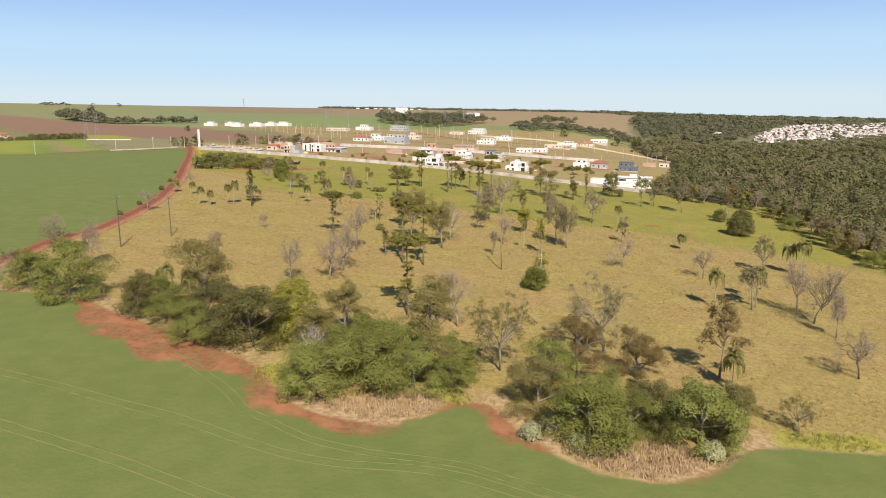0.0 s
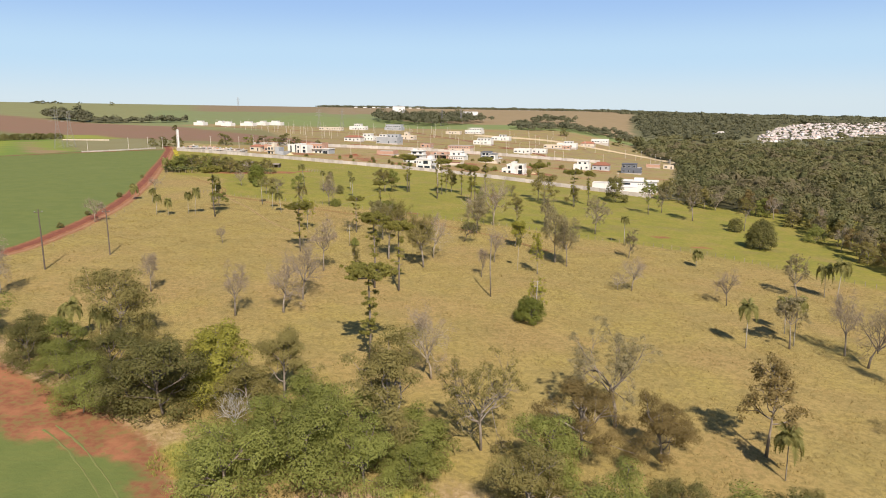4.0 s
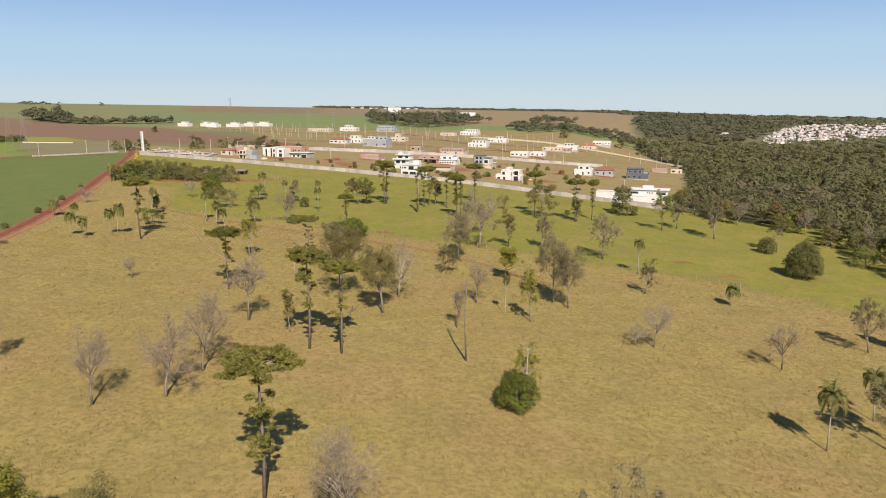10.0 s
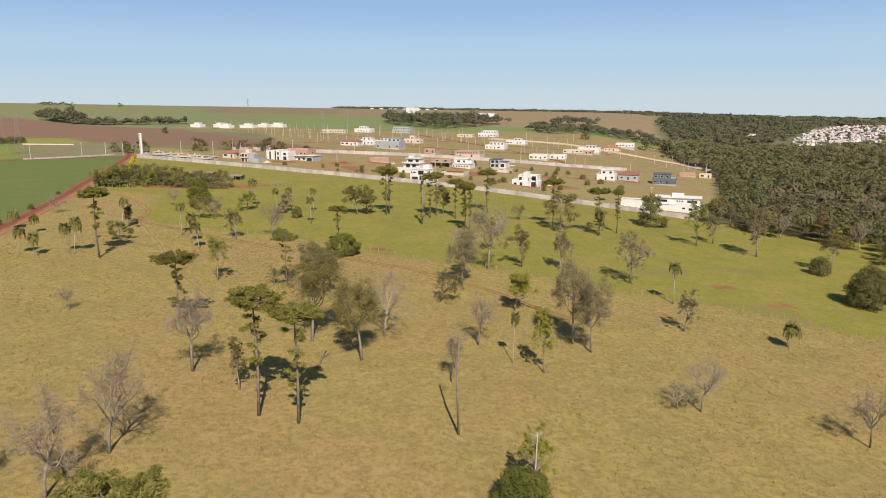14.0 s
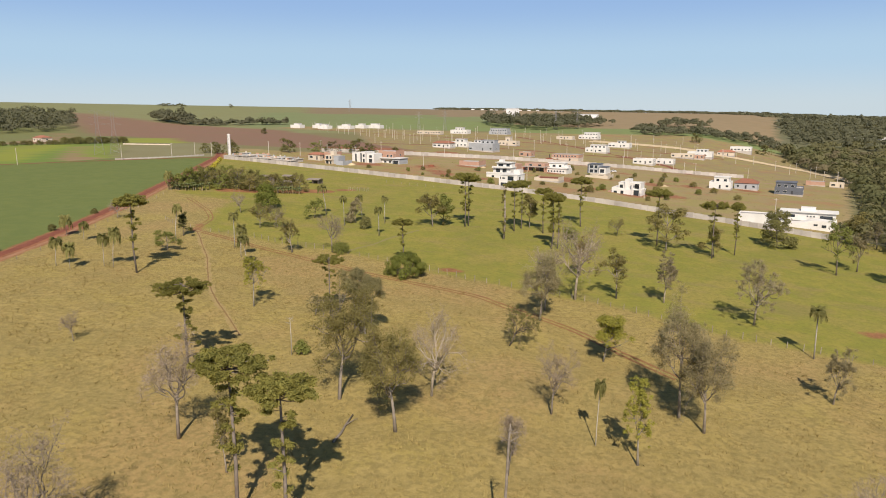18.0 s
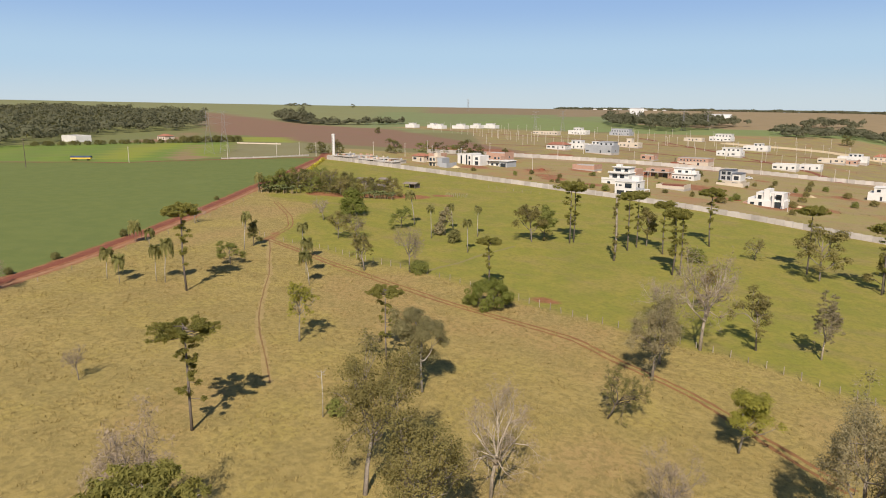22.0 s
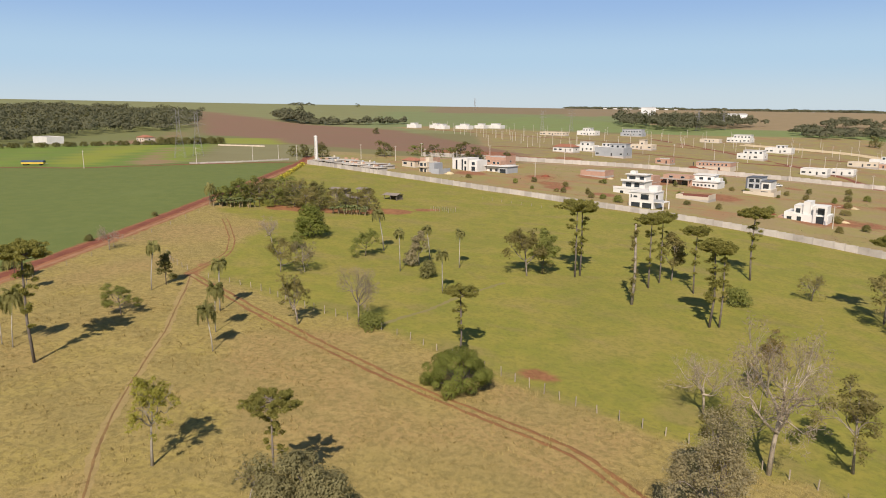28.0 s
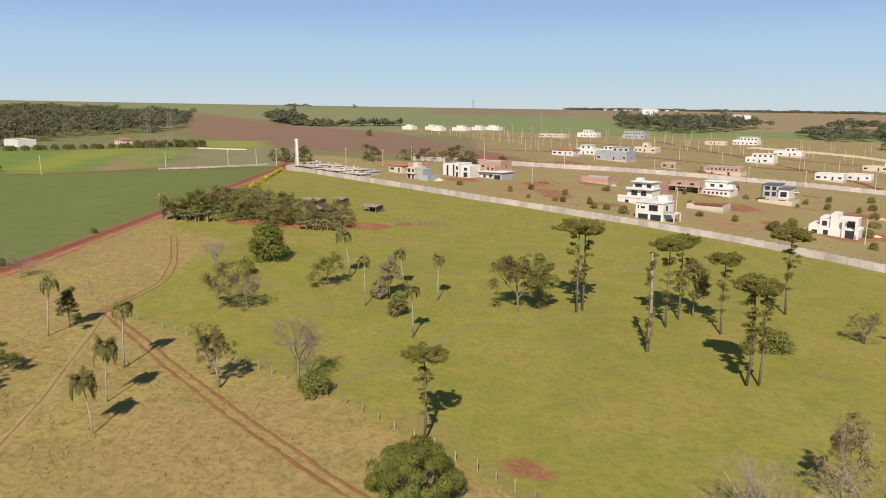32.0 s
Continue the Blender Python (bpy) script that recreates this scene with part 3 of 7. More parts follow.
grass("meadow_turf", tx[keep], ty[keep], 0.07, 0.17, 0.9, 4, 0.13, TURF, "short green and yellow tufts of meadow grass", 17)
straw_a = [(-20, 98), (-11, 93.2), (-3.3, 95.8), (0.5, 100), (-4.2, 104), (-11.2, 101)]
straw_b = [(16.5, 88.5), (20.5, 83.2), (26.5, 81), (33.1, 83.2), (39.6, 88), (36, 89.5), (30.7, 92), (24.2, 88.6)]
tx, ty = rng.uniform(-21, 41, 9000), rng.uniform(80, 106, 9000)
keep = inside(tx, ty, straw_a) | inside(tx, ty, straw_b)
grass("dry_brush", tx[keep], ty[keep], 0.35, 0.8, 0.6, 14, 0.06, STRAW, "pale straw-coloured dry brush before the thicket", 14)
tx, ty = rng.uniform(-33, 70, 9000), rng.uniform(88, 114, 9000)
keep = (np.hypot(tx + 27, ty - 108) < 4.5) | (np.hypot(tx + 23, ty - 103) < 3) | (np.hypot(tx - 2, ty - 102) < 2.6) | (np.hypot((tx - 58) / 2.6, ty - 94.6) < 2.6)
grass("lush_grass", tx[keep], ty[keep], 0.3, 0.6, 0.6, 10, 0.07, LUSH, "bright green long grass at the thicket's foot", 15)
WEED = mat("plot_weeds", (0.27, 0.225, 0.1), (0.19, 0.165, 0.065), rough=0.9, size=9, fine=2, rand=0.0, island=0.25)
tx, ty = rng.uniform(-180, 230, 16000), 425 + 560 * rng.uniform(size=16000) ** 1.5
keep = inside(tx, ty, lots) & ~inside(tx, ty, tilled) & (np.array([noise.noise((a * 0.045, b * 0.045, 5)) for a, b in zip(tx, ty)]) + rng.uniform(-0.3, 0.3, len(tx)) > 0.08)
grass("plot_weeds", tx[keep], ty[keep], 0.2, 0.5, 1.8, 6, 0.18, WEED, "low olive weeds scattered over the building plots", 16)
ribbon("tractor_mark", [(-47.8, 115), (-41.8, 110), (-33, 100), (-29.4, 95), (-24, 91), (-18.2, 87), (-9, 84), (3, 82), (16, 75), (30, 70)], (-0.8, 0.8), 0.26, TRAM, "curving wheel marks at the field's end", 0.04, 0.25, 33)

# ---- plants ----
def curve_to(a, b, rng, k=4, sag=0.12):
    """A bent line from a to b."""
    a, b = np.asarray(a, float), np.asarray(b, float)
    t = np.linspace(0, 1, k)[:, None]
    bend = rng.normal(size=3) * np.linalg.norm(b - a) * sag
    return a + (b - a) * t + bend * np.sin(t * math.pi)


def limbs(g, start, way, length, radius, depth, rng, tips, spread=0.6, droop=0.0, kids=(2, 4)):
    """A limb that forks again and again; its ends are gathered in tips."""
    way = way / np.linalg.norm(way)
    end = start + way * length
    pts = curve_to(start, end, rng, 4, 0.1)
    if depth <= 1:
        g.tube(pts[::3], (radius, radius * 0.5), 3, cap=False)
    else:
        g.tube(pts, np.linspace(radius, radius * 0.55, 4), 5, cap=False)
    if depth == 0:
        tips.append(pts[-1])
        return
    for i in range(rng.integers(*kids) + 1):
        t = rng.uniform(0.45, 1.0)
        turn = rng.normal(size=3) * spread
        turn[2] += 0.18 - droop
        limbs(g, pts[0] + (pts[-1] - pts[0]) * t if t < 0.9 else pts[-1], way + turn, length * rng.uniform(0.55, 0.8), radius * 0.5, depth - 1, rng, tips, spread, droop, kids)


def fit_crown(wood, tips, ratio, low):
    """Scales a grown tree so that its crown fills its height and width."""
    tips = np.array(tips)
    half = np.percentile(np.hypot(tips[:, 0], tips[:, 1]), 93)
    top = np.percentile(tips[:, 2], 97)
    kx, kz = ratio / 2 * 0.93 / half, 0.96 / top
    for v in wood.v:
        grow = np.clip(v[:, 2:3] / 0.25, 0, 1)
        v[:, :2] *= 1 + (kx - 1) * grow
        v[:, 2] *= np.where(v[:, 2] > 0, kz, 1)
    return tips * (kx, kx, kz)


def puffs(crown, centres, sizes, leaves, size, rng, middle, flat=0.62, lean=0.5, inner=0.35, outer=1.15):
    """Clouds of leaves round the twig ends, thicker on their upper side."""
    share = np.array(sizes) ** 2
    for c, s, k in zip(centres, sizes, (share / share.sum() * leaves).astype(int)):
        d = rng.normal(size=(k, 3))
        d[:, 2] += 0.45
        d /= np.linalg.norm(d, axis=1)[:, None]
        bump = 1 + 0.15 * np.sin(d[:, 0] * 7 + c[0] * 90) * np.sin(d[:, 1] * 7 + c[1] * 90)
        at = c + d * (s * bump * rng.uniform(inner, outer, k))[:, None] * (1, 1, flat)
        at[:, 2] = np.maximum(at[:, 2], 0.008)
        out = c - middle
        out = d * 0.95 + out / (np.linalg.norm(out) + 1e-6) * 0.3 + (0, 0, 0.15)
        crown.leaves(at, size, rng, outward=out, lean=lean)


def broad_meshes(seed, ratio=0.8, low=0.17, leaves=22000, size=0.0104, puff=(0.055, 0.105), limbs_n=8, skirt=0, depth=2, spread=0.6, lean=0.7, inner=0.45):
    """Trunk and crown of a leafy tree, one high and ratio wide: forking limbs whose ends carry clouds of small leaves, with gaps between."""
    rng = np.random.default_rng(seed)
    wood, crown, tips = Geo(), Geo(), []
    tilt = rng.normal(size=2) * 0.03
    line = np.array([(0, 0, -0.03), (tilt[0] * 0.4, tilt[1] * 0.4, low * 0.7), (tilt[0], tilt[1], low + 0.2), (tilt[0] * 1.3, tilt[1] * 1.3, low + 0.42)])
    wood.tube(line, (0.018, 0.014, 0.011, 0.005), 7)
    for i in range(limbs_n):
        u = (i + 0.5) / limbs_n
        a = i * 2.4 + rng.uniform(-0.5, 0.5)
        z = low * 0.85 + 0.4 * u * rng.uniform(0.6, 1.0)
        start = np.array([np.interp(z, line[:, 2], line[:, 0]), np.interp(z, line[:, 2], line[:, 1]), z])
        way = np.array([math.cos(a), math.sin(a), 0.25 + 1.5 * u + rng.uniform(-0.2, 0.3)])
        limbs(wood, start, way, rng.uniform(0.17, 0.27) * (1.15 - 0.4 * u), 0.0085, depth, rng, tips, spread)
    tips = fit_crown(wood, tips, ratio, low)
    scale = 0.55 + 0.55 * min(1.3, ratio)
    centres = [t - (0, 0, 0.02) for t in tips]
    sizes = [rng.uniform(*puff) * scale * rng.choice((0.7, 1.0, 1.25)) for t in tips]
    for i in range(int(skirt)):
        a, r = i * 2.4, ratio / 2 * rng.uniform(0.45, 0.95)
        centres.append(np.array([math.cos(a) * r, math.sin(a) * r, rng.uniform(0.06, 0.42)]))
        sizes.append(rng.uniform(*puff) * 1.3)
    puffs(crown, centres, sizes, leaves, size, rng, np.array([0, 0, (1 + low) / 2 - 0.1]), 0.62, lean, inner)
    return wood, crown


def bare_meshes(seed, ratio=0.6, depth=4, leaves=0, size=0.022, lean=0.06, spread=0.62, twigs=0, puff=(0.02, 0.05), held=0.62):
    rng = np.random.default_rng(seed)
    wood, crown, tips = Geo(), Geo(), []
    top = np.array([rng.normal() * lean, rng.normal() * lean, rng.uniform(0.24, 0.36)])
    wood.tube(np.array([(0, 0, -0.03), top * (0.2, 0.3, 0.45), top]), (0.02, 0.016, 0.013), 6)
    for i in range(7):
        a = i * 1.05 + rng.uniform(-0.4, 0.4)
        limbs(wood, top * (1, 1, rng.uniform(0.7, 1.0)), np.array([math.cos(a) * 0.85, math.sin(a) * 0.85, rng.uniform(0.35, 1.3)]), rng.uniform(0.2, 0.27), 0.0085, depth - 1, rng, tips, spread)
    tips = fit_crown(wood, tips, ratio, 0.3)
    if twigs:
        pick = tips[rng.integers(0, len(tips), twigs)] + rng.normal(size=(twigs, 3)) * 0.022
        crown.leaves(pick, 0.0034, rng, aspect=8.0)
    if leaves:
        ends = tips[rng.uniform(size=len(tips)) < held]
        puffs(crown, ends, rng.uniform(*puff, len(ends)) * (0.7 + 0.6 * ratio), leaves, size, rng, np.array([0, 0, 0.55]), 0.65, 0.55, 0.25, 1.15)
    return wood, crown


def araucaria_meshes(seed, ratio=0.45, whorls=6):
    """Umbrella pine: bare straight trunk, whorls of upturned branches with dense tufts at their ends, a few stubs below."""
    rng = np.random.default_rng(seed)
    wood, crown = Geo(), Geo()
    sway = rng.normal(size=2) * 0.015
    line = np.array([(0, 0, -0.03), (sway[0], sway[1], 0.35), (sway[0] * 0.5, sway[1] * 0.5, 0.7), (0, 0, 0.96)])
    wood.tube(line, (0.0135, 0.011, 0.0085, 0.004), 7)

    def branch(z, a, reach, rise, thick, tuft):
        reach *= ratio
        end = np.array([math.cos(a) * reach, math.sin(a) * reach, z + rise])
        mid = np.array([math.cos(a) * reach * 0.6, math.sin(a) * reach * 0.6, z - rise * 0.1])
        t = np.linspace(0, 1, 5)[:, None]
        q = (1 - t) ** 2 * np.array([0, 0, z]) + 2 * t * (1 - t) * mid + t * t * end
        wood.tube(q, np.linspace(thick, thick * 0.4, 5), 4, cap=False)
        for k in range(tuft):
            s = 0.5 + 0.5 * (k + rng.uniform(0, 1)) / tuft
            j = min(int(s * 4), 3)
            c = q[j] + (q[j + 1] - q[j]) * (s * 4 - j) + rng.normal(size=3) * (0.014, 0.014, 0.004) + (0, 0, 0.004)
            n, big = 78, rng.uniform(0.8, 1.25) * (0.7 + 0.5 * s)
            d = rng.normal(size=(n, 3))
            d[:, 2] += 0.4
            d /= np.linalg.norm(d, axis=1)[:, None]
            crown.leaves(c + d * rng.uniform(0.3, 1, n)[:, None] * big * (0.029, 0.029, 0.017), 0.0058, rng, outward=d, lean=0.35, aspect=3.8)

    if whorls == 0:
        wood.tube(line, (0.019, 0.017, 0.015, 0.01), 7)
        for i in range(34):
            branch(rng.uniform(0.12, 0.98), rng.uniform(0, 6.28), rng.uniform(0.03, 0.13), 0.0, 0.003, 1)
        return wood, crown
    for i in range(whorls):
        z = 0.865 + 0.09 * i / (whorls - 1)
        reach = 0.52 * (1.0 - 0.5 * (i / (whorls - 1)) ** 2) * rng.uniform(0.85, 1.05)
        k = rng.integers(5, 8)
        for j in range(k):
            branch(z + rng.uniform(-0.01, 0.01), j * 2 * math.pi / k + rng.uniform(-0.3, 0.3), reach * rng.uniform(0.7, 1.05), rng.uniform(0.03, 0.075) * (1.0 - 0.6 * i / whorls), 0.0045, 5)
    for i in range(rng.integers(14, 30)):
        z = rng.uniform(0.3, 0.82)
        branch(z, rng.uniform(0, 6.28), rng.uniform(0.06, 0.2) + 0.18 * max(0, z - 0.55), rng.uniform(-0.02, 0.015), 0.003, 2)
    return wood, crown


def palm_meshes(seed, ratio=0.4):
    rng = np.random.default_rng(seed)
    wood, crown = Geo(), Geo()
    sway = rng.normal(size=2) * 0.04
    top = np.array([sway[0], sway[1], 0.84])
    wood.tube(np.array([(0, 0, -0.03), (sway[0] * 0.2, sway[1] * 0.2, 0.3), (sway[0] * 0.6, sway[1] * 0.6, 0.6), top]), (0.0125, 0.01, 0.009, 0.01), 7)
    for i in range(34):
        a = i * 2.4 + rng.uniform(-0.2, 0.2)
        lift = rng.uniform(-0.3, 1.0) + (0.7 if i % 3 == 0 else 0.0)
        reach = rng.uniform(0.44, 0.6) * ratio
        t = np.linspace(0, 1, 8)
        out = reach * (1 - (1 - t) ** 1.7) * (1.0 - 0.25 * max(lift, 0) * (1 - t))
        z = ratio * ((0.5 + 0.5 * lift) * t - (1.0 + 0.25 * (1 - lift)) * t * t)
        rib = np.stack([top[0] + math.cos(a) * out, top[1] + math.sin(a) * out, top[2] + 0.01 + z], 1)
        crown.tube(rib, np.linspace(0.006, 0.002, 8), 3, cap=False)
        side = np.array([-math.sin(a), math.cos(a), 0])
        for s in (-1, 1):
            for k in range(15):
                u = 0.12 + 0.86 * k / 14
                j = min(int(u * 7), 6)
                p = rib[j] + (rib[j + 1] - rib[j]) * (u * 7 - j)
                ln = ratio * 0.3 * math.sin(math.pi * min(1, u * 0.85 + 0.15)) + 0.012
                tip = p + side * s * ln * 0.8 + (math.cos(a) * ln * 0.45, math.sin(a) * ln * 0.45, -ln * rng.uniform(0.3, 0.9) * 0.7)
                along = (rib[j + 1] - rib[j]) * 0.3
                crown.add([p - along, p + along, tip + along * 0.3], [(0, 1, 2)])
    return wood, crown


def snag_meshes(seed, ratio=0.2):
    rng = np.random.default_rng(seed)
    wood, tips = Geo(), []
    wood.tube(np.array([(0, 0, -0.03), (rng.normal() * 0.01, 0.005, 0.5), (0, 0, 0.9), (0.006, 0, 1.0)]), (0.0115, 0.0095, 0.0075, 0.003), 6)
    for i in range(6):
        a = rng.uniform(0, 6.28)
        limbs(wood, np.array([0, 0, rng.uniform(0.8, 0.98)]), np.array([math.cos(a), math.sin(a), 0.25]), rng.uniform(0.25, 0.4) * ratio, 0.004, 1, rng, tips, 0.3)
    return wood, None


def dense_meshes(seed, ratio=1.0, leaves=14000, size=0.018, lumps=46):
    """A bush or low tree of distinct leafy lumps that reach the ground."""
    rng = np.random.default_rng(seed)
    wood, crown = Geo(), Geo()
    centres, sizes = [], []
    swell = 0.5 + 0.6 * min(1.4, ratio)
    for i in range(lumps):
        u = (i + 0.5) / lumps
        a, ring = i * 2.4 + rng.uniform(-0.25, 0.25), math.sqrt(max(0.0, 1 - u ** 2.8)) * rng.uniform(0.7, 1.08)
        centres.append(np.array([math.cos(a) * ring * ratio * 0.37, math.sin(a) * ring * ratio * 0.37, 0.1 + 0.72 * u * rng.uniform(0.85, 1.05)]))
        sizes.append(rng.uniform(0.1, 0.19) * swell * 28 ** 0.5 / lumps ** 0.5)
        if i % 5 == 0:
            wood.tube(curve_to((0, 0, 0.02), centres[-1], rng, 4), (0.016, 0.012, 0.008, 0.004), 4, cap=False)
    wood.tube(np.array([(0, 0, -0.05), (0, 0, 0.1), (0.01, 0, 0.35)]), (0.03, 0.025, 0.015), 6)
    puffs(crown, centres, sizes, leaves * (1.6 if ratio > 1.3 else 1), size, rng, np.array([0, 0, 0.35]), 0.8, 0.75, 0.7, 1.12)
    return wood, crown


STOCK = {}
USED = {}


SHAPES = (0.2, 0.32, 0.45, 0.6, 0.8, 1.05, 1.4, 2.0)


def stock(kind, colour, ratio, variants, build):
    """Meshes of one kind, colour and build, made once and then shared."""
    out = []
    for i in range(variants):
        key = (kind, colour, ratio, i)
        if key not in STOCK:
            wood, crown = build(sum(map(ord, kind)) * 7 + i * 31 + int(ratio * 100), ratio)
            STOCK[key] = (wood.mesh("trunk", bark(colour), True), crown.mesh("crown", bark("twig") if kind == "bare" else leaf(colour)) if crown and crown.v and colour != "bone" else None)
        out.append(STOCK[key])
    return out


def plant(name, kind, x, y, high, wide, colour, build, label, category, variants=2, sink=0.0):
    use = USED[kind] = USED.get(kind, -1) + 1
    ratio = min(SHAPES, key=lambda r: abs(math.log(r * high / wide)))
    wood, crown = stock(kind, colour, ratio, variants, build)[use % variants]
    ob = thing(name, x, y, ground_z(x, y) - sink, use * 2.4, label, category, name + "s in the pasture", scale=(wide / ratio, wide / ratio, high))
    part("trunk", wood, None, ob)
    if crown:
        part("crown", crown, None, ob)
    return ob


TONE = {"green": "mid-green", "dark": "dark green", "olive": "olive-green", "brown": "brownish olive", "lime": "yellow-green", "grey": "grey-green", "white": "pale grey", "pale": "pale whitish-green", "sage": "grey-green", "bright": "bright green", "bone": "bone-white"}


def far(y):
    """Beyond the pasture fence the crowns need fewer leaves."""
    return y > 300


def broad(x, y, high, wide, colour):
    if y < 150:
        high, wide = high * 1.05, wide * 1.15
    fine, less = (lambda s, r: broad_meshes(s, r)), (lambda s, r: broad_meshes(s, r, leaves=4600, size=0.02, depth=2, limbs_n=7))
    plant("leafy_tree", "broad_far" if far(y) else "broad", x, y, high, wide, colour, less if far(y) else fine, f"{TONE[colour]} leafy tree with an uneven open crown", "tree")


def thicket(x, y, high, wide, colour):
    if y < 150:
        high, wide = high * 1.02, wide * 1.08
    fine, less = (lambda s, r: broad_meshes(s, r, 0.08, 17000, 0.0138, (0.062, 0.125), 8, 26, lean=0.8, inner=0.78)), (lambda s, r: broad_meshes(s, r, 0.08, 4200, 0.025, (0.06, 0.11), 7, 20))
    plant("thicket_tree", "thicket_far" if far(y) else "thicket", x, y, high, wide, colour, less if far(y) else fine, f"{TONE[colour]} bushy thicket tree, leafy down to the ground", "tree")


def scrub(x, y, high, wide, colour):
    plant("scrub_bush", "scrub", x, y, high, wide, colour, lambda s, r: bare_meshes(s, r, 4, 1600, 0.024), f"{TONE[colour]} thin scrub bush in the grass", "bush", 2)


def sparse(x, y, high, wide, colour):
    return plant("thin_tree", "sparse", x, y, high, wide, colour, lambda s, r: bare_meshes(s, r, 4, 8500, 0.0096), f"{TONE[colour]} thinly leaved tree with visible branches", "tree")


def feathery(x, y, high, wide, colour):
    plant("feathery_tree", "feathery", x, y, high, wide, colour, lambda s, r: bare_meshes(s, r, 4, 15500, 0.0076, puff=(0.036, 0.08), held=0.95), f"{TONE[colour]} tree with a hazy crown of fine twigs and small leaves", "tree", 1)


def bare(x, y, high, wide, colour):
    plant("bare_tree", "bare", x, y, high, wide, colour, lambda s, r: bare_meshes(s, r, 4, twigs=4600), f"leafless {'pale' if colour == 'white' else 'grey-brown'} tree with fine twigs", "tree", 3)


def conifer(x, y, high, wide, colour):
    plant("tall_tree", "conifer", x, y, high, wide, colour, lambda s, r: broad_meshes(s, r, 0.34, 4200, 0.0125, (0.04, 0.065), 9), f"tall {TONE[colour]} tree with separate clumps of leaves", "tree", 2)


def araucaria(x, y, high, wide, colour="green"):
    plant("umbrella_pine", "araucaria", x, y, high, wide, "pine", araucaria_meshes, "tall umbrella pine with a flat tufted crown and straight trunk", "tree", 3)


def palm(x, y, high, wide):
    plant("palm_tree", "palm", x, y, high, wide * 0.74, "palm", palm_meshes, "slim grey-trunked palm with drooping feathery fronds", "palm", 3)


def pillar(x, y, high, wide):
    plant("overgrown_trunk", "pillar", x, y, high, wide, "olive", lambda s, r: araucaria_meshes(s, r, 0), "old bare trunk overgrown with small tufts", "tree", 1)


def dome(x, y, high, wide, colour):
    fine, less = dense_meshes, (lambda s, r: dense_meshes(s, r, 2800, 0.034, 22))
    plant("round_bush", "dense_far" if far(y) else "dense", x, y, high, wide, colour, less if far(y) else fine, f"{TONE[colour]} dense rounded bush reaching the grass", "bush", 2)


def shrub(x, y, high, wide, colour):
    plant("shrub", "shrub", x, y, high, wide, colour, lambda s, r: dense_meshes(s, r, 1100, 0.055, 14), f"small {TONE[colour]} shrub growing in grass", "bush", 2)


def snag(x, y, high, wide, colour="grey"):
    plant("dead_trunk", "snag", x, y, high, wide, colour, snag_meshes, "bare dead trunk standing upright like a pole", "tree", 2)


BARK["twig"] = (0.3, 0.235, 0.165)
LEAF["pine"], BARK["pine"] = ((0.275, 0.252, 0.07), (0.165, 0.16, 0.045)), (0.21, 0.175, 0.145)
LEAF["palm"], BARK["palm"] = ((0.25, 0.23, 0.085), (0.16, 0.16, 0.055)), (0.42, 0.38, 0.32)


# thicket strip along the field
thicket(-52.3, 146.0, 13.0, 11.6, "olive")
thicket(-61.7, 134.5, 8.5, 8.0, "dark")
thicket(-80.2, 142.9, 12.1, 12.4, "green")
thicket(-91.8, 150.1, 8.6, 10.0, "green")
scrub(-100.8, 157.7, 6.8, 8.0, "grey")
scrub(-107.4, 186.7, 6.3, 9.4, "grey")
bare(-112.6, 197.1, 7.8, 7.4, "grey")
bare(-88.5, 170.4, 11.6, 5.7, "grey")
thicket(-48.5, 124.8, 6.3, 8.4, "green")
thicket(-41.1, 123.3, 5.7, 9.5, "dark")
thicket(-34.3, 119.5, 11.2, 12.1, "dark")
thicket(-28.7, 126.9, 10.6, 8.5, "lime")
broad(-18.8, 125.9, 10.6, 9.2, "olive")
bare(-22.6, 114.6, 7.6, 6.4, "bone")
thicket(-19.6, 100.1, 8.5, 11.3, "green")
thicket(-11.6, 103.2, 9.8, 13.6, "green")
thicket(-4.5, 104.5, 7.7, 10.2, "green")
broad(-1.9, 113.0, 14.1, 12.5, "olive")
thicket(1.0, 105.2, 5.8, 8.2, "green")
sparse(10.0, 114.2, 13.4, 12.5, "olive")
thicket(14.6, 99.1, 8.1, 10.3, "olive")
broad(23.6, 114.4, 9.6, 12.0, "brown")
sparse(30.2, 122.9, 14.6, 14.5, "grey")
broad(34.1, 113.5, 8.9, 10.4, "brown")
thicket(20.6, 89.0, 9.7, 11.1, "green")
thicket(27.0, 92.1, 6.3, 10.1, "green")
thicket(33.2, 93.7, 7.1, 8.4, "dark")
thicket(36.8, 90.0, 9.7, 10.8, "green")
broad(44.6, 96.0, 6.2, 5.1, "olive")
shrub(12.4, 90.0, 2.6, 3.6, "pale")
shrub(15.4, 93.0, 3.2, 2.6, "pale")
shrub(18.5, 88.4, 2.4, 2.7, "pale")
shrub(37.0, 87.0, 2.6, 4.0, "pale")
shrub(0.6, 105.1, 2.5, 3.7, "dark")
conifer(49.5, 116.7, 15.2, 9.2, "brown")
palm(49.3, 110.7, 7.1, 4.1)
sparse(53.8, 96.6, 5.9, 6.0, "olive")
bare(77.0, 120.5, 9.2, 9.9, "dark")
thicket(-45.5, 119.5, 5.5, 8.0, "green")
thicket(-38.5, 128.5, 7.5, 10.0, "olive")
thicket(-54.5, 130.0, 6.5, 8.0, "green")
thicket(-31.0, 131.0, 7.5, 9.0, "olive")
thicket(-15.5, 109.0, 9.0, 11.0, "green")
thicket(-8.0, 109.5, 9.5, 11.0, "green")
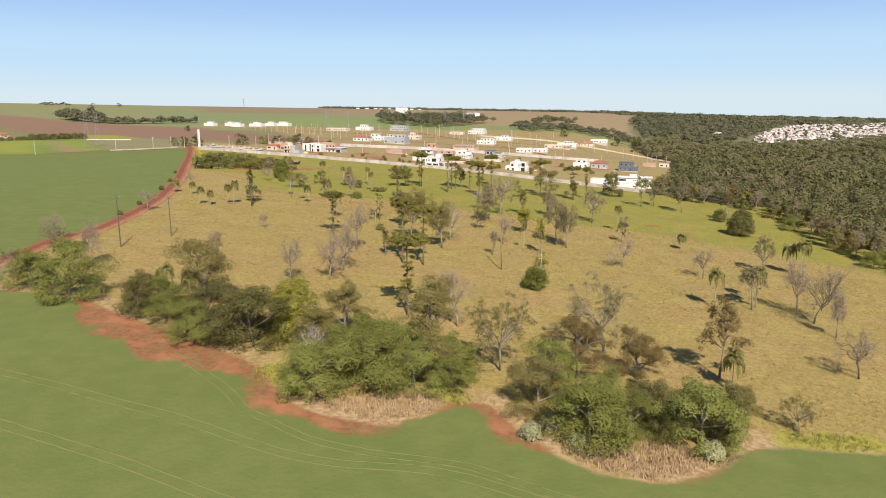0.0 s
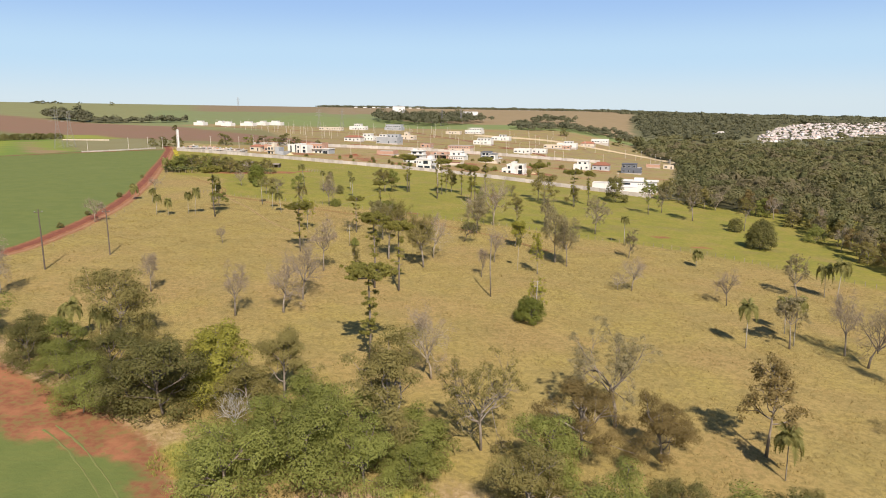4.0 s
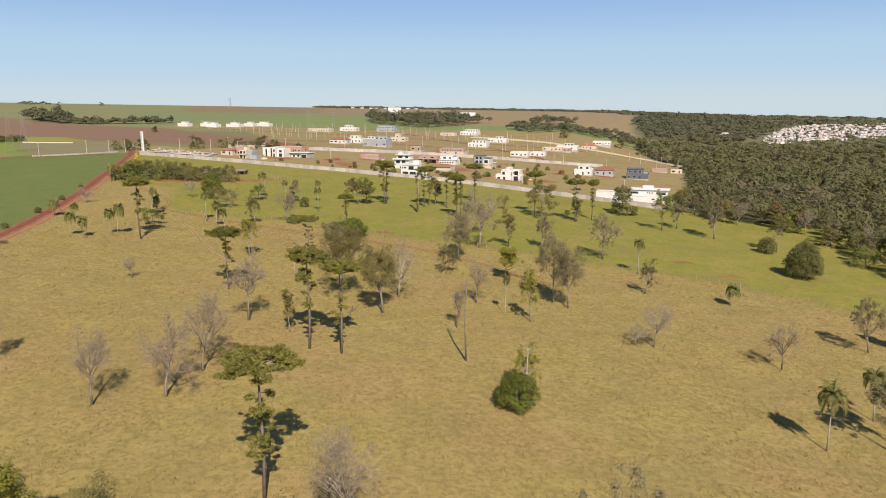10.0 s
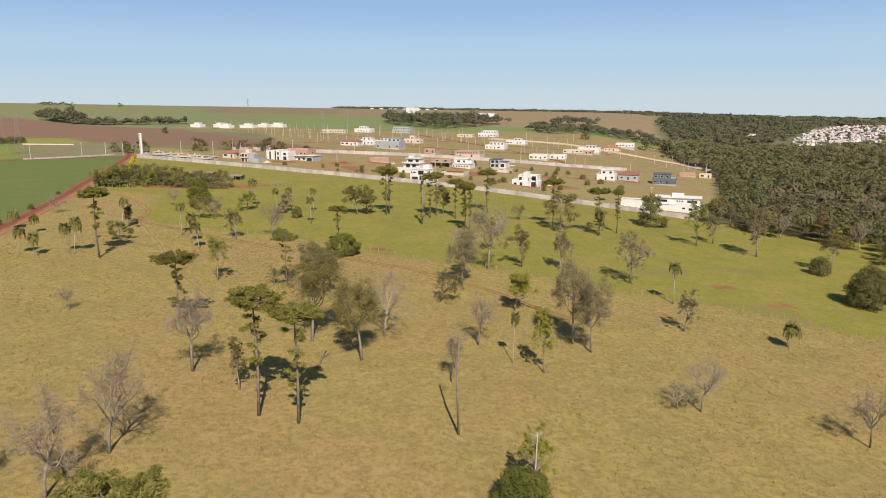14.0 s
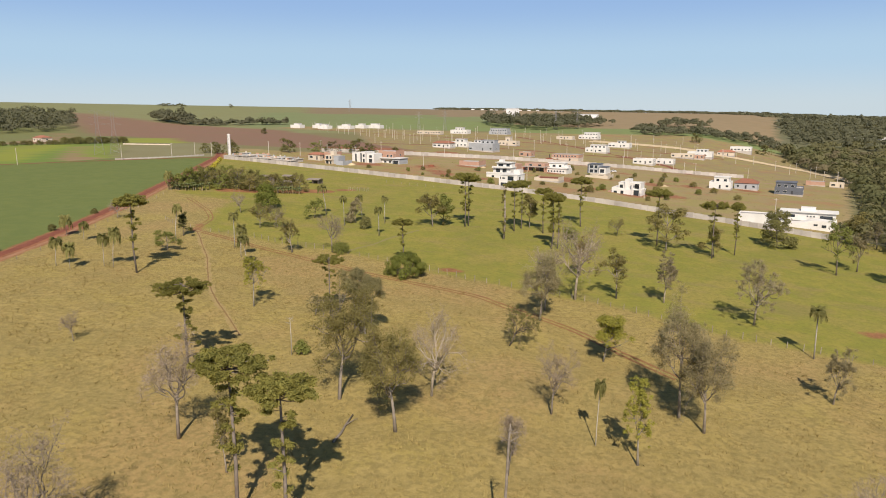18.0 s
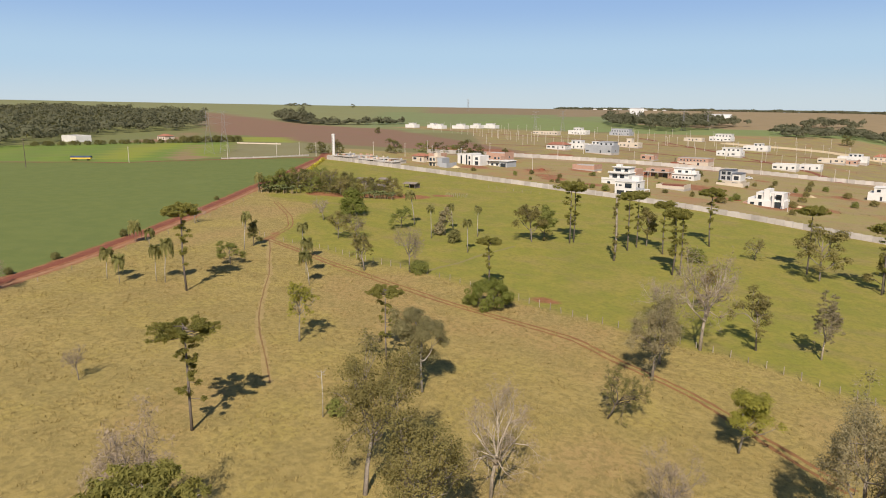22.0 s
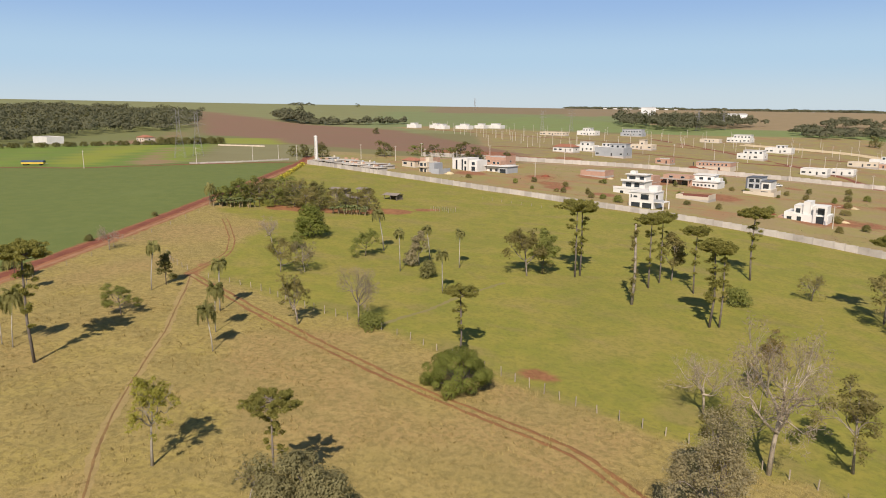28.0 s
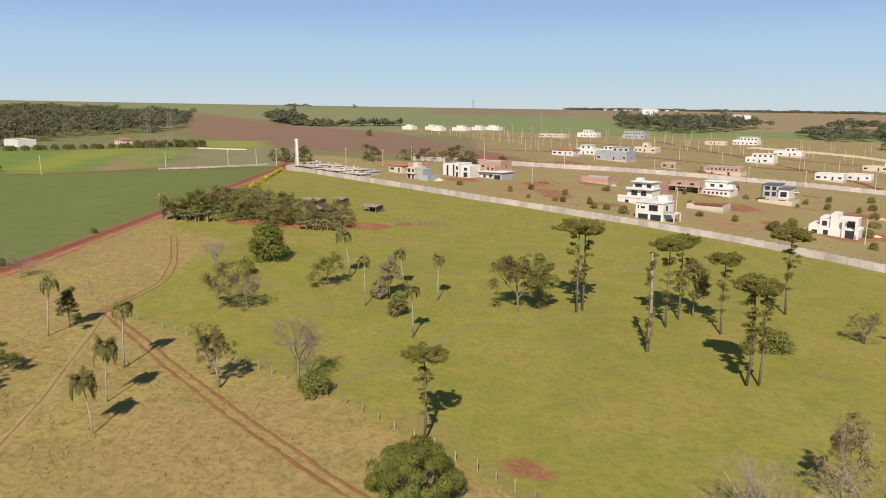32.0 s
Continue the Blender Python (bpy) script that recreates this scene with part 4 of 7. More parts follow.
thicket(2.5, 110.5, 7.0, 8.0, "green")
thicket(-22.5, 105.0, 6.0, 8.0, "green")
thicket(24.0, 96.0, 8.0, 10.0, "green")
thicket(18.0, 107.0, 8.5, 8.0, "green")
thicket(40.5, 94.0, 8.0, 8.0, "dark")
thicket(30.5, 97.5, 6.0, 8.0, "dark")
palm(-54.4, 143.2, 7.6, 4.4)
palm(-60.0, 145.7, 7.8, 4.4)
thicket(-22.5, 120.5, 8.0, 8.5, "olive")
thicket(-46.0, 130.5, 8.0, 8.0, "dark")
thicket(-12.5, 116.0, 8.5, 8.5, "green")
thicket(-58.0, 138.5, 7.0, 7.5, "green")
# right side of the pasture
palm(66.2, 162.0, 10.1, 4.3)
palm(77.5, 165.1, 10.8, 4.4)
palm(79.2, 172.5, 8.3, 4.2)
palm(107.9, 203.1, 11.4, 4.9)
palm(106.6, 206.8, 9.0, 4.7)
bare(85.4, 160.3, 13.2, 7.0, "olive")
sparse(98.6, 205.6, 11.6, 8.3, "grey")
bare(86.3, 154.0, 13.6, 11.2, "dark")
sparse(75.7, 163.1, 11.1, 6.9, "grey")
bare(86.0, 144.0, 10.2, 3.7, "grey")
bare(53.3, 200.3, 8.8, 8.6, "white")
bare(49.8, 201.0, 4.6, 6.4, "white")
bare(74.7, 192.8, 8.8, 6.5, "dark")
palm(81.8, 233.5, 4.9, 4.0)
sparse(62.9, 239.5, 8.9, 5.2, "grey")
palm(66.8, 260.4, 10.7, 3.4)
dome(118.3, 270.5, 11.7, 12.0, "dark")
dome(123.7, 305.4, 6.6, 6.7, "dark")
conifer(97.8, 338.0, 15.8, 8.5, "green")
sparse(114.3, 327.7, 17.3, 8.1, "grey")
sparse(106.4, 346.5, 12.6, 7.1, "grey")
sparse(128.7, 308.5, 13.7, 7.5, "olive")
# middle of the pasture
bare(-59.5, 227.4, 5.1, 3.9, "grey")
bare(-26.1, 176.6, 12.3, 10.4, "grey")
bare(-28.2, 166.9, 12.3, 8.3, "grey")
araucaria(-7.7, 142.5, 17.5, 10.2)
araucaria(-35.7, 222.1, 14.0, 9.0)
bare(-25.8, 202.4, 13.6, 8.1, "grey")
araucaria(-11.4, 189.0, 18.2, 8.0, "dark")
sparse(-16.5, 196.7, 8.3, 2.5, "olive")
araucaria(-5.5, 187.5, 16.8, 7.6)
araucaria(-23.4, 252.9, 12.1, 6.5)
feathery(-10.3, 218.4, 16.3, 12.0, "olive")
feathery(-0.3, 211.4, 15.0, 9.4, "olive")
bare(2.2, 223.4, 12.6, 12.0, "white")
snag(16.3, 187.5, 15.2, 3.3)
feathery(16.5, 264.2, 13.6, 8.2, "grey")
bare(23.6, 281.9, 17.5, 13.0, "white")
conifer(33.0, 286.6, 11.6, 7.6, "olive")
sparse(43.6, 287.9, 11.5, 5.4, "white")
broad(28.1, 246.2, 8.4, 7.4, "lime")
palm(25.6, 215.1, 9.7, 1.7)
feathery(37.9, 227.3, 16.6, 8.8, "grey")
feathery(40.6, 223.2, 14.2, 7.4, "grey")
sparse(30.6, 211.5, 11.3, 3.2, "lime")
leaning_tree = sparse(11.7, 248.0, 7.8, 7.5, "dark")
leaning_tree.rotation_euler = (0, 0.45, 0)
bare(19.7, 222.6, 10.1, 7.0, "grey")
bare(15.0, 204.8, 7.6, 4.3, "dark")
dome(23.4, 169.9, 6.3, 7.6, "bright")
snag(25.2, 172.6, 8.6, 2.0, "bone")
sparse(24.9, 174.3, 8.2, 5.2, "lime")
sparse(-39.7, 253.7, 10.2, 6.0, "lime")
broad(-14.1, 244.8, 12.6, 7.0, "sage")
scrub(-26.5, 252.8, 4.2, 4.8, "sage")
snag(-22.9, 231.8, 6.6, 2.2, "bone")
shrub(-21.6, 233.0, 2.8, 2.4, "green")
dome(-16.5, 287.6, 6.6, 12.2, "bright")
araucaria(-19.7, 297.9, 11.8, 5.9)
bare(-59.7, 177.1, 8.7, 4.5, "grey")
bare(-37.0, 163.1, 10.8, 6.4, "grey")
bare(3.0, 137.0, 12.7, 9.4, "white")
sparse(60.7, 278.1, 13.4, 12.7, "white")
broad(52.4, 350.1, 13.6, 13.1, "olive")
araucaria(50.2, 355.6, 18.1, 7.8)
araucaria(64.9, 344.1, 17.3, 9.1)
broad(66.0, 346.9, 9.6, 8.2, "olive")
araucaria(73.5, 353.5, 16.4, 4.3)
thicket(92.0, 374.5, 13.0, 11.5, "dark")
bare(-108.2, 250.9, 7.7, 7.0, "white")
# far meadow
pillar(2.3, 341.6, 17.4, 3.4)
araucaria(4.5, 355.9, 16.7, 7.5)
araucaria(6.5, 362.1, 16.5, 6.5)
broad(9.0, 365.8, 11.4, 6.6, "olive")
araucaria(14.0, 357.2, 15.1, 6.7)
araucaria(17.2, 334.5, 16.8, 5.9)
araucaria(19.0, 335.5, 16.3, 4.9)
araucaria(26.6, 377.7, 17.6, 8.4)
araucaria(-12.0, 356.8, 17.9, 9.8)
araucaria(-11.2, 358.8, 17.2, 7.7)
broad(-22.0, 351.2, 10.9, 11.8, "olive")
broad(-19.4, 355.3, 10.5, 6.6, "green")
shrub(22.9, 353.0, 4.4, 5.0, "green")
sparse(38.5, 366.3, 6.2, 6.8, "olive")
conifer(17.3, 271.8, 10.8, 5.6, "olive")
palm(-55.0, 283.0, 7.7, 3.4)
palm(-59.9, 289.8, 8.8, 3.3)
palm(-66.1, 298.9, 10.4, 3.2)
palm(-86.0, 303.5, 10.3, 2.9)
broad(-86.0, 307.6, 6.7, 5.6, "dark")
palm(-49.0, 340.6, 10.4, 2.8)
palm(-47.0, 354.0, 8.8, 3.0)
palm(-38.2, 350.5, 9.6, 2.7)
palm(-34.4, 329.2, 9.7, 3.0)
palm(-60.7, 356.6, 11.4, 3.7)
broad(-47.4, 348.0, 8.1, 4.5, "grey")
shrub(-41.4, 338.7, 5.0, 3.1, "dark")
shrub(-48.7, 346.0, 4.1, 3.3, "grey")
broad(-62.4, 349.7, 6.4, 7.5, "green")
dome(-84.2, 360.5, 10.1, 8.9, "bright")
shrub(-81.1, 348.0, 4.3, 3.2, "green")
bare(-88.0, 347.7, 6.9, 7.0, "white")
broad(-71.5, 326.5, 7.4, 9.0, "olive")
bare(-118.6, 324.9, 5.7, 6.5, "grey")
sparse(-50.1, 299.4, 9.3, 6.1, "olive")
bare(-40.6, 304.0, 10.5, 7.6, "grey")
shrub(-38.0, 303.5, 3.2, 5.0, "green")
sparse(-66.7, 328.7, 7.2, 6.8, "grey")
araucaria(-74.9, 268.5, 17.8, 7.9)
broad(-80.1, 289.9, 5.2, 6.2, "green")
palm(-95.1, 268.0, 7.1, 3.4)
palm(-90.4, 266.6, 5.9, 3.1)
palm(-85.2, 271.4, 8.2, 3.1)
palm(-82.8, 271.3, 9.5, 3.4)
palm(-115.4, 297.6, 5.4, 3.8)
palm(-106.8, 293.2, 5.2, 3.0)
# beside the perimeter wall and grove
palm(-138.5, 386.4, 7.5, 4.3)
broad(-136.4, 390.6, 5.8, 6.7, "green")
broad(-134.0, 395.1, 8.3, 8.6, "green")
broad(-134.9, 409.6, 7.3, 10.9, "green")
broad(-123.1, 401.1, 7.7, 11.4, "olive")
broad(-121.5, 413.5, 6.3, 11.6, "olive")
broad(-113.7, 414.4, 6.8, 10.8, "dark")
broad(-103.3, 409.2, 6.2, 10.4, "olive")
broad(-92.1, 408.5, 7.0, 8.5, "olive")
broad(-133.5, 418.0, 6.4, 11.3, "green")
broad(-107.7, 396.3, 6.7, 9.9, "olive")
broad(-94.8, 399.9, 5.8, 7.5, "dark")
bare(16.4, 295.0, 8.5, 9.0, "white")
conifer(25.2, 305.2, 10.0, 5.5, "brown")

# ---- woods, far country and farm ----
def wood_mass(name, spots, high, wide, per_tree, size, colour, label, seed, low=0.0, lumps=7):
    """Many crowns in one mesh, for woods that nobody could count."""
    rng, g = np.random.default_rng(seed), Geo()
    spots = np.asarray(spots, float)
    n = len(spots)
    swell = np.array([noise.noise((a / 38, b / 38, 3)) for a, b in spots])
    hh, ww = high * (1 + 0.3 * swell) * rng.uniform(0.55, 1.15, n) * (0.85 + 0.5 * rng.uniform(size=n) ** 4), wide * rng.uniform(0.6, 1.3, n)
    base = terrain(spots[:, 0], spots[:, 1])
    k = per_tree // lumps
    c = rng.normal(size=(n, lumps, 3))
    c[..., 2] = np.abs(c[..., 2]) - 0.25
    c /= np.linalg.norm(c, axis=2)[:, :, None]
    c = c * (0.62, 0.62, 0.6) * rng.uniform(0.45, 1, (n, lumps, 1))
    d = rng.normal(size=(n, lumps, k, 3))
    d /= np.linalg.norm(d, axis=3)[..., None]
    d[..., 2] = np.abs(d[..., 2]) * 1.0 - 0.12
    q = c[:, :, None] + d * rng.uniform(0.34, 0.56, (n, lumps, 1, 1))
    mid = (1 + low) / 2
    at = np.empty_like(q)
    at[..., :2] = spots[:, None, None, :] + q[..., :2] * (ww / 2)[:, None, None, None]
    at[..., 2] = base[:, None, None] + hh[:, None, None] * (mid + q[..., 2] * (1 - low) / 2)
    g.leaves(at.reshape(-1, 3), size, rng, outward=(d + c[:, :, None] * 0.8).reshape(-1, 3), lean=0.96, aspect=1.2)
    return tagged(new(name, g.mesh(name, colour)), label, "woodland", kind="stuff")


def spots_in(poly, gap, seed, hole=None):
    rng = np.random.default_rng(seed)
    xs, ys = [p[0] for p in poly], [p[1] for p in poly]
    a, b = np.meshgrid(np.arange(min(xs), max(xs), gap), np.arange(min(ys), max(ys), gap))
    a, b = a.ravel() + rng.uniform(-0.45, 0.45, a.size) * gap, b.ravel() + rng.uniform(-0.45, 0.45, b.size) * gap
    ok = inside(a, b, poly)
    if hole is not None:
        ok &= hole(a, b)
    return np.stack([a, b], 1)[ok]


WOOD_TONES = [mat("woodland_leaf_" + k, *v, rough=0.75, size=11, fine=3.5, rand=0.0, island=0.05, spec=0.04) for k, v in (
    ("olive", ((0.18, 0.167, 0.082), (0.146, 0.141, 0.07))), ("brown", ((0.19, 0.16, 0.095), (0.155, 0.134, 0.08))), ("deep", ((0.148, 0.15, 0.07), (0.122, 0.127, 0.06))))]
WOODLEAF = WOOD_TONES[0]
# far foliage is lightened and blued: distance haze put into the base colour
HAZED_LEAF = mat("hazed_woodland_leaf", (0.152, 0.15, 0.095), (0.112, 0.116, 0.075), rough=0.8, size=30, fine=5, rand=0.0, island=0.1, spec=0.04)
for m in (*WOOD_TONES, HAZED_LEAF):
    thin(m, (0.175, 0.158, 0.08), 0.42)


def mixed_wood(spots, high, wide, per_tree, size, label, seed):
    """A wood of three foliage tones that gather in patches; bare brown crowns gather on the near side of the valley."""
    rng = np.random.default_rng(seed)
    drift = np.array([noise.noise((a / 45, b / 45, 11)) for a, b in spots]) + rng.uniform(-0.28, 0.28, len(spots))
    drift = drift + 0.35 * ease(170, 240, spots[:, 0]) * (1 - ease(330, 430, spots[:, 1]))
    tone = np.where(drift > 0.3, 1, np.where(drift < -0.18, 2, 0))
    for k, word in enumerate(("olive", "greyish brown", "dark green")):
        wood_mass("valley_woodland", spots[tone == k], high, wide, per_tree, size, WOOD_TONES[k], f"{word} crowns of the {label}", seed + k)


mixed_wood(spots_in(FOREST, 7.4, 3, lambda a, b: (np.hypot(a - 110, b - 330) < 150)), 11.5, 12.5, 180, 0.78, "valley wood beside the meadow", 5)
mixed_wood(spots_in(FOREST, 10.0, 4, lambda a, b: (np.hypot(a - 110, b - 330) >= 150) & (np.hypot(a, b) < 800)), 12.5, 16.5, 126, 1.35, "valley wood stretching away", 25)
mixed_wood(spots_in(FOREST, 16, 8, lambda a, b: np.hypot(a, b) >= 800), 14, 23, 91, 2.4, "distant valley wood", 35)
LEFT_WOOD = [(-425, 500), (-470, 585), (-505, 640), (-560, 742), (-545, 850), (-640, 985), (-800, 1190), (-1150, 1200), (-1150, 520), (-640, 420)]
wood_mass("hill_woodland", spots_in(LEFT_WOOD, 15.5, 9), 15, 22, 98, 1.75, HAZED_LEAF, "dark wood beyond the green strips", 8)
row = [(-640 + 3.6 * i + (i % 5) * 3, 1165 - (95 * math.sin(min(1, i / 40) * 1.6)) + max(0, i - 40) * 4.2 + (i % 3) * 9) for i in range(62)]
belt = [(x + dx, y + dy) for x, y in row for dx, dy in ((0, 0), (1.7, 8), (-1.5, 15))]
wood_mass("tree_belt", belt[:84], 19, 17, 90, 1.9, HAZED_LEAF, "tall dark trees between the fields", 19)
wood_mass("tree_belt", belt[78:], 10, 14, 80, 1.7, HAZED_LEAF, "belt of dark trees between the fields", 9)
MID_WOOD = [(-130, 1330), (-60, 1215), (-15, 1160), (40, 1260), (100, 1385), (40, 1500), (-130, 1480)]
wood_mass("far_wood", spots_in(MID_WOOD, 15, 10), 20, 21, 154, 1.7, HAZED_LEAF, "dark block of wood beyond the estate", 10)
STRIP_WOOD = [(108, 1150), (140, 1085), (205, 1130), (300, 1140), (345, 1200), (300, 1262), (200, 1225), (120, 1205)]
wood_mass("far_wood", spots_in(STRIP_WOOD, 15, 11), 13, 20, 154, 1.6, HAZED_LEAF, "strip of dark wood below the tan field", 11)
wood_mass("far_wood", spots_in([(178, 1370), (250, 1365), (272, 1440), (190, 1460)], 15, 21), 17, 22, 154, 1.7, HAZED_LEAF, "round clump of dark trees in the tan field", 21)
HILL_WOOD = [(388, 1349), (447, 1676), (540, 1930), (745, 2080), (930, 2060), (800, 1800), (700, 1600), (601, 1438)]
VALLEY = [(420, 1330), (950, 1350), (1000, 620), (1500, 900), (1700, 1700), (1300, 1690), (880, 1490), (760, 1460), (640, 1440), (560, 1500)]
wood_mass("far_wood", spots_in(VALLEY, 27, 14), 12, 27, 90, 2.3, WOODLEAF, "far valley woods below the town", 14)
wood_mass("town_trees", spots_in([(660, 1470), (1300, 1700), (1330, 1900), (1000, 1880)], 25, 15), 7.5, 12, 42, 1.9, HAZED_LEAF, "dark garden trees among the distant houses", 15)
wood_mass("far_wood", spots_in([(640, 1480), (780, 1790), (930, 1960), (1400, 2010), (1400, 1940), (1000, 1910), (840, 1770), (700, 1580)], 24, 31), 13, 27, 70, 2.8, HAZED_LEAF, "dark woods round the distant town", 31)
wood_mass("far_wood", spots_in(HILL_WOOD, 22, 12), 17, 27, 70, 3.0, HAZED_LEAF, "wooded hill before the distant town", 12)


def ring_spots(az0, az1, r0, r1, count, seed):
    rng = np.random.default_rng(seed)
    a, rr = np.radians(rng.uniform(az0, az1, count)), rng.uniform(r0, r1, count)
    return np.stack([np.sin(a) * rr, np.cos(a) * rr], 1)


for k, (a0, a1, r0, r1, count) in enumerate(((-10, 1, 3300, 3600, 220), (1, 12, 3300, 3550, 260), (12, 22, 2700, 3000, 260), (14, 26, 2300, 2600, 150), (22, 40, 2700, 3300, 130), (27, 31, 2100, 2250, 70))):
    wood_mass("skyline_wood", ring_spots(a0, a1, r0, r1, count, 40 + k), 9, 45, 42, 5.0, HAZED_LEAF, "thin dark line of trees at the skyline", 50 + k)
wood_mass("hill_clump", [(-1095 + 14 * (i % 6), 1920 + 12 * (i // 6)) for i in range(14)], 8, 16, 60, 2.0, HAZED_LEAF, "small clump of trees on the bare hilltop", 60)
for hx, hy, hh, hw in ((-895, 1949, 10, 14), (-330, 905, 7, 8)):
    thicket(hx, hy, hh, hw, "dark")

# distant town
TOWN = mat("town_walls", (0.66, 0.63, 0.6), (0.5, 0.46, 0.43), rough=0.9, size=30, fine=8, rand=0.0, island=0.35)
TOWN_ROOF = mat("town_roofs", (0.34, 0.24, 0.2), (0.52, 0.5, 0.48), rough=0.9, size=25, fine=8, rand=0.0, island=0.25)
rng = np.random.default_rng(77)
walls, roofs = Geo(), Geo()
for tx, ty in spots_in([(640, 1450), (760, 1470), (880, 1500), (1300, 1700), (1330, 1900), (1000, 1880), (830, 1740), (700, 1560)], 10.0, 78):
    if rng.uniform() < 0.38 + 0.3 * noise.noise((tx / 60, ty / 60, 3)):
        continue
    tz, a, b, hh = ground_z(tx, ty) - 1, rng.uniform(1.8, 4.4), rng.uniform(1.8, 4), rng.uniform(2.4, 4.6)
    walls.box(tx - a, ty - b, tz, tx + a, ty + b, tz + hh)
    roofs.add([(tx - a - 0.5, ty - b - 0.5, tz + hh), (tx + a + 0.5, ty - b - 0.5, tz + hh), (tx + a + 0.5, ty + b + 0.5, tz + hh), (tx - a - 0.5, ty + b + 0.5, tz + hh), (tx - a * 0.5, ty, tz + hh + 1.8), (tx + a * 0.5, ty, tz + hh + 1.8)],
              [(0, 1, 5, 4), (1, 2, 5), (2, 3, 4, 5), (3, 0, 4)])
for tx, ty in [*((575 + 12 * i, 1600 + 9 * (i % 3)) for i in range(6)), *((-380 + 34 * i, 3150 + 60 * (i % 3)) for i in range(9))]:
    tz = ground_z(tx, ty) - 1
    walls.box(tx - 7, ty - 5, tz, tx + 7, ty + 5, tz + 4.5)
town = tagged(new("distant_town", walls.mesh("distant_town", TOWN)), "distant town of pale houses on the far slope", "town", kind="stuff")
part("roof", roofs, TOWN_ROOF, town)
for bx, by, bw, bd, bh, text in ((-103, 1755, 30, 18, 18, "distant white block with several storeys"), (62, 1745, 56, 20, 8, "distant long white industrial shed"), (1010, 2330, 40, 16, 8, "distant long white warehouse")):
    bz = ground_z(bx, by)
    block = thing("distant_building", bx, by, bz - 0.5, 0.1, text, "building")
    g = Geo()
    g.box(-bw / 2, -bd / 2, 0, bw / 2, bd / 2, bh)
    part("wall", g, mat("far_white", (0.75, 0.74, 0.72), rough=0.9, size=20), block)
    g = Geo()
    g.add([(-bw / 2 - 0.6, -bd / 2 - 0.6, bh), (bw / 2 + 0.6, -bd / 2 - 0.6, bh), (bw / 2 + 0.6, bd / 2 + 0.6, bh), (-bw / 2 - 0.6, bd / 2 + 0.6, bh), (-bw / 2 + 2, 0, bh + 1.6), (bw / 2 - 2, 0, bh + 1.6)], [(0, 1, 5, 4), (1, 2, 5), (2, 3, 4, 5), (3, 0, 4), (3, 2, 1, 0)])
    part("roof", g, mat("far_roof", (0.6, 0.58, 0.55), rough=0.8, size=20), block)

# wood edge, tree by tree
rng = random.Random(5)
edge_line = smooth_line([(124, 396), (136, 374), (152, 369), (162, 352), (161, 325), (151, 282), (149, 252), (146, 226), (149, 192), (160, 165)], 6.5)
for i, (ex, ey) in enumerate(edge_line):
    ex, ey = ex + rng.uniform(-4, 4), ey + rng.uniform(-4, 4)
    kind = i % 5
    if kind in (0, 3):
        broad(ex, ey, rng.uniform(9, 12.5), rng.uniform(7, 10), ("olive", "dark", "brown")[i % 3])
    elif kind == 1:
        sparse(ex, ey, rng.uniform(10, 13), rng.uniform(6, 8), "grey")
    elif kind == 2:
        thicket(ex, ey, rng.uniform(6, 9), rng.uniform(7, 10), ("olive", "green")[i % 2])
    else:
        bare(ex, ey, rng.uniform(9, 12), rng.uniform(5, 8), "white")

# trees behind the tower and among the houses
for x, y, h, w, c in ((-204, 553, 7.5, 10, "dark"), (-197, 560, 8.5, 9, "dark"), (-214, 556, 6, 8, "dark"), (-168, 584, 9.5, 13, "dark"), (-155, 606, 7.5, 15, "green"), (-143, 604, 7.5, 14, "dark"), (-135, 612, 6, 12, "green"), (-127, 608, 9.5, 14, "dark"), (-116, 606, 7.5, 11, "dark"), (-100, 618, 5, 6, "dark"), (175, 1010, 11, 16, "dark"), (250, 1000, 12, 18, "dark")):
    thicket(x, y, h, w, c)
for x, y, h, w in ((-44, 493, 1.6, 3), (-17, 482, 3, 4), (33, 482, 3.6, 5), (63, 494, 2.8, 4.5), (25, 597, 4, 3), (9, 580, 3.4, 3), (-28, 486, 2.4, 3), (-44, 514, 2.4, 3), (40, 497, 3.2, 4), (70, 520, 2.6, 5), (86, 609, 3, 4), (90, 585, 3, 4), (96, 560, 3, 5), (80, 575, 3, 4), (103, 535, 3, 5), (92, 520, 3, 4), (110, 510, 2.6, 5), (75, 545, 3, 4), (-60, 520, 2.5, 3), (60, 470, 2.4, 3), (70, 480, 2.6, 3.5), (-30, 540, 2.6, 2.6), (5, 520, 2.6, 2.6), (60, 560, 3, 3), (65, 590, 3, 3)):
    shrub(x, y, h, w, ("green", "dark", "olive")[int(x + y) % 3])
for i, (x, y) in enumerate(((-32, 541), (-8, 548), (2, 558), (28, 566), (35, 563.5), (48, 556), (53, 571), (72, 560), (9, 495.5), (21, 493.5), (-55, 495), (-41, 493), (-31, 495.5), (-23.5, 487), (-17, 486), (31, 484), (37.5, 493), (62, 503), (-90, 512), (-66, 508))):
    shrub(x, y, 1.7 + 1.3 * (i * 7 % 5) / 4, 1.8 + 1.4 * (i * 3 % 5) / 4, ("olive", "green", "dark")[i % 3])
# hedgerow of round bushes beyond the strips
for i in range(26):
    t = i / 25
    dome(-425 + 100 * t, 530 + 98 * t + math.sin(i * 2.1) * 2, 3.6 if i < 18 else 6.0, 7.0 if i < 18 else 9.0, "dark")
# bushes and small palms along the farm road
for x, y, h, w in ((-118.5, 276, 1.7, 2.4), (-123.5, 302, 2.0, 2.6), (-130.5, 330, 1.8, 2.4), (-113.5, 240, 1.6, 2.4), (-141, 364, 1.5, 2)):
    shrub(x, y, h, w, "dark")

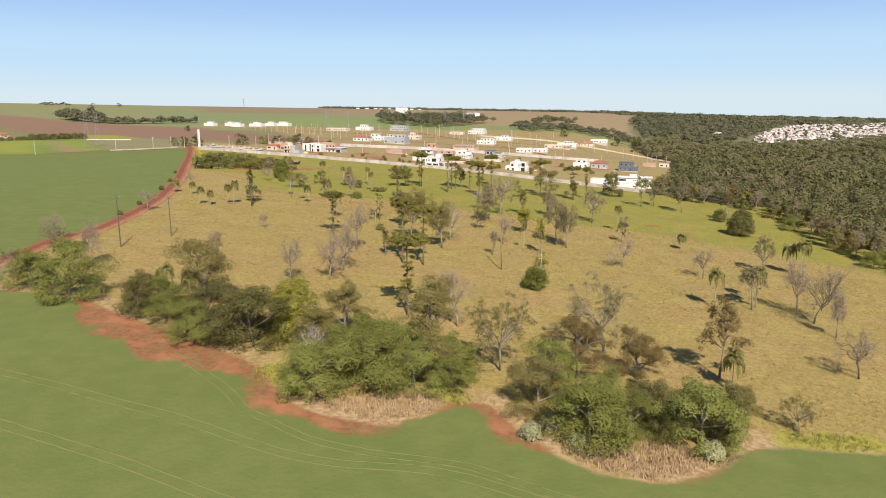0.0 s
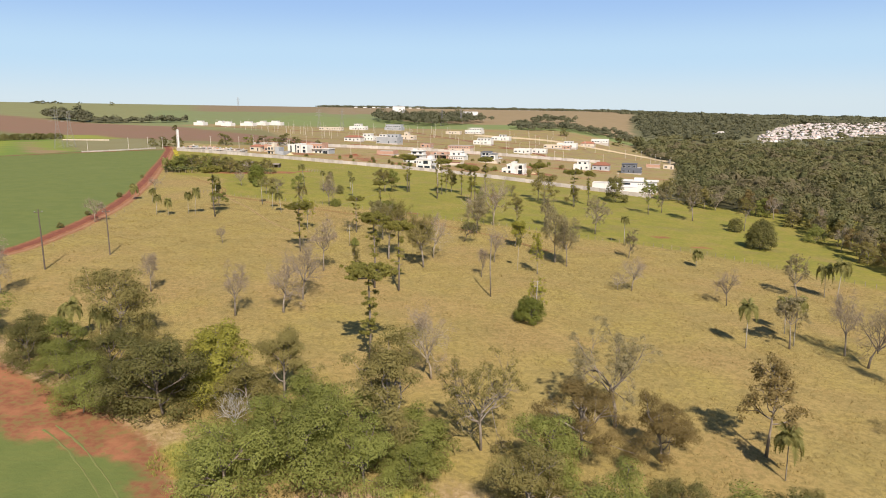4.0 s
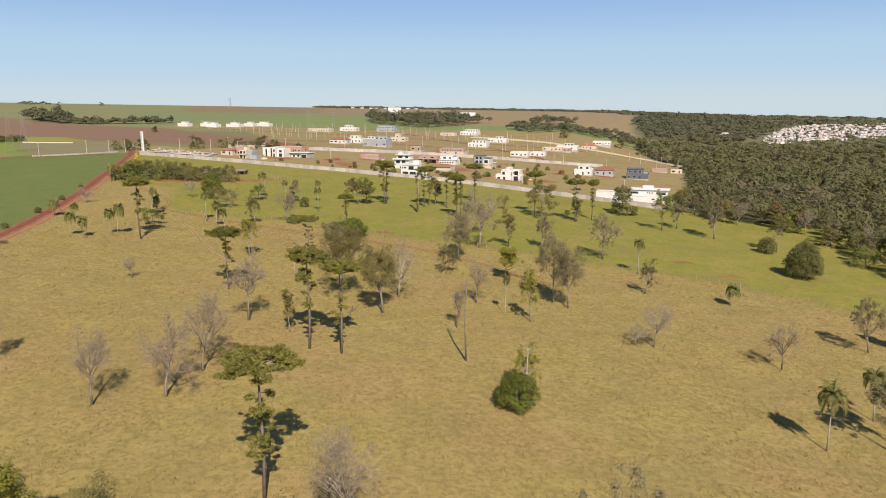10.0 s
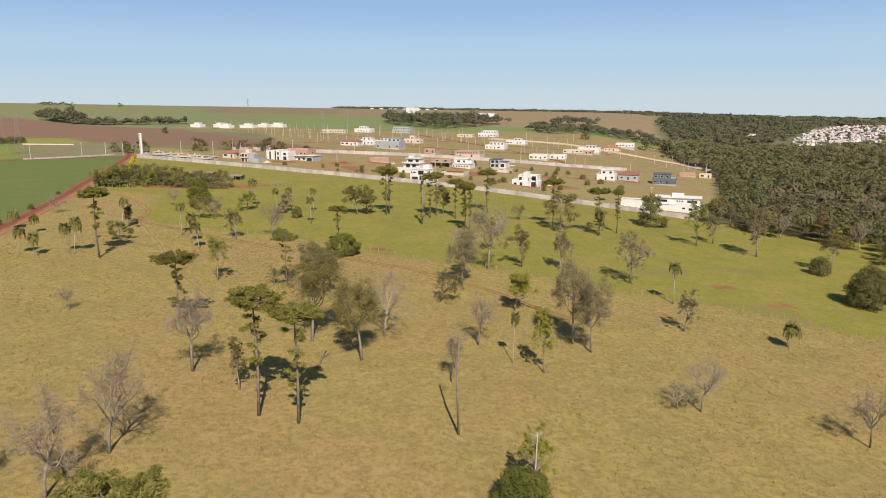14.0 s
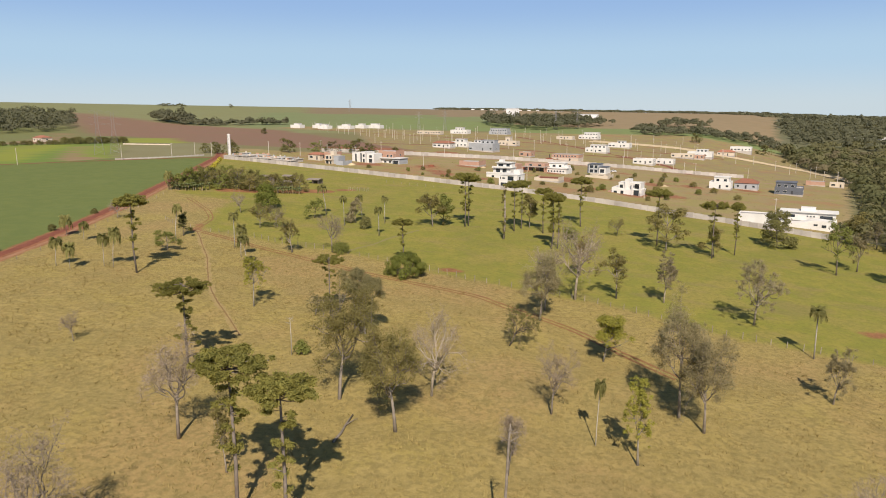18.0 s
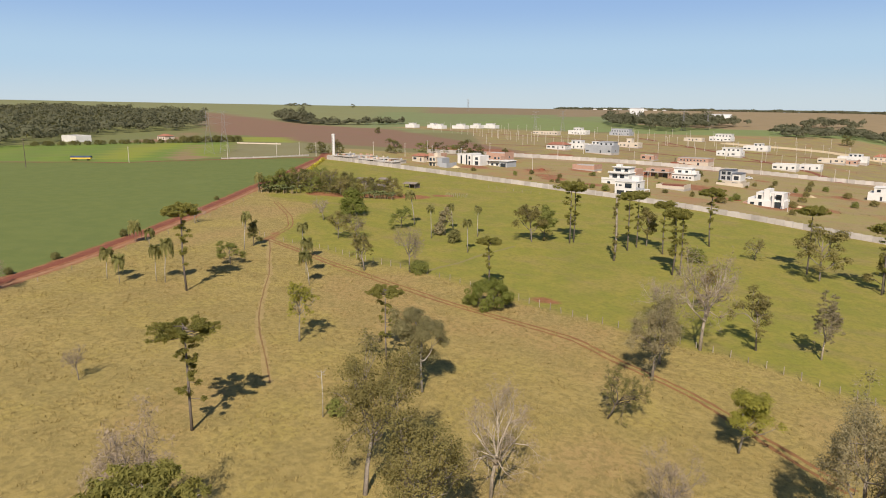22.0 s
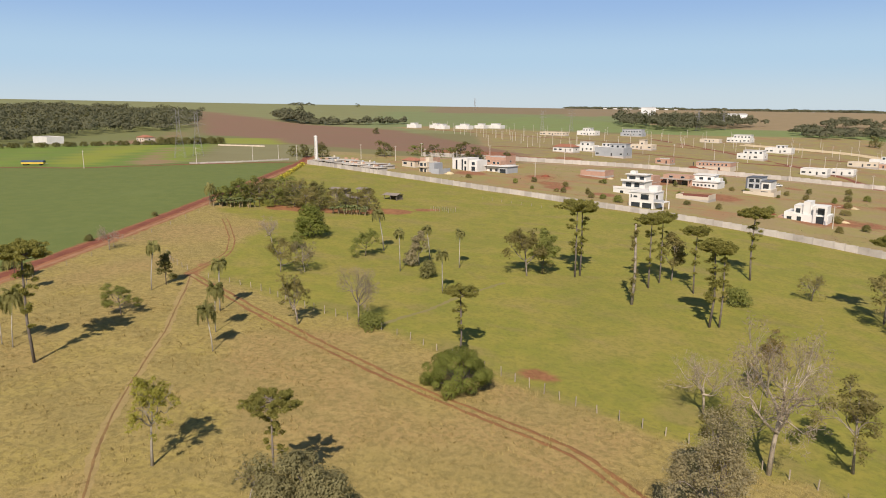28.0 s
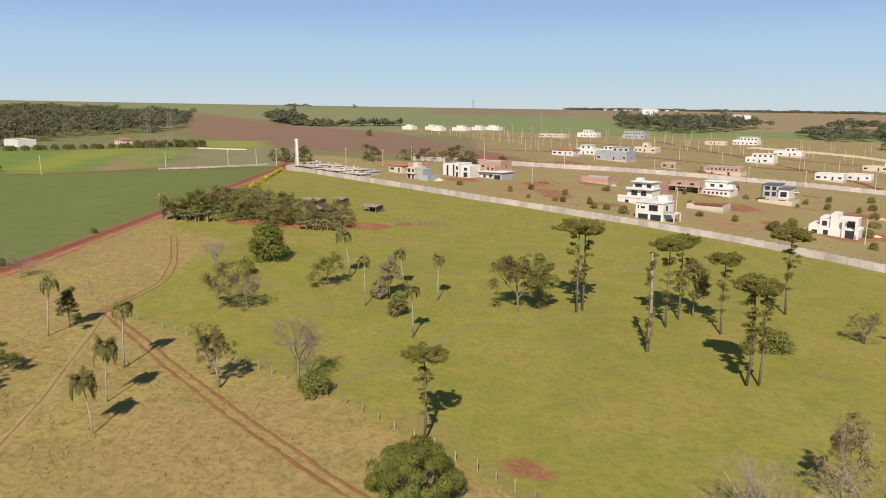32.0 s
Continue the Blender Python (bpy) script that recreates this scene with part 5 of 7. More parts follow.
# ---- grove: banana plants, sheds, yard ----
BANANA = mat("banana_leaf", (0.15, 0.165, 0.055), (0.085, 0.1, 0.032), rough=0.6, size=0.8, fine=0.2, rand=0.2)
STEM = mat("banana_stem", (0.3, 0.24, 0.13), (0.22, 0.16, 0.08), rough=0.8)


def banana_meshes(seed):
    """One banana stem and its torn arching leaves."""
    rng = np.random.default_rng(seed)
    stem, leaves_g = Geo(), Geo()
    hh = rng.uniform(0.5, 0.62)
    stem.tube([(0, 0, -0.05), (rng.normal() * 0.04, 0, hh)], (0.05, 0.035), 6)
    for i in range(9):
        a = i * 0.75 + rng.uniform(-0.2, 0.2)
        t = np.linspace(0, 1, 6)
        reach, rise = rng.uniform(0.35, 0.52), rng.uniform(0.3, 0.5)
        mid = np.stack([np.cos(a) * reach * t, np.sin(a) * reach * t, hh + rise * t * 1.5 - rise * 1.35 * t * t], 1)
        half = 0.09 * np.sin(np.pi * np.clip(t * 0.9 + 0.08, 0, 1)) * rng.uniform(0.7, 1.1, 6)
        side = np.array([-math.sin(a), math.cos(a), 0])
        leaves_g.add(np.stack([mid - side * half[:, None] - (0, 0, 0.02), mid, mid + side * half[:, None] - (0, 0, 0.02)], 1).reshape(-1, 3),
                     [(k * 3 + m, k * 3 + m + 1, k * 3 + m + 4, k * 3 + m + 3) for k in range(5) for m in range(2)])
    return stem, leaves_g


bananas = [(s.mesh("stem", STEM), l.mesh("leaves", BANANA)) for s, l in (banana_meshes(k) for k in (3, 4, 5))]
spots = [(-139 + 14.5 * i / 25, 388.5 + 4 * i / 25 + math.sin(i * 5.1) * 1.8) for i in range(26)] + [(-97 + 11 * i / 17, 395 + 2.5 * i / 17 + math.sin(i * 4.3) * 1.6) for i in range(18)]
for i, (x, y) in enumerate(spots):
    ob = thing("banana_plant", x, y, ground_z(x, y), i * 1.3, "banana plant with torn pale green leaves", "plant", "banana plants by the grove", scale=(2.6 + 0.9 * (i * 7 % 5) / 4, 2.6 + 0.9 * (i * 7 % 5) / 4, 2.4 + 1.5 * (i * 3 % 7) / 6))
    part("stem", bananas[i % 3][0], None, ob)
    part("leaves", bananas[i % 3][1], None, ob)
for x, y, h, w, c in ((-130, 402, 8, 13, "dark"), (-118, 407, 8, 14, "olive"), (-109, 404, 7, 12, "olive"), (-100, 403, 6.5, 11, "olive"), (-114, 399, 6.5, 10, "dark"), (-126, 413, 8, 14, "green"), (-137, 404, 7, 11, "green"), (-137.5, 395, 6, 9, "green"), (-89, 404, 5.5, 8, "olive"), (-95, 408, 5.5, 8, "olive"), (-121, 398, 6, 9, "green"), (-104, 399, 6, 9, "dark"), (-135, 395, 5.5, 8, "green")):
    thicket(x, y, h, w, c)

# ---- buildings ----
WHITE = mat("white_plaster", (0.66, 0.64, 0.6), (0.55, 0.53, 0.49), rough=0.85, size=4, fine=0.4, rand=0.04)
CREAM = mat("cream_plaster", (0.56, 0.48, 0.375), (0.47, 0.4, 0.31), rough=0.85, size=4, fine=0.4, rand=0.05)
GREY = mat("grey_plaster", (0.36, 0.37, 0.38), (0.29, 0.3, 0.31), rough=0.85, size=4, fine=0.4, rand=0.06)
SLATE = mat("dark_plaster", (0.12, 0.13, 0.15), (0.09, 0.095, 0.11), rough=0.8, size=4, fine=0.4, rand=0.06)
BRICK = mat("bare_brick", (0.44, 0.275, 0.195), (0.35, 0.21, 0.15), rough=0.9, size=1.5, fine=0.15, rand=0.06)
CONCRETE = mat("concrete", (0.44, 0.4, 0.355), (0.33, 0.295, 0.26), rough=0.9, size=3, fine=0.2, bump=0.2, rand=0.16)
TILE = mat("clay_tile", (0.32, 0.14, 0.085), (0.25, 0.105, 0.065), rough=0.85, size=1.2, fine=0.15, bump=0.4)
SHEET = mat("roof_sheet", (0.42, 0.4, 0.38), (0.3, 0.28, 0.26), rough=0.6, size=2, fine=0.2)
GLASS = mat("window_glass", (0.03, 0.04, 0.05), (0.02, 0.026, 0.032), rough=0.08, spec=0.6, rand=0.2)
DARK = mat("dark_frame", (0.05, 0.05, 0.055), rough=0.5)
WOOD = mat("weathered_wood", (0.22, 0.18, 0.14), (0.14, 0.11, 0.085), rough=0.9, size=0.8, fine=0.08, bump=0.4)
TURN = math.atan2(-26, 76)


def box_geo(*sizes):
    g = Geo()
    for s in sizes:
        g.box(*s)
    return g


def window(parent, x, y, z, wide, high, face):
    """A framed window or dark-filled opening proud of the wall plane; face is the side of the house it is on (s, n, e,
    w).
    """
    d = 0.06
    across = face in "sn"
    sign = -1 if face in "sw" else 1

    def slab(a0, a1, z0, z1, near, deep):
        lo, hi = sorted((near * sign, deep * sign))
        return (x + a0, y + lo, z0, x + a1, y + hi, z1) if across else (x + lo, y + a0, z0, x + hi, y + a1, z1)

    frame_ob = part("window", box_geo(slab(-wide / 2 - d, -wide / 2, z, z + high, -0.05, d), slab(wide / 2, wide / 2 + d, z, z + high, -0.05, d),
                    slab(-wide / 2 - d, wide / 2 + d, z + high, z + high + d, -0.05, d), slab(-wide / 2 - d, wide / 2 + d, z - d, z, -0.05, d * 1.6)), WHITE, parent)
    # dark sheet: glass in windows, painted-in shade where the opening is unglazed
    part("pane", box_geo(slab(-wide / 2, wide / 2, z, z + high, -0.05, 0.012)), GLASS, frame_ob)


def house(x, y, wide, deep, high, wall, label, upper=None, roof="flat", turn=0.0, storeys=1, raw=False, windows=True, seed=0):
    """A box-shaped house: plinth, storeys with parapets, windows and a door, and a flat, pitched or open top."""
    rng = random.Random(seed * 13 + 5)
    corner = [ground_z(x + a, y + b) for a in (-wide / 2, wide / 2) for b in (-deep / 2, deep / 2)]
    z = min(corner) - 0.1
    ob = thing("house", x, y, z, TURN + turn, label, "house", "houses of the new estate")
    w2, d2 = wide / 2, deep / 2
    lift = max(corner) - z + 0.15
    part("plinth", box_geo((-w2 - 0.1, -d2 - 0.1, -0.6, w2 + 0.1, d2 + 0.1, lift)), CONCRETE, ob)
    part("wall", box_geo((-w2, -d2, lift, w2, d2, lift + high)), wall, ob)
    top = lift + high
    if upper:
        ux0, ux1, uy0, uy1, uh = upper
        part("upper_storey", box_geo((ux0 * w2, uy0 * d2, top, ux1 * w2, uy1 * d2, top + uh)), wall, ob)
        part("roof_slab", box_geo((ux0 * w2 - 0.35, uy0 * d2 - 0.35, top + uh, ux1 * w2 + 0.35, uy1 * d2 + 0.35, top + uh + 0.22)), wall, ob)
        if windows:
            for k in range(max(1, int((ux1 - ux0) * w2 / 3.2))):
                window(ob, ux0 * w2 + (k + 0.5) * (ux1 - ux0) * w2 / max(1, int((ux1 - ux0) * w2 / 3.2)), uy0 * d2, top + 0.75, 1.7, 1.35, "s")
            window(ob, ux0 * w2, (uy0 + uy1) / 2 * d2, top + 0.85, 1.3, 1.2, "w")
    t = 0.2
    if roof == "flat":
        part("parapet", box_geo((-w2 - 0.003, -d2 - 0.003, top, w2 + 0.003, -d2 + t, top + 0.55), (-w2 - 0.003, d2 - t, top, w2 + 0.003, d2 + 0.003, top + 0.55), (-w2 - 0.003, -d2 + t, top, -w2 + t, d2 - t, top + 0.55),
             (w2 - t, -d2 + t, top, w2 + 0.003, d2 - t, top + 0.55)), wall, ob)
        part("roof", box_geo((-w2 + t, -d2 + t, top + 0.004, w2 - t, d2 - t, top + 0.12)), SHEET, ob)
    elif roof == "pitched":
        g = Geo()
        o, rise = 0.5, deep * 0.2
        g.add([(-w2 - o, -d2 - o, top), (w2 + o, -d2 - o, top), (w2 + o, d2 + o, top), (-w2 - o, d2 + o, top), (-w2 + d2 * 0.6, 0, top + rise), (w2 - d2 * 0.6, 0, top + rise)],
              [(0, 1, 5, 4), (1, 2, 5), (2, 3, 4, 5), (3, 0, 4), (3, 2, 1, 0)])
        part("roof", g, TILE, ob, "red clay tile hipped roof")
    else:
        part("floor_slab", box_geo((-w2 + 0.15, -d2 + 0.15, top - 0.02, w2 - 0.15, d2 - 0.15, top + 0.02)), EARTH if high < 1.5 else CONCRETE, ob)
        for tops in ((-w2, -d2, top, -w2 + 0.15, d2, top + 0.4), (w2 - 0.15, -d2, top, w2, d2, top + 0.7), (-w2 + 0.15, -d2, top, -w2 + 3, -d2 + 0.15, top + 0.5)):
            part("wall_top", box_geo(tops), wall, ob)
    if windows:
        n = max(2, int(wide / 3.6))
        for k in range(n):
            cx = -w2 + (k + 0.5) * wide / n
            if k == n // 2:
                part("door", box_geo((cx - 0.5, -d2 - 0.03, lift, cx + 0.5, -d2 + 0.05, lift + 2.1)), DARK, ob, "dark front door")
            elif raw or rng.random() < 0.75:
                window(ob, cx, -d2, lift + 1.0, rng.choice((1.4, 1.8, 2.4)), 1.15, "s")
        for k in range(max(1, int(deep / 4.5))):
            window(ob, -w2, -d2 + (k + 0.5) * deep / max(1, int(deep / 4.5)), lift + 1.05, 1.3, 1.05, "w")
        window(ob, w2, 0, lift + 1.05, 1.5, 1.05, "e")
    return ob


def villa(x, y, turn, label, volumes, holes, sills=()):
    """A house put together from volumes (name, x0, x1, y0, y1, z0, z1, finish); holes are windows, or open bays whose
    shade is a dark sheet, on a face.
    """
    base = min(ground_z(x + a, y + b) for a in (-7, 7) for b in (-6, 6)) - 0.1
    ob = thing("house", x, y, base, TURN + turn, label, "house", "houses of the new estate")
    for name, x0, x1, y0, y1, z0, z1, finish in volumes:
        part(name, box_geo((x0, y0, z0 if z0 else -0.8, x1, y1, z1)), finish, ob)
    for cx, cy, z, wide, high, face in holes:
        window(ob, cx, cy, z, wide, high, face)
    return ob


# the nearer rows of the estate
villa(-6, 480, 0.0, "white two-storey modern house with a glazed side balcony", [("wall", -5, 5, -4.5, 5, 0, 3.1, WHITE), ("upper_storey", -5, 5, -4.5, 5, 3.1, 6.3, WHITE), ("roof_slab", -5.2, 5.2, -4.8, 5.2, 6.3, 6.6, WHITE), ("parapet", -5, -4.8, -4.4, 5, 6.6, 7.1, WHITE), ("stair_block", 1, 4.5, 0, 4.5, 6.6, 8.6, WHITE), ("balcony", 5, 9, -4.5, 1.5, 2.9, 3.15, WHITE), ("balcony_front", 5, 9, -4.5, -4.4, 3.15, 4.2, GREY), ("balcony_post", 8.7, 9, -4.5, -4.2, 0, 2.9, WHITE), ("balcony_post", 8.7, 9, 1.2, 1.5, 0, 2.9, WHITE), ("garage_floor", -3, 9, -5.4, -4.5, 0, 0.25, CONCRETE)],
      [(1.4, -4.5, 3.7, 3.2, 2.1, "s"), (-2.4, -4.5, 4.4, 1.5, 0.7, "s"), (-4.1, -4.5, 4.2, 0.5, 1.2, "s"), (-2.2, -4.5, 0.4, 3.6, 2.1, "s"), (2.4, -4.5, 0.4, 3.8, 2.1, "s"), (-5, 1.5, 4.0, 1.4, 1.3, "w"), (-5, 1.5, 1.0, 1.6, 1.2, "w"), (5, -1.5, 3.3, 2.2, 2.2, "e")])
villa(-13, 516, 0.0, "white stepped house with planted roof terraces", [("wall", -8, 5.5, -6, 5, 0, 3.0, WHITE), ("terrace_front", -8, 5.5, -6.2, -6, 3.0, 3.9, WHITE), ("upper_storey", -5.5, 5, -2.5, 5, 3.0, 6.0, WHITE), ("upper_front", -5.7, 5.2, -3.8, -3.6, 6.0, 7.0, WHITE), ("roof_slab", -5.8, 5.4, -3.8, 5.4, 6.0, 6.25, WHITE), ("top_storey", -4.5, 4.5, 0, 5, 6.25, 8.8, WHITE), ("roof_slab", -5.0, 5.0, -1.2, 5.4, 8.8, 9.05, WHITE), ("water_box", -4, -1.5, 2, 4.5, 9.05, 10.2, WHITE)],
      [(-2.5, -2.5, 3.6, 2.6, 1.9, "s"), (1.4, -2.5, 3.6, 2.4, 1.9, "s"), (-2, 0, 6.7, 3.0, 1.4, "s"), (2.4, 0, 6.7, 2.0, 1.4, "s"), (-5.5, 1.5, 4.0, 1.6, 1.2, "w"), (-8, 0, 1.0, 1.8, 1.2, "w"), (-4, -6, 0.9, 1.6, 1.2, "s"), (1, -6, 0.9, 1.6, 1.2, "s")])
villa(-12, 543, 0.0, "half-built bare brick house with open window holes", [("wall", -5.5, 6, -4, 5, 0, 3.0, BRICK), ("wall", -4.5, 6, -4, 5, 3.2, 6.2, BRICK), ("ring_beam", -5.6, 6.1, -4.1, 5.1, 3.0, 3.2, CONCRETE), ("corner_post", -5.5, -5.1, -4, -3.6, 3.2, 6.4, DARK)], [(-2.6, -4, 4.0, 1.6, 1.3, "s"), (0.4, -4, 4.0, 1.6, 1.3, "s"), (3.4, -4, 4.0, 1.6, 1.3, "s"), (-3, -4, 0.8, 2.0, 1.6, "s"), (2, -4, 0.3, 1.4, 2.2, "s")])
villa(16.5, 572, 0.0, "white house with a sloping roof and small windows in a row", [("wall", -7, 7, -5.5, 5.5, 0, 3.6, WHITE), ("upper_storey", -6, 4, -1.5, 5, 3.6, 6.6, WHITE), ("roof_slab", -7.5, 7.5, -6.0, -1.6, 3.6, 3.9, WHITE), ("roof_slab", -6.5, 4.6, -2.0, 5.4, 6.6, 6.9, WHITE), ("stair_block", 4, 6.4, 0, 4.5, 3.6, 5.2, WHITE)],
      [(-4.5 + 1.9 * k, -5.5, 1.5, 1.0, 0.9, "s") for k in range(6)] + [(-2.5, -1.5, 4.3, 2.0, 1.3, "s"), (1.5, -1.5, 4.3, 1.6, 1.3, "s"), (-7, 0, 1.0, 2.0, 1.3, "w")])
villa(3, 571, 0.0, "half-built bare brick house with open bays", [("wall", -8, 7, -1, 5, 0, 3.3, BRICK), ("brick_pier", -8, -7.5, -5, -4.5, 0, 3.3, BRICK), ("brick_pier", -4, -3.5, -5, -4.5, 0, 3.3, BRICK), ("brick_pier", 0.5, 1, -5, -4.5, 0, 3.3, BRICK), ("brick_pier", 6.5, 7, -5, -4.5, 0, 3.3, BRICK), ("ring_beam", -8.1, 7.1, -5.1, 5.1, 3.3, 3.7, CONCRETE), ("upper_wall", -7, 6.5, -3, 5, 3.7, 5.4, BRICK), ("floor", -8.3, 7.3, -5.3, -1, 0, 0.25, CONCRETE)],
      [(-5.5, -1, 0.3, 2.4, 2.4, "s"), (-1.5, -1, 0.3, 2.6, 2.4, "s"), (3.6, -1, 0.3, 3.0, 2.4, "s"), (-3, -3, 4.0, 2.0, 1.0, "s"), (3, -3, 4.0, 2.0, 1.0, "s"), (-8, 2, 1.0, 1.6, 1.2, "w")])
villa(41, 567, 0.0, "narrow grey and white house with open upper bays", [("wall", -5.5, 6, -5, 6, 0, 3.2, CREAM), ("yard_wall", -6, 8, -7.4, -7.2, 0, 2.4, CREAM), ("upper_storey", -5.5, 1, -3, 6, 3.2, 8.6, GREY), ("upper_storey", 1.2, 5.5, -4, 5.5, 3.2, 7.0, WHITE), ("roof_slab", -5.8, 1.2, -3.4, 6.2, 8.6, 8.85, SLATE), ("roof_slab", 1.0, 5.8, -4.4, 5.8, 7.0, 7.25, SLATE), ("side_fin", -5.9, -5.5, -4.2, 6, 3.2, 8.6, SLATE), ("yard_wall", 7.8, 8, -7.2, 5, 0, 2.4, CREAM)],
      [(-3.7, -3, 3.6, 2.2, 1.9, "s"), (-0.9, -3, 3.6, 1.8, 1.9, "s"), (-3.7, -3, 6.3, 2.2, 1.7, "s"), (-0.9, -3, 6.3, 1.8, 1.7, "s"), (3.3, -4, 3.7, 2.6, 2.2, "s"), (-3, -5, 0.9, 1.8, 1.5, "s"), (3, -5, 0.1, 3.2, 2.4, "s")])
villa(53, 493, 0.0, "unfinished white two-storey house with a tall stair block", [("wall", -7.5, 7.5, -5, 5, 0, 3.3, WHITE), ("upper_storey", -4.5, 6.5, -3.5, 5, 3.3, 6.3, WHITE), ("stair_block", -1.2, 1.2, -4.2, 3, 3.3, 8.1, WHITE), ("porch_pier", 2.6, 3.4, -5.6, -5, 0, 6.3, WHITE), ("porch_pier", 6.4, 7.2, -5.6, -5, 0, 6.3, WHITE), ("porch_beam", 2.6, 7.2, -5.6, -5, 6.3, 6.9, WHITE), ("parapet", -7.5, -4.5, -5, 5, 3.3, 4.0, WHITE), ("roof", -4.6, 6.6, -3.6, 5.1, 6.3, 6.5, WHITE), ("raw_wall", -9.6, -7.5, -4.5, 2, 0, 2.0, BRICK)],
      [(4.9, -5, 0.1, 2.6, 2.9, "s"), (4.9, -3.5, 3.6, 2.4, 2.4, "s"), (-3, -3.5, 3.7, 1.6, 1.7, "s"), (-5.6, -5, 0.9, 1.7, 1.4, "s"), (-2.2, -5, 0.2, 1.5, 2.3, "s"), (-7.5, 0, 1.0, 1.6, 1.3, "w"), (-4.5, 2, 4.2, 1.3, 1.2, "w")])
house(84, 716, 16, 11, 3.4, WHITE, "long low white house with a flat roof", seed=7)
house(103, 733, 14, 10, 3.2, WHITE, "low white house with a flat roof", seed=8)
villa(22, 690, 0.0, "long brick and cream building shell", [("wall", -11, 11, -6, 6, 0, 2.6, CREAM), ("upper_wall", -11, 11, -6, 6, 2.8, 5.2, BRICK), ("ring_beam", -11.1, 11.1, -6.1, 6.1, 2.6, 2.8, CONCRETE), ("ring_beam", -11.1, 11.1, -6.1, 6.1, 5.2, 5.4, CONCRETE), ("side_pier", -13, -12.6, -6, -5.6, 0, 5, DARK)], [(-8.5 + 2.4 * k, -6, 3.4, 1.1, 1.1, "s") for k in range(8)] + [(-11, 0, 3.4, 1.4, 1.2, "w"), (-6, -6, 0.9, 1.4, 1.1, "s"), (4, -6, 0.3, 1.4, 2.0, "s")])
house(-10, 690, 10, 9, 3.0, BRICK, "low bare brick house shell", roof="open", raw=True, seed=10)
house(-47, 712, 22, 14, 5.2, GREY, "large grey flat-roofed building", (-0.2, 0.9, -0.2, 0.9, 3.0), seed=11)
house(-83, 722, 17, 10, 3.4, WHITE, "white low house with brick gable", roof="pitched", seed=12)
house(-73, 750, 18, 10, 3.6, WHITE, "white stepped modern house", (-0.4, 0.6, -0.5, 0.8, 2.8), seed=13)
house(-55, 752, 14, 10, 4.2, WHITE, "white two-storey house with a roof terrace", (-0.7, 0.3, -0.5, 0.8, 2.2), seed=14)
house(-37, 828, 22, 11, 3.2, CREAM, "long cream house with a square water block", (-0.1, 0.35, -0.5, 0.6, 4.2), seed=15)
house(50, 802, 20, 12, 3.4, WHITE, "white two-storey modern house with a flat roof", (-0.6, 0.9, -0.6, 0.8, 3.0), seed=16)
house(77, 886, 22, 12, 3.6, WHITE, "white low house with wide flat roof", (-0.2, 0.5, -0.6, 0.6, 2.4), seed=17)
house(49, 1000, 24, 13, 4.0, WHITE, "white house with a long upper floor", (-0.5, 0.95, -0.6, 0.8, 3.4), seed=18)
house(20, 985, 20, 10, 2.6, CREAM, "low cream roadside building", seed=19)
house(-65, 1045, 26, 13, 3.6, GREY, "grey two-storey building with open galleries", (-0.9, 0.9, -0.7, 0.8, 4.0), seed=20)
house(-116, 1038, 24, 12, 4.2, WHITE, "white house with roof block", (-0.5, 0.4, -0.5, 0.6, 3.6), seed=21)
house(-151, 1010, 34, 9, 3.0, CREAM, "long low cream row house", seed=22)
for k, (hx, hy, hw) in enumerate(((-314, 1072, 17), (-289, 1090, 22), (-274, 1118, 16), (-257, 1129, 24), (-357, 1078, 17), (-330, 1090, 14))):
    house(hx, hy, hw, 11, 3.6, WHITE, "white house at the far edge of the estate", (-0.5, 0.5, -0.5, 0.7, 2.6), windows=False, seed=30 + k)
villa(-101, 546, 0.0, "white modern house of three joined blocks with tall dark windows", [("wall", -8, -2.5, -4, 5, 0, 6.2, WHITE), ("wall", -2.3, 2.6, -5, 5, 0, 6.8, WHITE), ("wall", 2.8, 8, -3.5, 5, 0, 5.8, WHITE), ("porch", -8.6, 8.6, -6, -5.2, 0, 0.4, CONCRETE), ("parapet", -8.1, -2.4, -4.1, -3.9, 6.2, 6.7, WHITE)],
      [(-5.2, -4, 0.4, 1.2, 5.2, "s"), (-0.6, -5, 0.4, 1.0, 5.8, "s"), (1.4, -5, 3.8, 1.3, 1.6, "s"), (5.4, -3.5, 3.4, 2.0, 1.5, "s"), (5.4, -3.5, 0.4, 2.4, 2.2, "s"), (-8, 0, 3.8, 1.4, 1.4, "w"), (1.4, -5, 0.4, 1.3, 2.2, "s")])
villa(-114, 524, 0.0, "unfinished cream two-storey house with open window holes", [("wall", -4, 1, -4, 4, 0, 5.6, CREAM), ("wall", 1, 4.5, -2.5, 4, 0, 5.0, GREY), ("floor_band", -4.6, 1.2, -4.9, 4, 2.8, 3.05, CREAM), ("stair_block", -2.4, 0, -1, 2, 5.6, 7.6, CREAM), ("yard_wall", 4.5, 9.5, -5, -4.8, 0, 2.6, GREY), ("yard_wall", 9.3, 9.5, -4.8, 4, 0, 2.6, GREY)],
      [(-2.6, -4, 0.3, 1.8, 2.1, "s"), (-0.2, -4, 0.5, 1.2, 1.6, "s"), (-2.6, -4, 3.4, 1.8, 1.7, "s"), (-0.2, -4, 3.5, 1.2, 1.5, "s"), (-4, -1.5, 3.5, 1.4, 1.4, "w"), (-4, 1.8, 0.8, 1.4, 1.4, "w")])
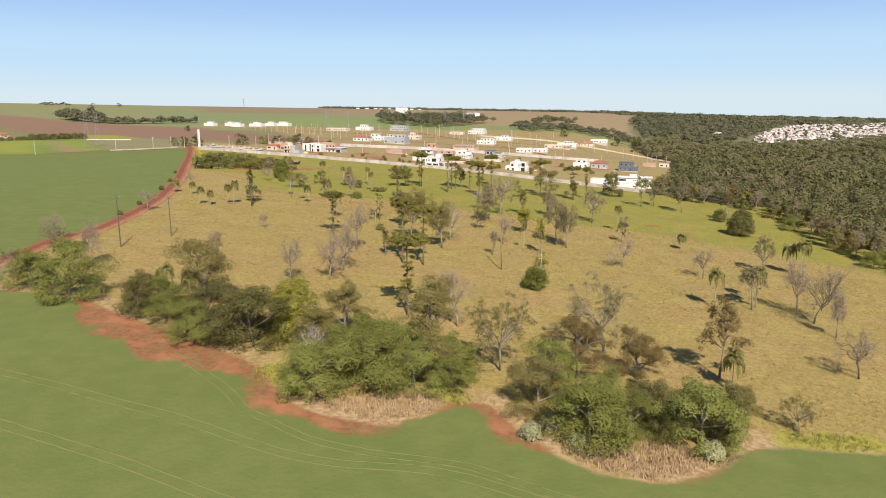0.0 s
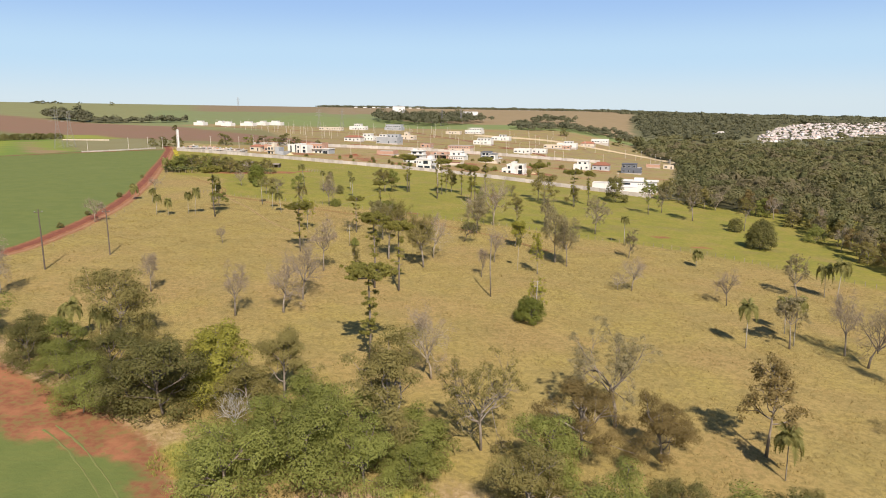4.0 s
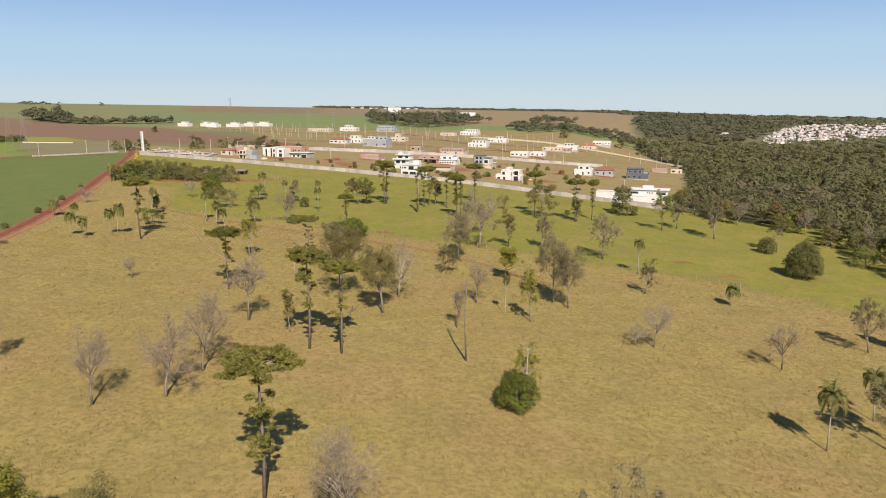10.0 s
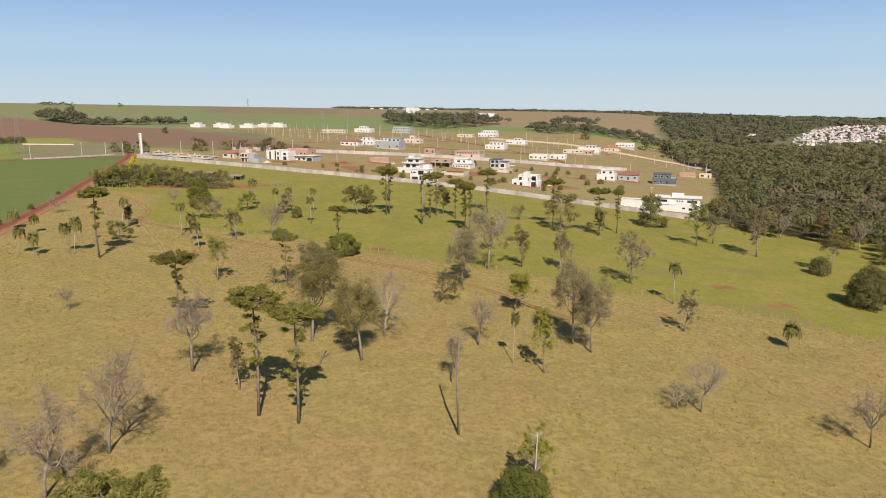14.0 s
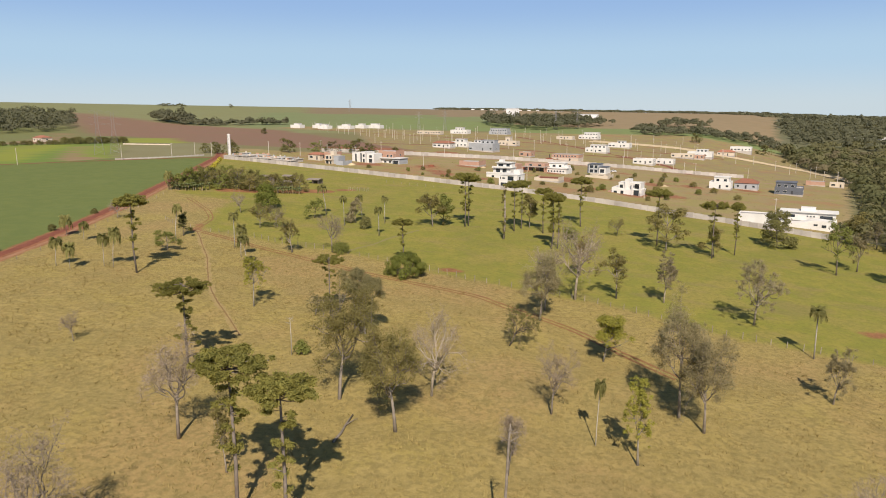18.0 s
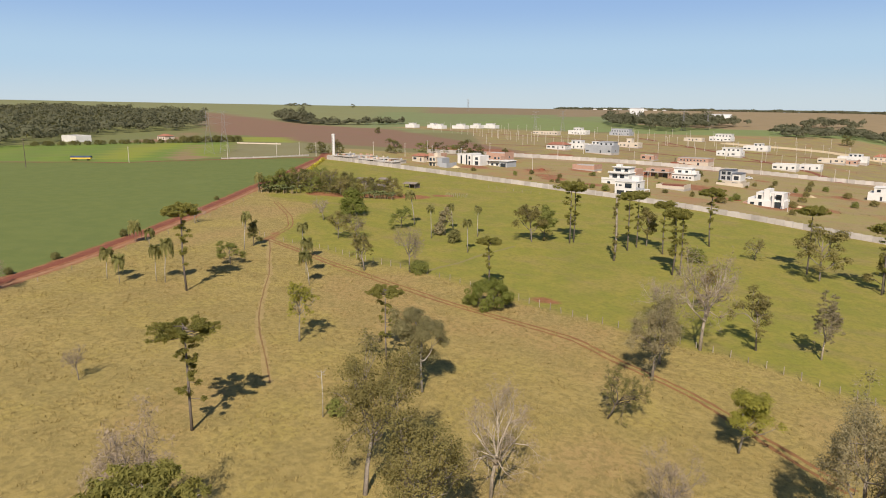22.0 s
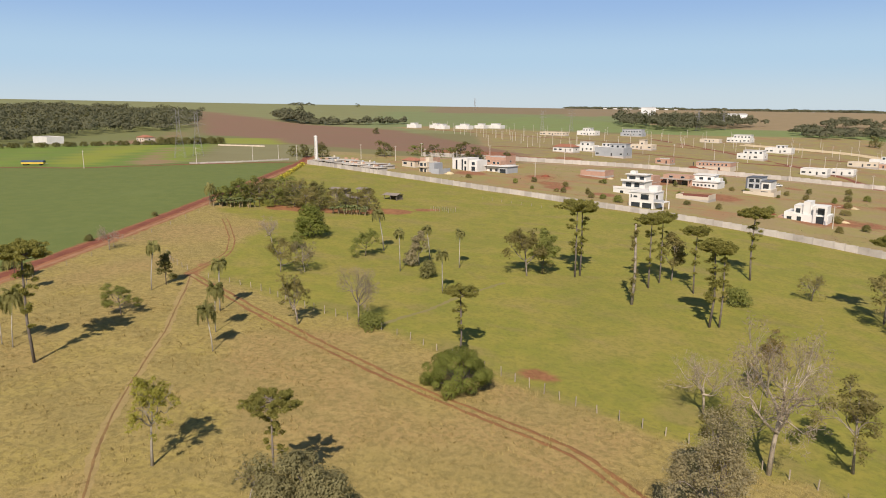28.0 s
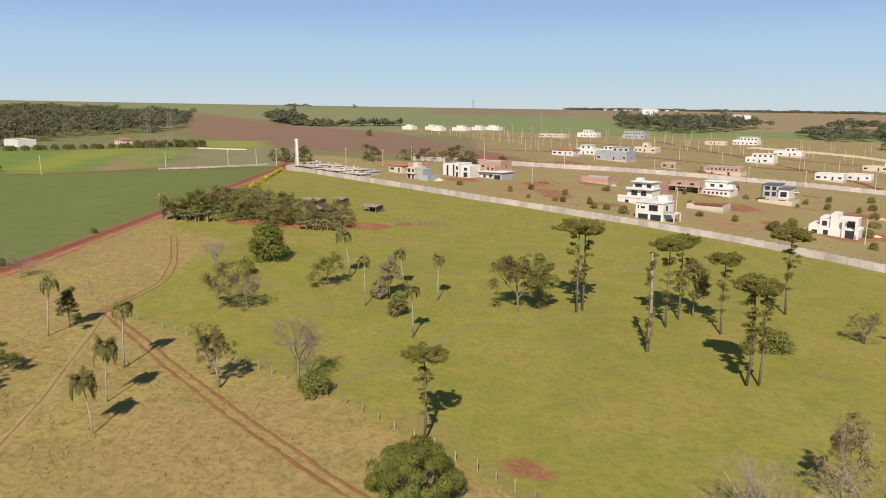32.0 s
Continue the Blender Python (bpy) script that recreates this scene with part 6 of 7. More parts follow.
villa(-82, 548, 0.0, "low white and grey house with an open garage", [("wall", -9, -1, -3.5, 5, 0, 3.4, WHITE), ("garage", -1, 4.5, -4.5, 5, 0, 3.7, GREY), ("roof_slab", -9.4, 5, -5.2, 5.3, 3.7, 3.95, WHITE), ("raw_storey", -8.5, -3, 0, 4.8, 3.95, 6.2, BRICK)],
      [(1.7, -4.5, 0.2, 3.6, 2.4, "s"), (-3, -3.5, 1.0, 1.6, 1.3, "s"), (-6.5, -3.5, 1.0, 1.6, 1.3, "s"), (-7, 0, 4.4, 1.4, 1.2, "s"), (-4.4, 0, 4.4, 1.4, 1.2, "s"), (-9, 1, 1.0, 1.4, 1.2, "w")])
house(-95, 585, 14, 10, 4.0, BRICK, "bare brick house under construction", roof="open", raw=True, seed=44)
house(-38, 570, 14, 10, 2.2, BRICK, "low bare brick walls of a new house", roof="open", windows=False, seed=45)
house(12, 516, 14, 9, 1.3, CREAM, "low pale foundation walls around a red earth floor", roof="open", windows=False, seed=46)
house(113, 566, 12, 11, 3.4, WHITE, "white two-storey house beside the avenue", (-0.6, 0.8, -0.7, 0.8, 3.0), seed=50)
house(131, 580, 13, 12, 3.4, GREY, "grey house with a red tile roof", roof="pitched", seed=51)
house(152, 568, 15, 13, 3.4, SLATE, "dark slate-coloured two-storey house", (-0.95, 0.5, -0.8, 0.9, 3.2), seed=52)
house(147, 824, 22, 12, 4.0, WHITE, "white house with curved roof block", (-0.3, 0.6, -0.5, 0.6, 2.4), seed=53)
house(128, 805, 20, 9, 2.8, CREAM, "low cream house with a flat roof", seed=54)
house(180, 870, 16, 11, 3.4, CREAM, "cream house with pitched roof", roof="pitched", seed=55)
house(215, 960, 22, 12, 3.8, WHITE, "white house near the wooded valley", seed=56)
house(195, 655, 12, 7, 2.6, BRICK, "low brick site hut", roof="open", windows=False, seed=57)
house(208, 652, 9, 6, 2.6, CREAM, "small cream site hut with a window", seed=58)
house(140, 806, 15, 10, 3.0, BRICK, "bare brick shell of a new house", roof="open", raw=True, seed=59)
wave = villa(119, 432, 0.0, "large white house with a wave-shaped hall roof and flat upper storey", [("wall", -10, 11, 0, 9, 0, 3.4, WHITE), ("upper_storey", -9.5, 10.5, 1, 9, 3.4, 6.4, WHITE), ("roof_slab", -10.4, 11.4, 0.2, 9.4, 6.4, 6.75, WHITE), ("balcony", -10.4, -2, -1.4, 0.99, 3.4, 3.65, WHITE), ("balcony_front", -10.4, -2, -1.4, -1.25, 3.65, 4.5, WHITE), ("stair_block", -2.5, 3, 3.5, 8, 6.75, 8.1, WHITE), ("garden_wall", -17, -10.2, -6.5, -6.3, 0, 2.2, WHITE)],
             [(-6.5, 1, 3.9, 4.2, 1.5, "s"), (7, 1, 3.9, 4.6, 1.5, "s"), (0.2, 1, 4.6, 0.6, 0.6, "s"), (1.4, 1, 4.6, 0.6, 0.6, "s"), (2.6, 1, 4.6, 0.6, 0.6, "s"), (-10, 4, 1.0, 2.0, 1.3, "w"), (-9.5, 5, 4.1, 2.2, 1.4, "w")])
g, crest = Geo(), [(-9.5 + k, 3.0 + 1.5 / (1 + math.exp(-(k - 9.5) * 0.9)) - 0.08 * max(0, k - 13)) for k in range(20)]
n = len(crest)
g.add([(x, y, z) for y in (-6.5, -0.02) for x, z in crest] + [(x, y, -0.8) for y in (-6.5, -0.02) for x, z in crest],
      [(k, k + 1, n + k + 1, n + k) for k in range(n - 1)] + [(2 * n + k, 2 * n + k + 1, k + 1, k) for k in range(n - 1)] + [(0, n, 3 * n, 2 * n), (n - 1, 3 * n - 1, 4 * n - 1, 2 * n - 1)])
part("hall", g, WHITE, wave)
window(wave, 3.5, -6.5, 2.2, 1.4, 0.7, "s")
window(wave, 6.5, -6.5, 1.6, 1.6, 1.1, "s")
house(99, 428, 14, 7, 3.2, WHITE, "white side building with a plain wall", windows=False, seed=61)
house(-451, 590, 26, 12, 4.5, WHITE, "white flat-roofed farm shed beside the wood", windows=False, seed=62)
house(-405, 640, 12, 9, 3.2, CREAM, "cream farmhouse with a red tile roof", roof="pitched", seed=63)
# low unfinished row by the tower
ROOFING = mat("weathered_slab", (0.54, 0.49, 0.42), (0.38, 0.34, 0.29), rough=0.9, size=1.5, fine=0.2, rand=0.2)


def terrace(x, y, wide, deep, high, wall, seed):
    """A small unfinished house: walls, an overhanging slab, dark sheets in place of openings, a water tank and a heap
    of blocks on the roof.
    """
    rng = random.Random(seed)
    ob = thing("terrace_house", x, y, ground_z(x, y) - 0.1, TURN + rng.uniform(-0.04, 0.04), "small unfinished house under a grey concrete slab", "house", "terrace houses by the tower")
    w2, d2 = wide / 2, deep / 2
    part("wall", box_geo((-w2, -d2, -0.5, w2, d2, high)), wall, ob)
    part("roof_slab", box_geo((-w2 - 0.4, -d2 - 1.1, high, w2 + 0.4, d2 + 0.3, high + 0.2)), ROOFING, ob)
    part("porch_post", box_geo((w2 - 0.1, -d2 - 0.95, -0.4, w2 + 0.12, -d2 - 0.75, high)), wall, ob)
    part("door", box_geo((-0.5 + w2 * 0.4, -d2 - 0.03, 0.0, 0.5 + w2 * 0.4, -d2 + 0.05, min(2.1, high - 0.15))), DARK, ob)
    for k in (-0.55, 0.0):
        window(ob, w2 * k, -d2, high * 0.38, 1.3, high * 0.42, "s")
    window(ob, -w2, 0, high * 0.38, 1.2, high * 0.42, "w")
    if rng.random() < 0.6:
        g = Geo()
        g.tube([(w2 * 0.3, 0.5, high + 0.2), (w2 * 0.3, 0.5, high + 1.0), (w2 * 0.3, 0.5, high + 1.15)], (0.5, 0.6, 0.2), 12)
        part("water_tank", g, CREAM if seed % 2 else GREY, ob)
    if rng.random() < 0.5:
        part("raw_wall", box_geo((-w2, d2 - 0.2, high + 0.2, 0.2, d2, high + 1.0)), BRICK, ob)


for k in range(21):
    t = (k % 11) / 10
    terrace(-181 + 46 * t + (k // 11) * 2.2, 527 - 19 * t + (k // 11) * 11 + (k % 3) * 1.2, 4.2, 6.0, 1.7 + 0.5 * (k * 5 % 4) / 3, (CONCRETE, CREAM, BRICK, GREY, CONCRETE)[k * 3 % 5], 70 + k)
house(-131, 541, 9, 7, 3.0, CREAM, "low house with an orange tile roof", roof="pitched", seed=90)
house(-121, 541, 8, 7, 4.6, BRICK, "raw brick upper floor over a pale garage", roof="open", raw=True, seed=91)


def panel_wall(name, line, high, label, step=3.0, material=CONCRETE):
    """A wall of precast panels between posts, stepping down the slope."""
    pts = smooth_line(line, step)
    ob = thing(name, 0, 0, 0, 0, label, "wall", kind="structure")
    post = box_geo((-0.17, -0.17, -0.6, 0.17, 0.17, high + 0.2)).mesh("post", material)
    shared = {}
    for (x0, y0), (x1, y1) in zip(pts, pts[1:]):
        ln, turn = math.hypot(x1 - x0, y1 - y0), math.atan2(y1 - y0, x1 - x0)
        z = (ground_z(x0, y0) + ground_z(x1, y1)) / 2
        key = round(ln * 5) / 5
        if key not in shared:
            shared[key] = box_geo((-key / 2 + 0.14, -0.06, -0.6, key / 2 - 0.14, 0.06, high)).mesh("panel", material)
        p = part("panel", shared[key], None, ob)
        p.location, p.rotation_euler = ((x0 + x1) / 2, (y0 + y1) / 2, z), (0, 0, turn)
        q = part("post", post, None, ob)
        q.location, q.rotation_euler = (x0, y0, z), (0, 0, turn)
    return ob


panel_wall("wall_estate", WALL_LINE, 2.1, "pale grey concrete panel wall around the estate")
panel_wall("wall_avenue", [(-150, 602), (-108, 612), (-65, 622), (-16, 640), (32, 651), (64, 659), (113, 662), (150, 668)], 2.5, "pale concrete wall along the estate's far avenue", 5.0)
panel_wall("wall_yard", [(-233.5, 489), (-214, 513), (-203, 534)], 0.9, "low pale wall beside the field", 4.0)
panel_wall("wall_garden", [(-311, 610), (-292, 611), (-274, 613)], 0.8, "long low cream garden wall", 4.0, CREAM)

# avenues of the estate
ASPHALT = mat("dusty_street", (0.31, 0.215, 0.13), (0.24, 0.155, 0.09), rough=0.95, size=6, fine=0.5, rand=0.0)
ribbon("street", [(-160, 541), (-125, 529), (-100, 524.6), (-74, 530), (-53, 533.5), (-35, 534.5), (2, 540), (26, 546), (49, 553), (75, 556), (110, 552), (140, 545)], (-1.6, 1.6), 0.8, PALE_EARTH, "kerb lines of an unpaved estate street", 0.1, 0.3, 11)
ribbon("street", [(-60, 497), (-35, 491), (-12.7, 487), (0, 485.5), (23.7, 487), (37, 489), (50.3, 490), (80, 484)], (0,), 0.9, PALE_EARTH, "worn dirt line behind the perimeter wall", 0.1, 0.4, 18)
ribbon("street", [(-140, 592), (-108, 605), (-65, 615), (-16, 633), (32, 644), (64, 652), (113, 655), (150, 640), (190, 640)], (0,), 7, ASPHALT, "dusty estate avenue", 0.1, 0.2, 12)
ribbon("street", [(110, 655), (100, 720), (60, 800), (10, 900), (-40, 1000)], (0,), 6, EARTH, "unpaved red earth street", 0.12, 0.3, 13)
ribbon("street", [(222, 640), (240, 690), (249, 750), (241, 810), (216, 838), (190, 858), (167, 876), (140, 905), (106, 930), (50, 960)], (-5.0, 5.0), 6.0, mat("dusty_gravel", (0.5, 0.4, 0.25), (0.4, 0.31, 0.19), rough=0.95, size=6, fine=1.0, rand=0.0), "wide pale unpaved avenue", 1.0, 0.4, 14)
ribbon("street", [(-330, 1060), (-200, 980), (-100, 930), (60, 860), (170, 830)], (0,), 6, EARTH, "unpaved red earth street", 0.15, 0.3, 15)
ribbon("street", [(-150, 735), (-60, 770), (20, 760), (100, 770)], (0,), 6, EARTH, "unpaved red earth street", 0.15, 0.3, 16)
ribbon("dirt_lane", [(-190, 529), (-212, 508), (-233, 489), (-266, 455), (-300, 441), (-400, 402), (-560, 340)], (0,), 3.2, EARTH, "red earth lane along the field's end", 0.1, 0.4, 17)

# water tower
tx, ty = -188, 538
tower = thing("water_tower", tx, ty, ground_z(tx, ty), 0, "tall white cylindrical water tower", "tower")
g = Geo()
g.tube([(0, 0, -0.5), (0, 0, 13.2)], (0.95, 0.95), 20)
part("shaft", g, WHITE, tower, smooth=False)
g = Geo()
g.tube([(0, 0, 13.2), (0, 0, 13.5), (0, 0, 13.9)], (1.05, 1.05, 0.3), 20)
part("cap", g, WHITE, tower)
g = Geo()
for s in (-0.2, 0.2):
    g.box(s - 0.02, -1.14, 0.3, s + 0.02, -1.08, 13.2)
for k in range(32):
    g.box(-0.2, -1.13, 0.5 + k * 0.4, 0.2, -1.09, 0.54 + k * 0.4)
part("ladder", g, DARK, tower)

# ---- farm sheds ----
def shed(x, y, wide, deep, high, turn, label):
    z = ground_z(x, y)
    ob = thing("farm_shed", x, y, z - 0.05, turn, label, "shed", "sheds of the farmyard")
    w2, d2 = wide / 2, deep / 2
    for a in (-w2, 0, w2):
        for b in (-d2, d2):
            part("post", box_geo((a - 0.09, b - 0.09, -0.3, a + 0.09, b + 0.09, high)), WOOD, ob)
    part("back_wall", box_geo((-w2 + 0.1, d2 - 0.25, 0, w2 - 0.1, d2 - 0.1, high)), WOOD, ob)
    part("side_wall", box_geo((w2 - 0.25, -d2 + 0.1, 0, w2 - 0.1, d2 - 0.3, high)), WOOD, ob)
    g = Geo()
    o, rise, t = 0.6, 0.6, 0.08
    for s in (-1, 1):
        g.add([(-w2 - o, s * (d2 + o), high), (w2 + o, s * (d2 + o), high), (w2 + o, 0, high + rise), (-w2 - o, 0, high + rise),
               (-w2 - o, s * (d2 + o), high + t), (w2 + o, s * (d2 + o), high + t), (w2 + o, 0, high + rise + t), (-w2 - o, 0, high + rise + t)],
              [(0, 1, 2, 3), (7, 6, 5, 4), (0, 4, 5, 1), (1, 5, 6, 2), (0, 3, 7, 4)])
    part("roof", g, mat("old_roof_sheet", (0.24, 0.205, 0.17), (0.16, 0.13, 0.105), rough=0.85, size=1.5, fine=0.2), ob, "weathered brown sheet roof")


shed(-115.5, 433.5, 7, 4, 1.8, -0.25, "long open wooden shed with a grey sheet roof")
shed(-108.5, 439.5, 3.8, 3.4, 1.7, -0.2, "small open wooden shed with a sheet roof")
shed(-92.5, 432, 5.4, 3.8, 1.8, -0.2, "open cattle shed with a grey sheet roof")
shed(-103, 422, 11, 3.5, 1.3, -0.35, "low sheet-roofed pig shed beside the trees")


def fence_run(label, line, wires, height=1.3, gap=1, size=0.055):
    """Posts along a line with wires strung between them."""
    ob = thing("wire_fence", 0, 0, 0, 0, label, "fence")
    rng = random.Random(len(line))
    shared = [box_geo((-size, -size, -0.4, size, size, height * k)).mesh("post", POST) for k in (0.9, 1.0, 1.12)]
    tops = []
    for x, y in line[::gap]:
        p = part("post", shared[rng.randrange(3)], None, ob)
        p.location, p.rotation_euler = (x, y, ground_z(x, y)), (rng.uniform(-0.06, 0.06), rng.uniform(-0.06, 0.06), rng.uniform(0, 1.5))
        tops.append((x, y, ground_z(x, y)))
    for w in wires:
        g = Geo()
        g.tube([(x, y, z + height * w) for x, y, z in tops], [0.006] * len(tops), 3)
        part("wire", g, DARK, ob)


POST = mat("bleached_post", (0.36, 0.305, 0.235), (0.23, 0.185, 0.14), rough=0.9, size=0.5, fine=0.06, rand=0.2)
fence_run("leaning grey wooden posts with three wires", FENCE, (0.35, 0.62, 0.9))
fence_run("wooden posts and wires beside the farm road", smooth_line([(-102, 215), (-104.5, 250), (-109, 280), (-115.5, 310), (-124.5, 345), (-133.5, 375), (-141.5, 400), (-157, 450)], 9), (0.5, 0.9), 1.1, 1, 0.04)
fence_run("short corral fence of wooden posts", smooth_line([(-104, 328), (-97, 322), (-90, 318.5)], 2.2), (0.5, 0.9))
fence_run("small pen of wooden posts", [(-72 + 1.6 * (i % 6), 418 + 2.4 * (i // 6)) for i in range(12)], (0.5, 0.9))
fence_run("line of white posts in the meadow", smooth_line([(-64, 452), (-52, 449), (-40, 447)], 3.5), (0.9,), 1.2)

# ---- poles and pylons ----
POLE = mat("pole_concrete", (0.55, 0.5, 0.43), (0.44, 0.39, 0.33), rough=0.9, size=2, fine=0.2, rand=0.1)
g = Geo()
g.tube([(0, 0, -0.5), (0, 0, 9.0)], (0.17, 0.1), 8)
pole_mesh = g.mesh("shaft", POLE)
bar_mesh = box_geo((-0.9, -0.06, 8.4, 0.9, 0.06, 8.52)).mesh("crossarm", POLE)
g = Geo()
g.tube([(0, 0, 8.0), (0, -0.8, 8.5), (0, -1.7, 8.6)], (0.04, 0.04, 0.035), 5)
g.box(-0.12, -2.2, 8.54, 0.12, -1.65, 8.66)
lamp_mesh = g.mesh("lamp_arm", CONCRETE)


def pole(x, y, high=9.0, turn=0.0, lamp=False):
    ob = thing("utility_pole", x, y, ground_z(x, y), turn, "pale concrete utility pole with a crossarm" if not lamp else "pale concrete street pole with a lamp arm", "pole", "utility poles", scale=(1, 1, high / 9))
    part("shaft", pole_mesh, None, ob)
    part("crossarm", bar_mesh, None, ob)
    if lamp:
        part("lamp_arm", lamp_mesh, None, ob)


for x, y in ((-265, 452), (-215, 517), (-230, 490), (-172, 561), (-151, 563), (-206, 528), (-330, 405), (-198, 534), (-130, 556), (-110, 552)):
    pole(x, y, 8.6, TURN)
for line, gap in (([(-150, 598), (-108, 609), (-65, 619), (-16, 637), (32, 648), (64, 656), (113, 659), (150, 650)], 34), ([(-330, 1064), (-200, 984), (-100, 934), (60, 864), (170, 834)], 24),
                  ([(106, 655), (96, 720), (56, 800), (6, 900), (-44, 1000)], 26), ([(210, 655), (208, 710), (196, 762), (175, 800), (150, 830), (96, 900)], 24), ([(226, 700), (215, 768), (194, 814), (170, 846), (116, 912), (90, 932)], 26),
                  ([(-150, 740), (-60, 775), (20, 765), (100, 775)], 26), ([(-300, 1010), (-180, 880), (-90, 800)], 26), ([(-340, 1100), (-240, 1090), (-120, 1070), (40, 1040)], 22),
                  ([(-250, 960), (-130, 850), (-30, 870), (60, 930)], 26), ([(-220, 1050), (-90, 1000), (60, 990), (150, 960)], 24), ([(-110, 545), (-60, 524), (0, 501), (60, 476), (110, 449)], 40), ([(-190, 900), (-110, 760), (-60, 690)], 28)):
    pts = smooth_line(line, gap)
    for i, (x, y) in enumerate(pts):
        pole(x + math.sin(i * 3.3) * 2, y + math.cos(i * 2.1) * 2, 8.4 + (i % 3) * 0.5, i * 0.7, True)

OLD_POLE = mat("tarred_pole", (0.12, 0.095, 0.075), (0.08, 0.062, 0.05), rough=0.9, size=1.5, fine=0.1, bump=0.3, rand=0.1)
for x, y, high in ((-91.2, 191.6, 14.6), (-83.3, 208.2, 12.2), (-291.9, 412.3, 14.5)):
    ob = thing("wooden_pole", x, y, ground_z(x, y), 0.5, "tall dark wooden power pole standing in grass", "pole", "wooden poles")
    g = Geo()
    g.tube([(0, 0, -0.6), (0.03, 0, high * 0.5), (0, 0.02, high)], (0.19, 0.16, 0.12), 9)
    part("shaft", g, OLD_POLE, ob)
    part("crossarm", box_geo((-0.95, -0.06, high - 0.75, 0.95, 0.06, high - 0.6)), OLD_POLE, ob)
    for k in (-0.8, 0.0, 0.8):
        g = Geo()
        g.tube([(k, 0, high - 0.6), (k, 0, high - 0.5), (k, 0, high - 0.38)], (0.05, 0.07, 0.03), 7)
        part("insulator", g, GREY, ob)

STEEL = mat("galvanised_steel", (0.3, 0.285, 0.27), (0.24, 0.225, 0.21), rough=0.6, metal=0.2, size=3, fine=0.4)


def pylon(x, y, high, turn, far=False):
    """Lattice pylon: four legs, cross braces and three pairs of arms."""
    ob = thing("power_pylon", x, y, ground_z(x, y), turn, "grey steel lattice power pylon", "pylon", "power pylons")
    th = 0.11 if far else 0.045

    def wide(z):
        return 3.0 - 2.2 * min(1, z / (high * 0.62)) if z < high * 0.62 else 0.8

    zs = [high * k / 9 for k in range(10)]
    for sx in (-1, 1):
        for sy in (-1, 1):
            g = Geo()
            g.tube([(sx * wide(z), sy * wide(z), z - 0.3) for z in zs], [th] * 10, 4)
            part("leg", g, STEEL, ob)
    g = Geo()
    for z0, z1 in zip(zs, zs[1:]):
        a, b = wide(z0), wide(z1)
        for s in (-1, 1):
            g.tube([(-a, s * a, z0), (b, s * b, z1)], [th * 0.6] * 2, 3)
            g.tube([(a, s * a, z0), (-b, s * b, z1)], [th * 0.6] * 2, 3)
            g.tube([(s * a, -a, z0), (s * b, b, z1)], [th * 0.6] * 2, 3)
            g.tube([(s * a, a, z0), (s * b, -b, z1)], [th * 0.6] * 2, 3)
    part("bracing", g, STEEL, ob)
    for k, z in enumerate((0.68, 0.82, 0.96)):
        g = Geo()
        for s in (-1, 1):
            g.tube([(s * 0.8, 0, high * z), (s * (5.2 - k * 0.6), 0, high * z + 0.5)], [th, th * 0.6], 4)
            g.tube([(s * 0.8, 0, high * z + 1.5), (s * (5.2 - k * 0.6), 0, high * z + 0.5)], [th, th * 0.6], 4)
        part("crossarm", g, STEEL, ob)


pylon(-263, 516, 27, 0.6)
pylon(-262, 530, 26, 0.6)
for x, y in ((4, 1213), (37, 1263), (-177, 1062), (-152, 1123)):
    pylon(x, y, 27, 0.2, True)
pylon(-534, 1888, 30, 0.0, True)

shrub(-116, 262, 1.5, 2.2, "dark")

# yellow hedge where the wall begins
g, rng = Geo(), np.random.default_rng(3)
t = rng.uniform(0, 1, 1500)
hx, hy = -157 - 26 * t + rng.normal(size=1500) * 0.5, 455 + 62 * t + rng.normal(size=1500) * 0.5
g.leaves(np.stack([hx, hy, terrain(hx, hy) + rng.uniform(0.05, 1.4, 1500)], 1), 0.35, rng)
tagged(new("hedge", g.mesh("hedge", mat("yellow_hedge_leaf", (0.4, 0.33, 0.03), (0.28, 0.24, 0.03), rough=0.6, size=2, island=0.3))), "clipped yellow-leaved hedge along the lane", "hedge", kind="stuff")


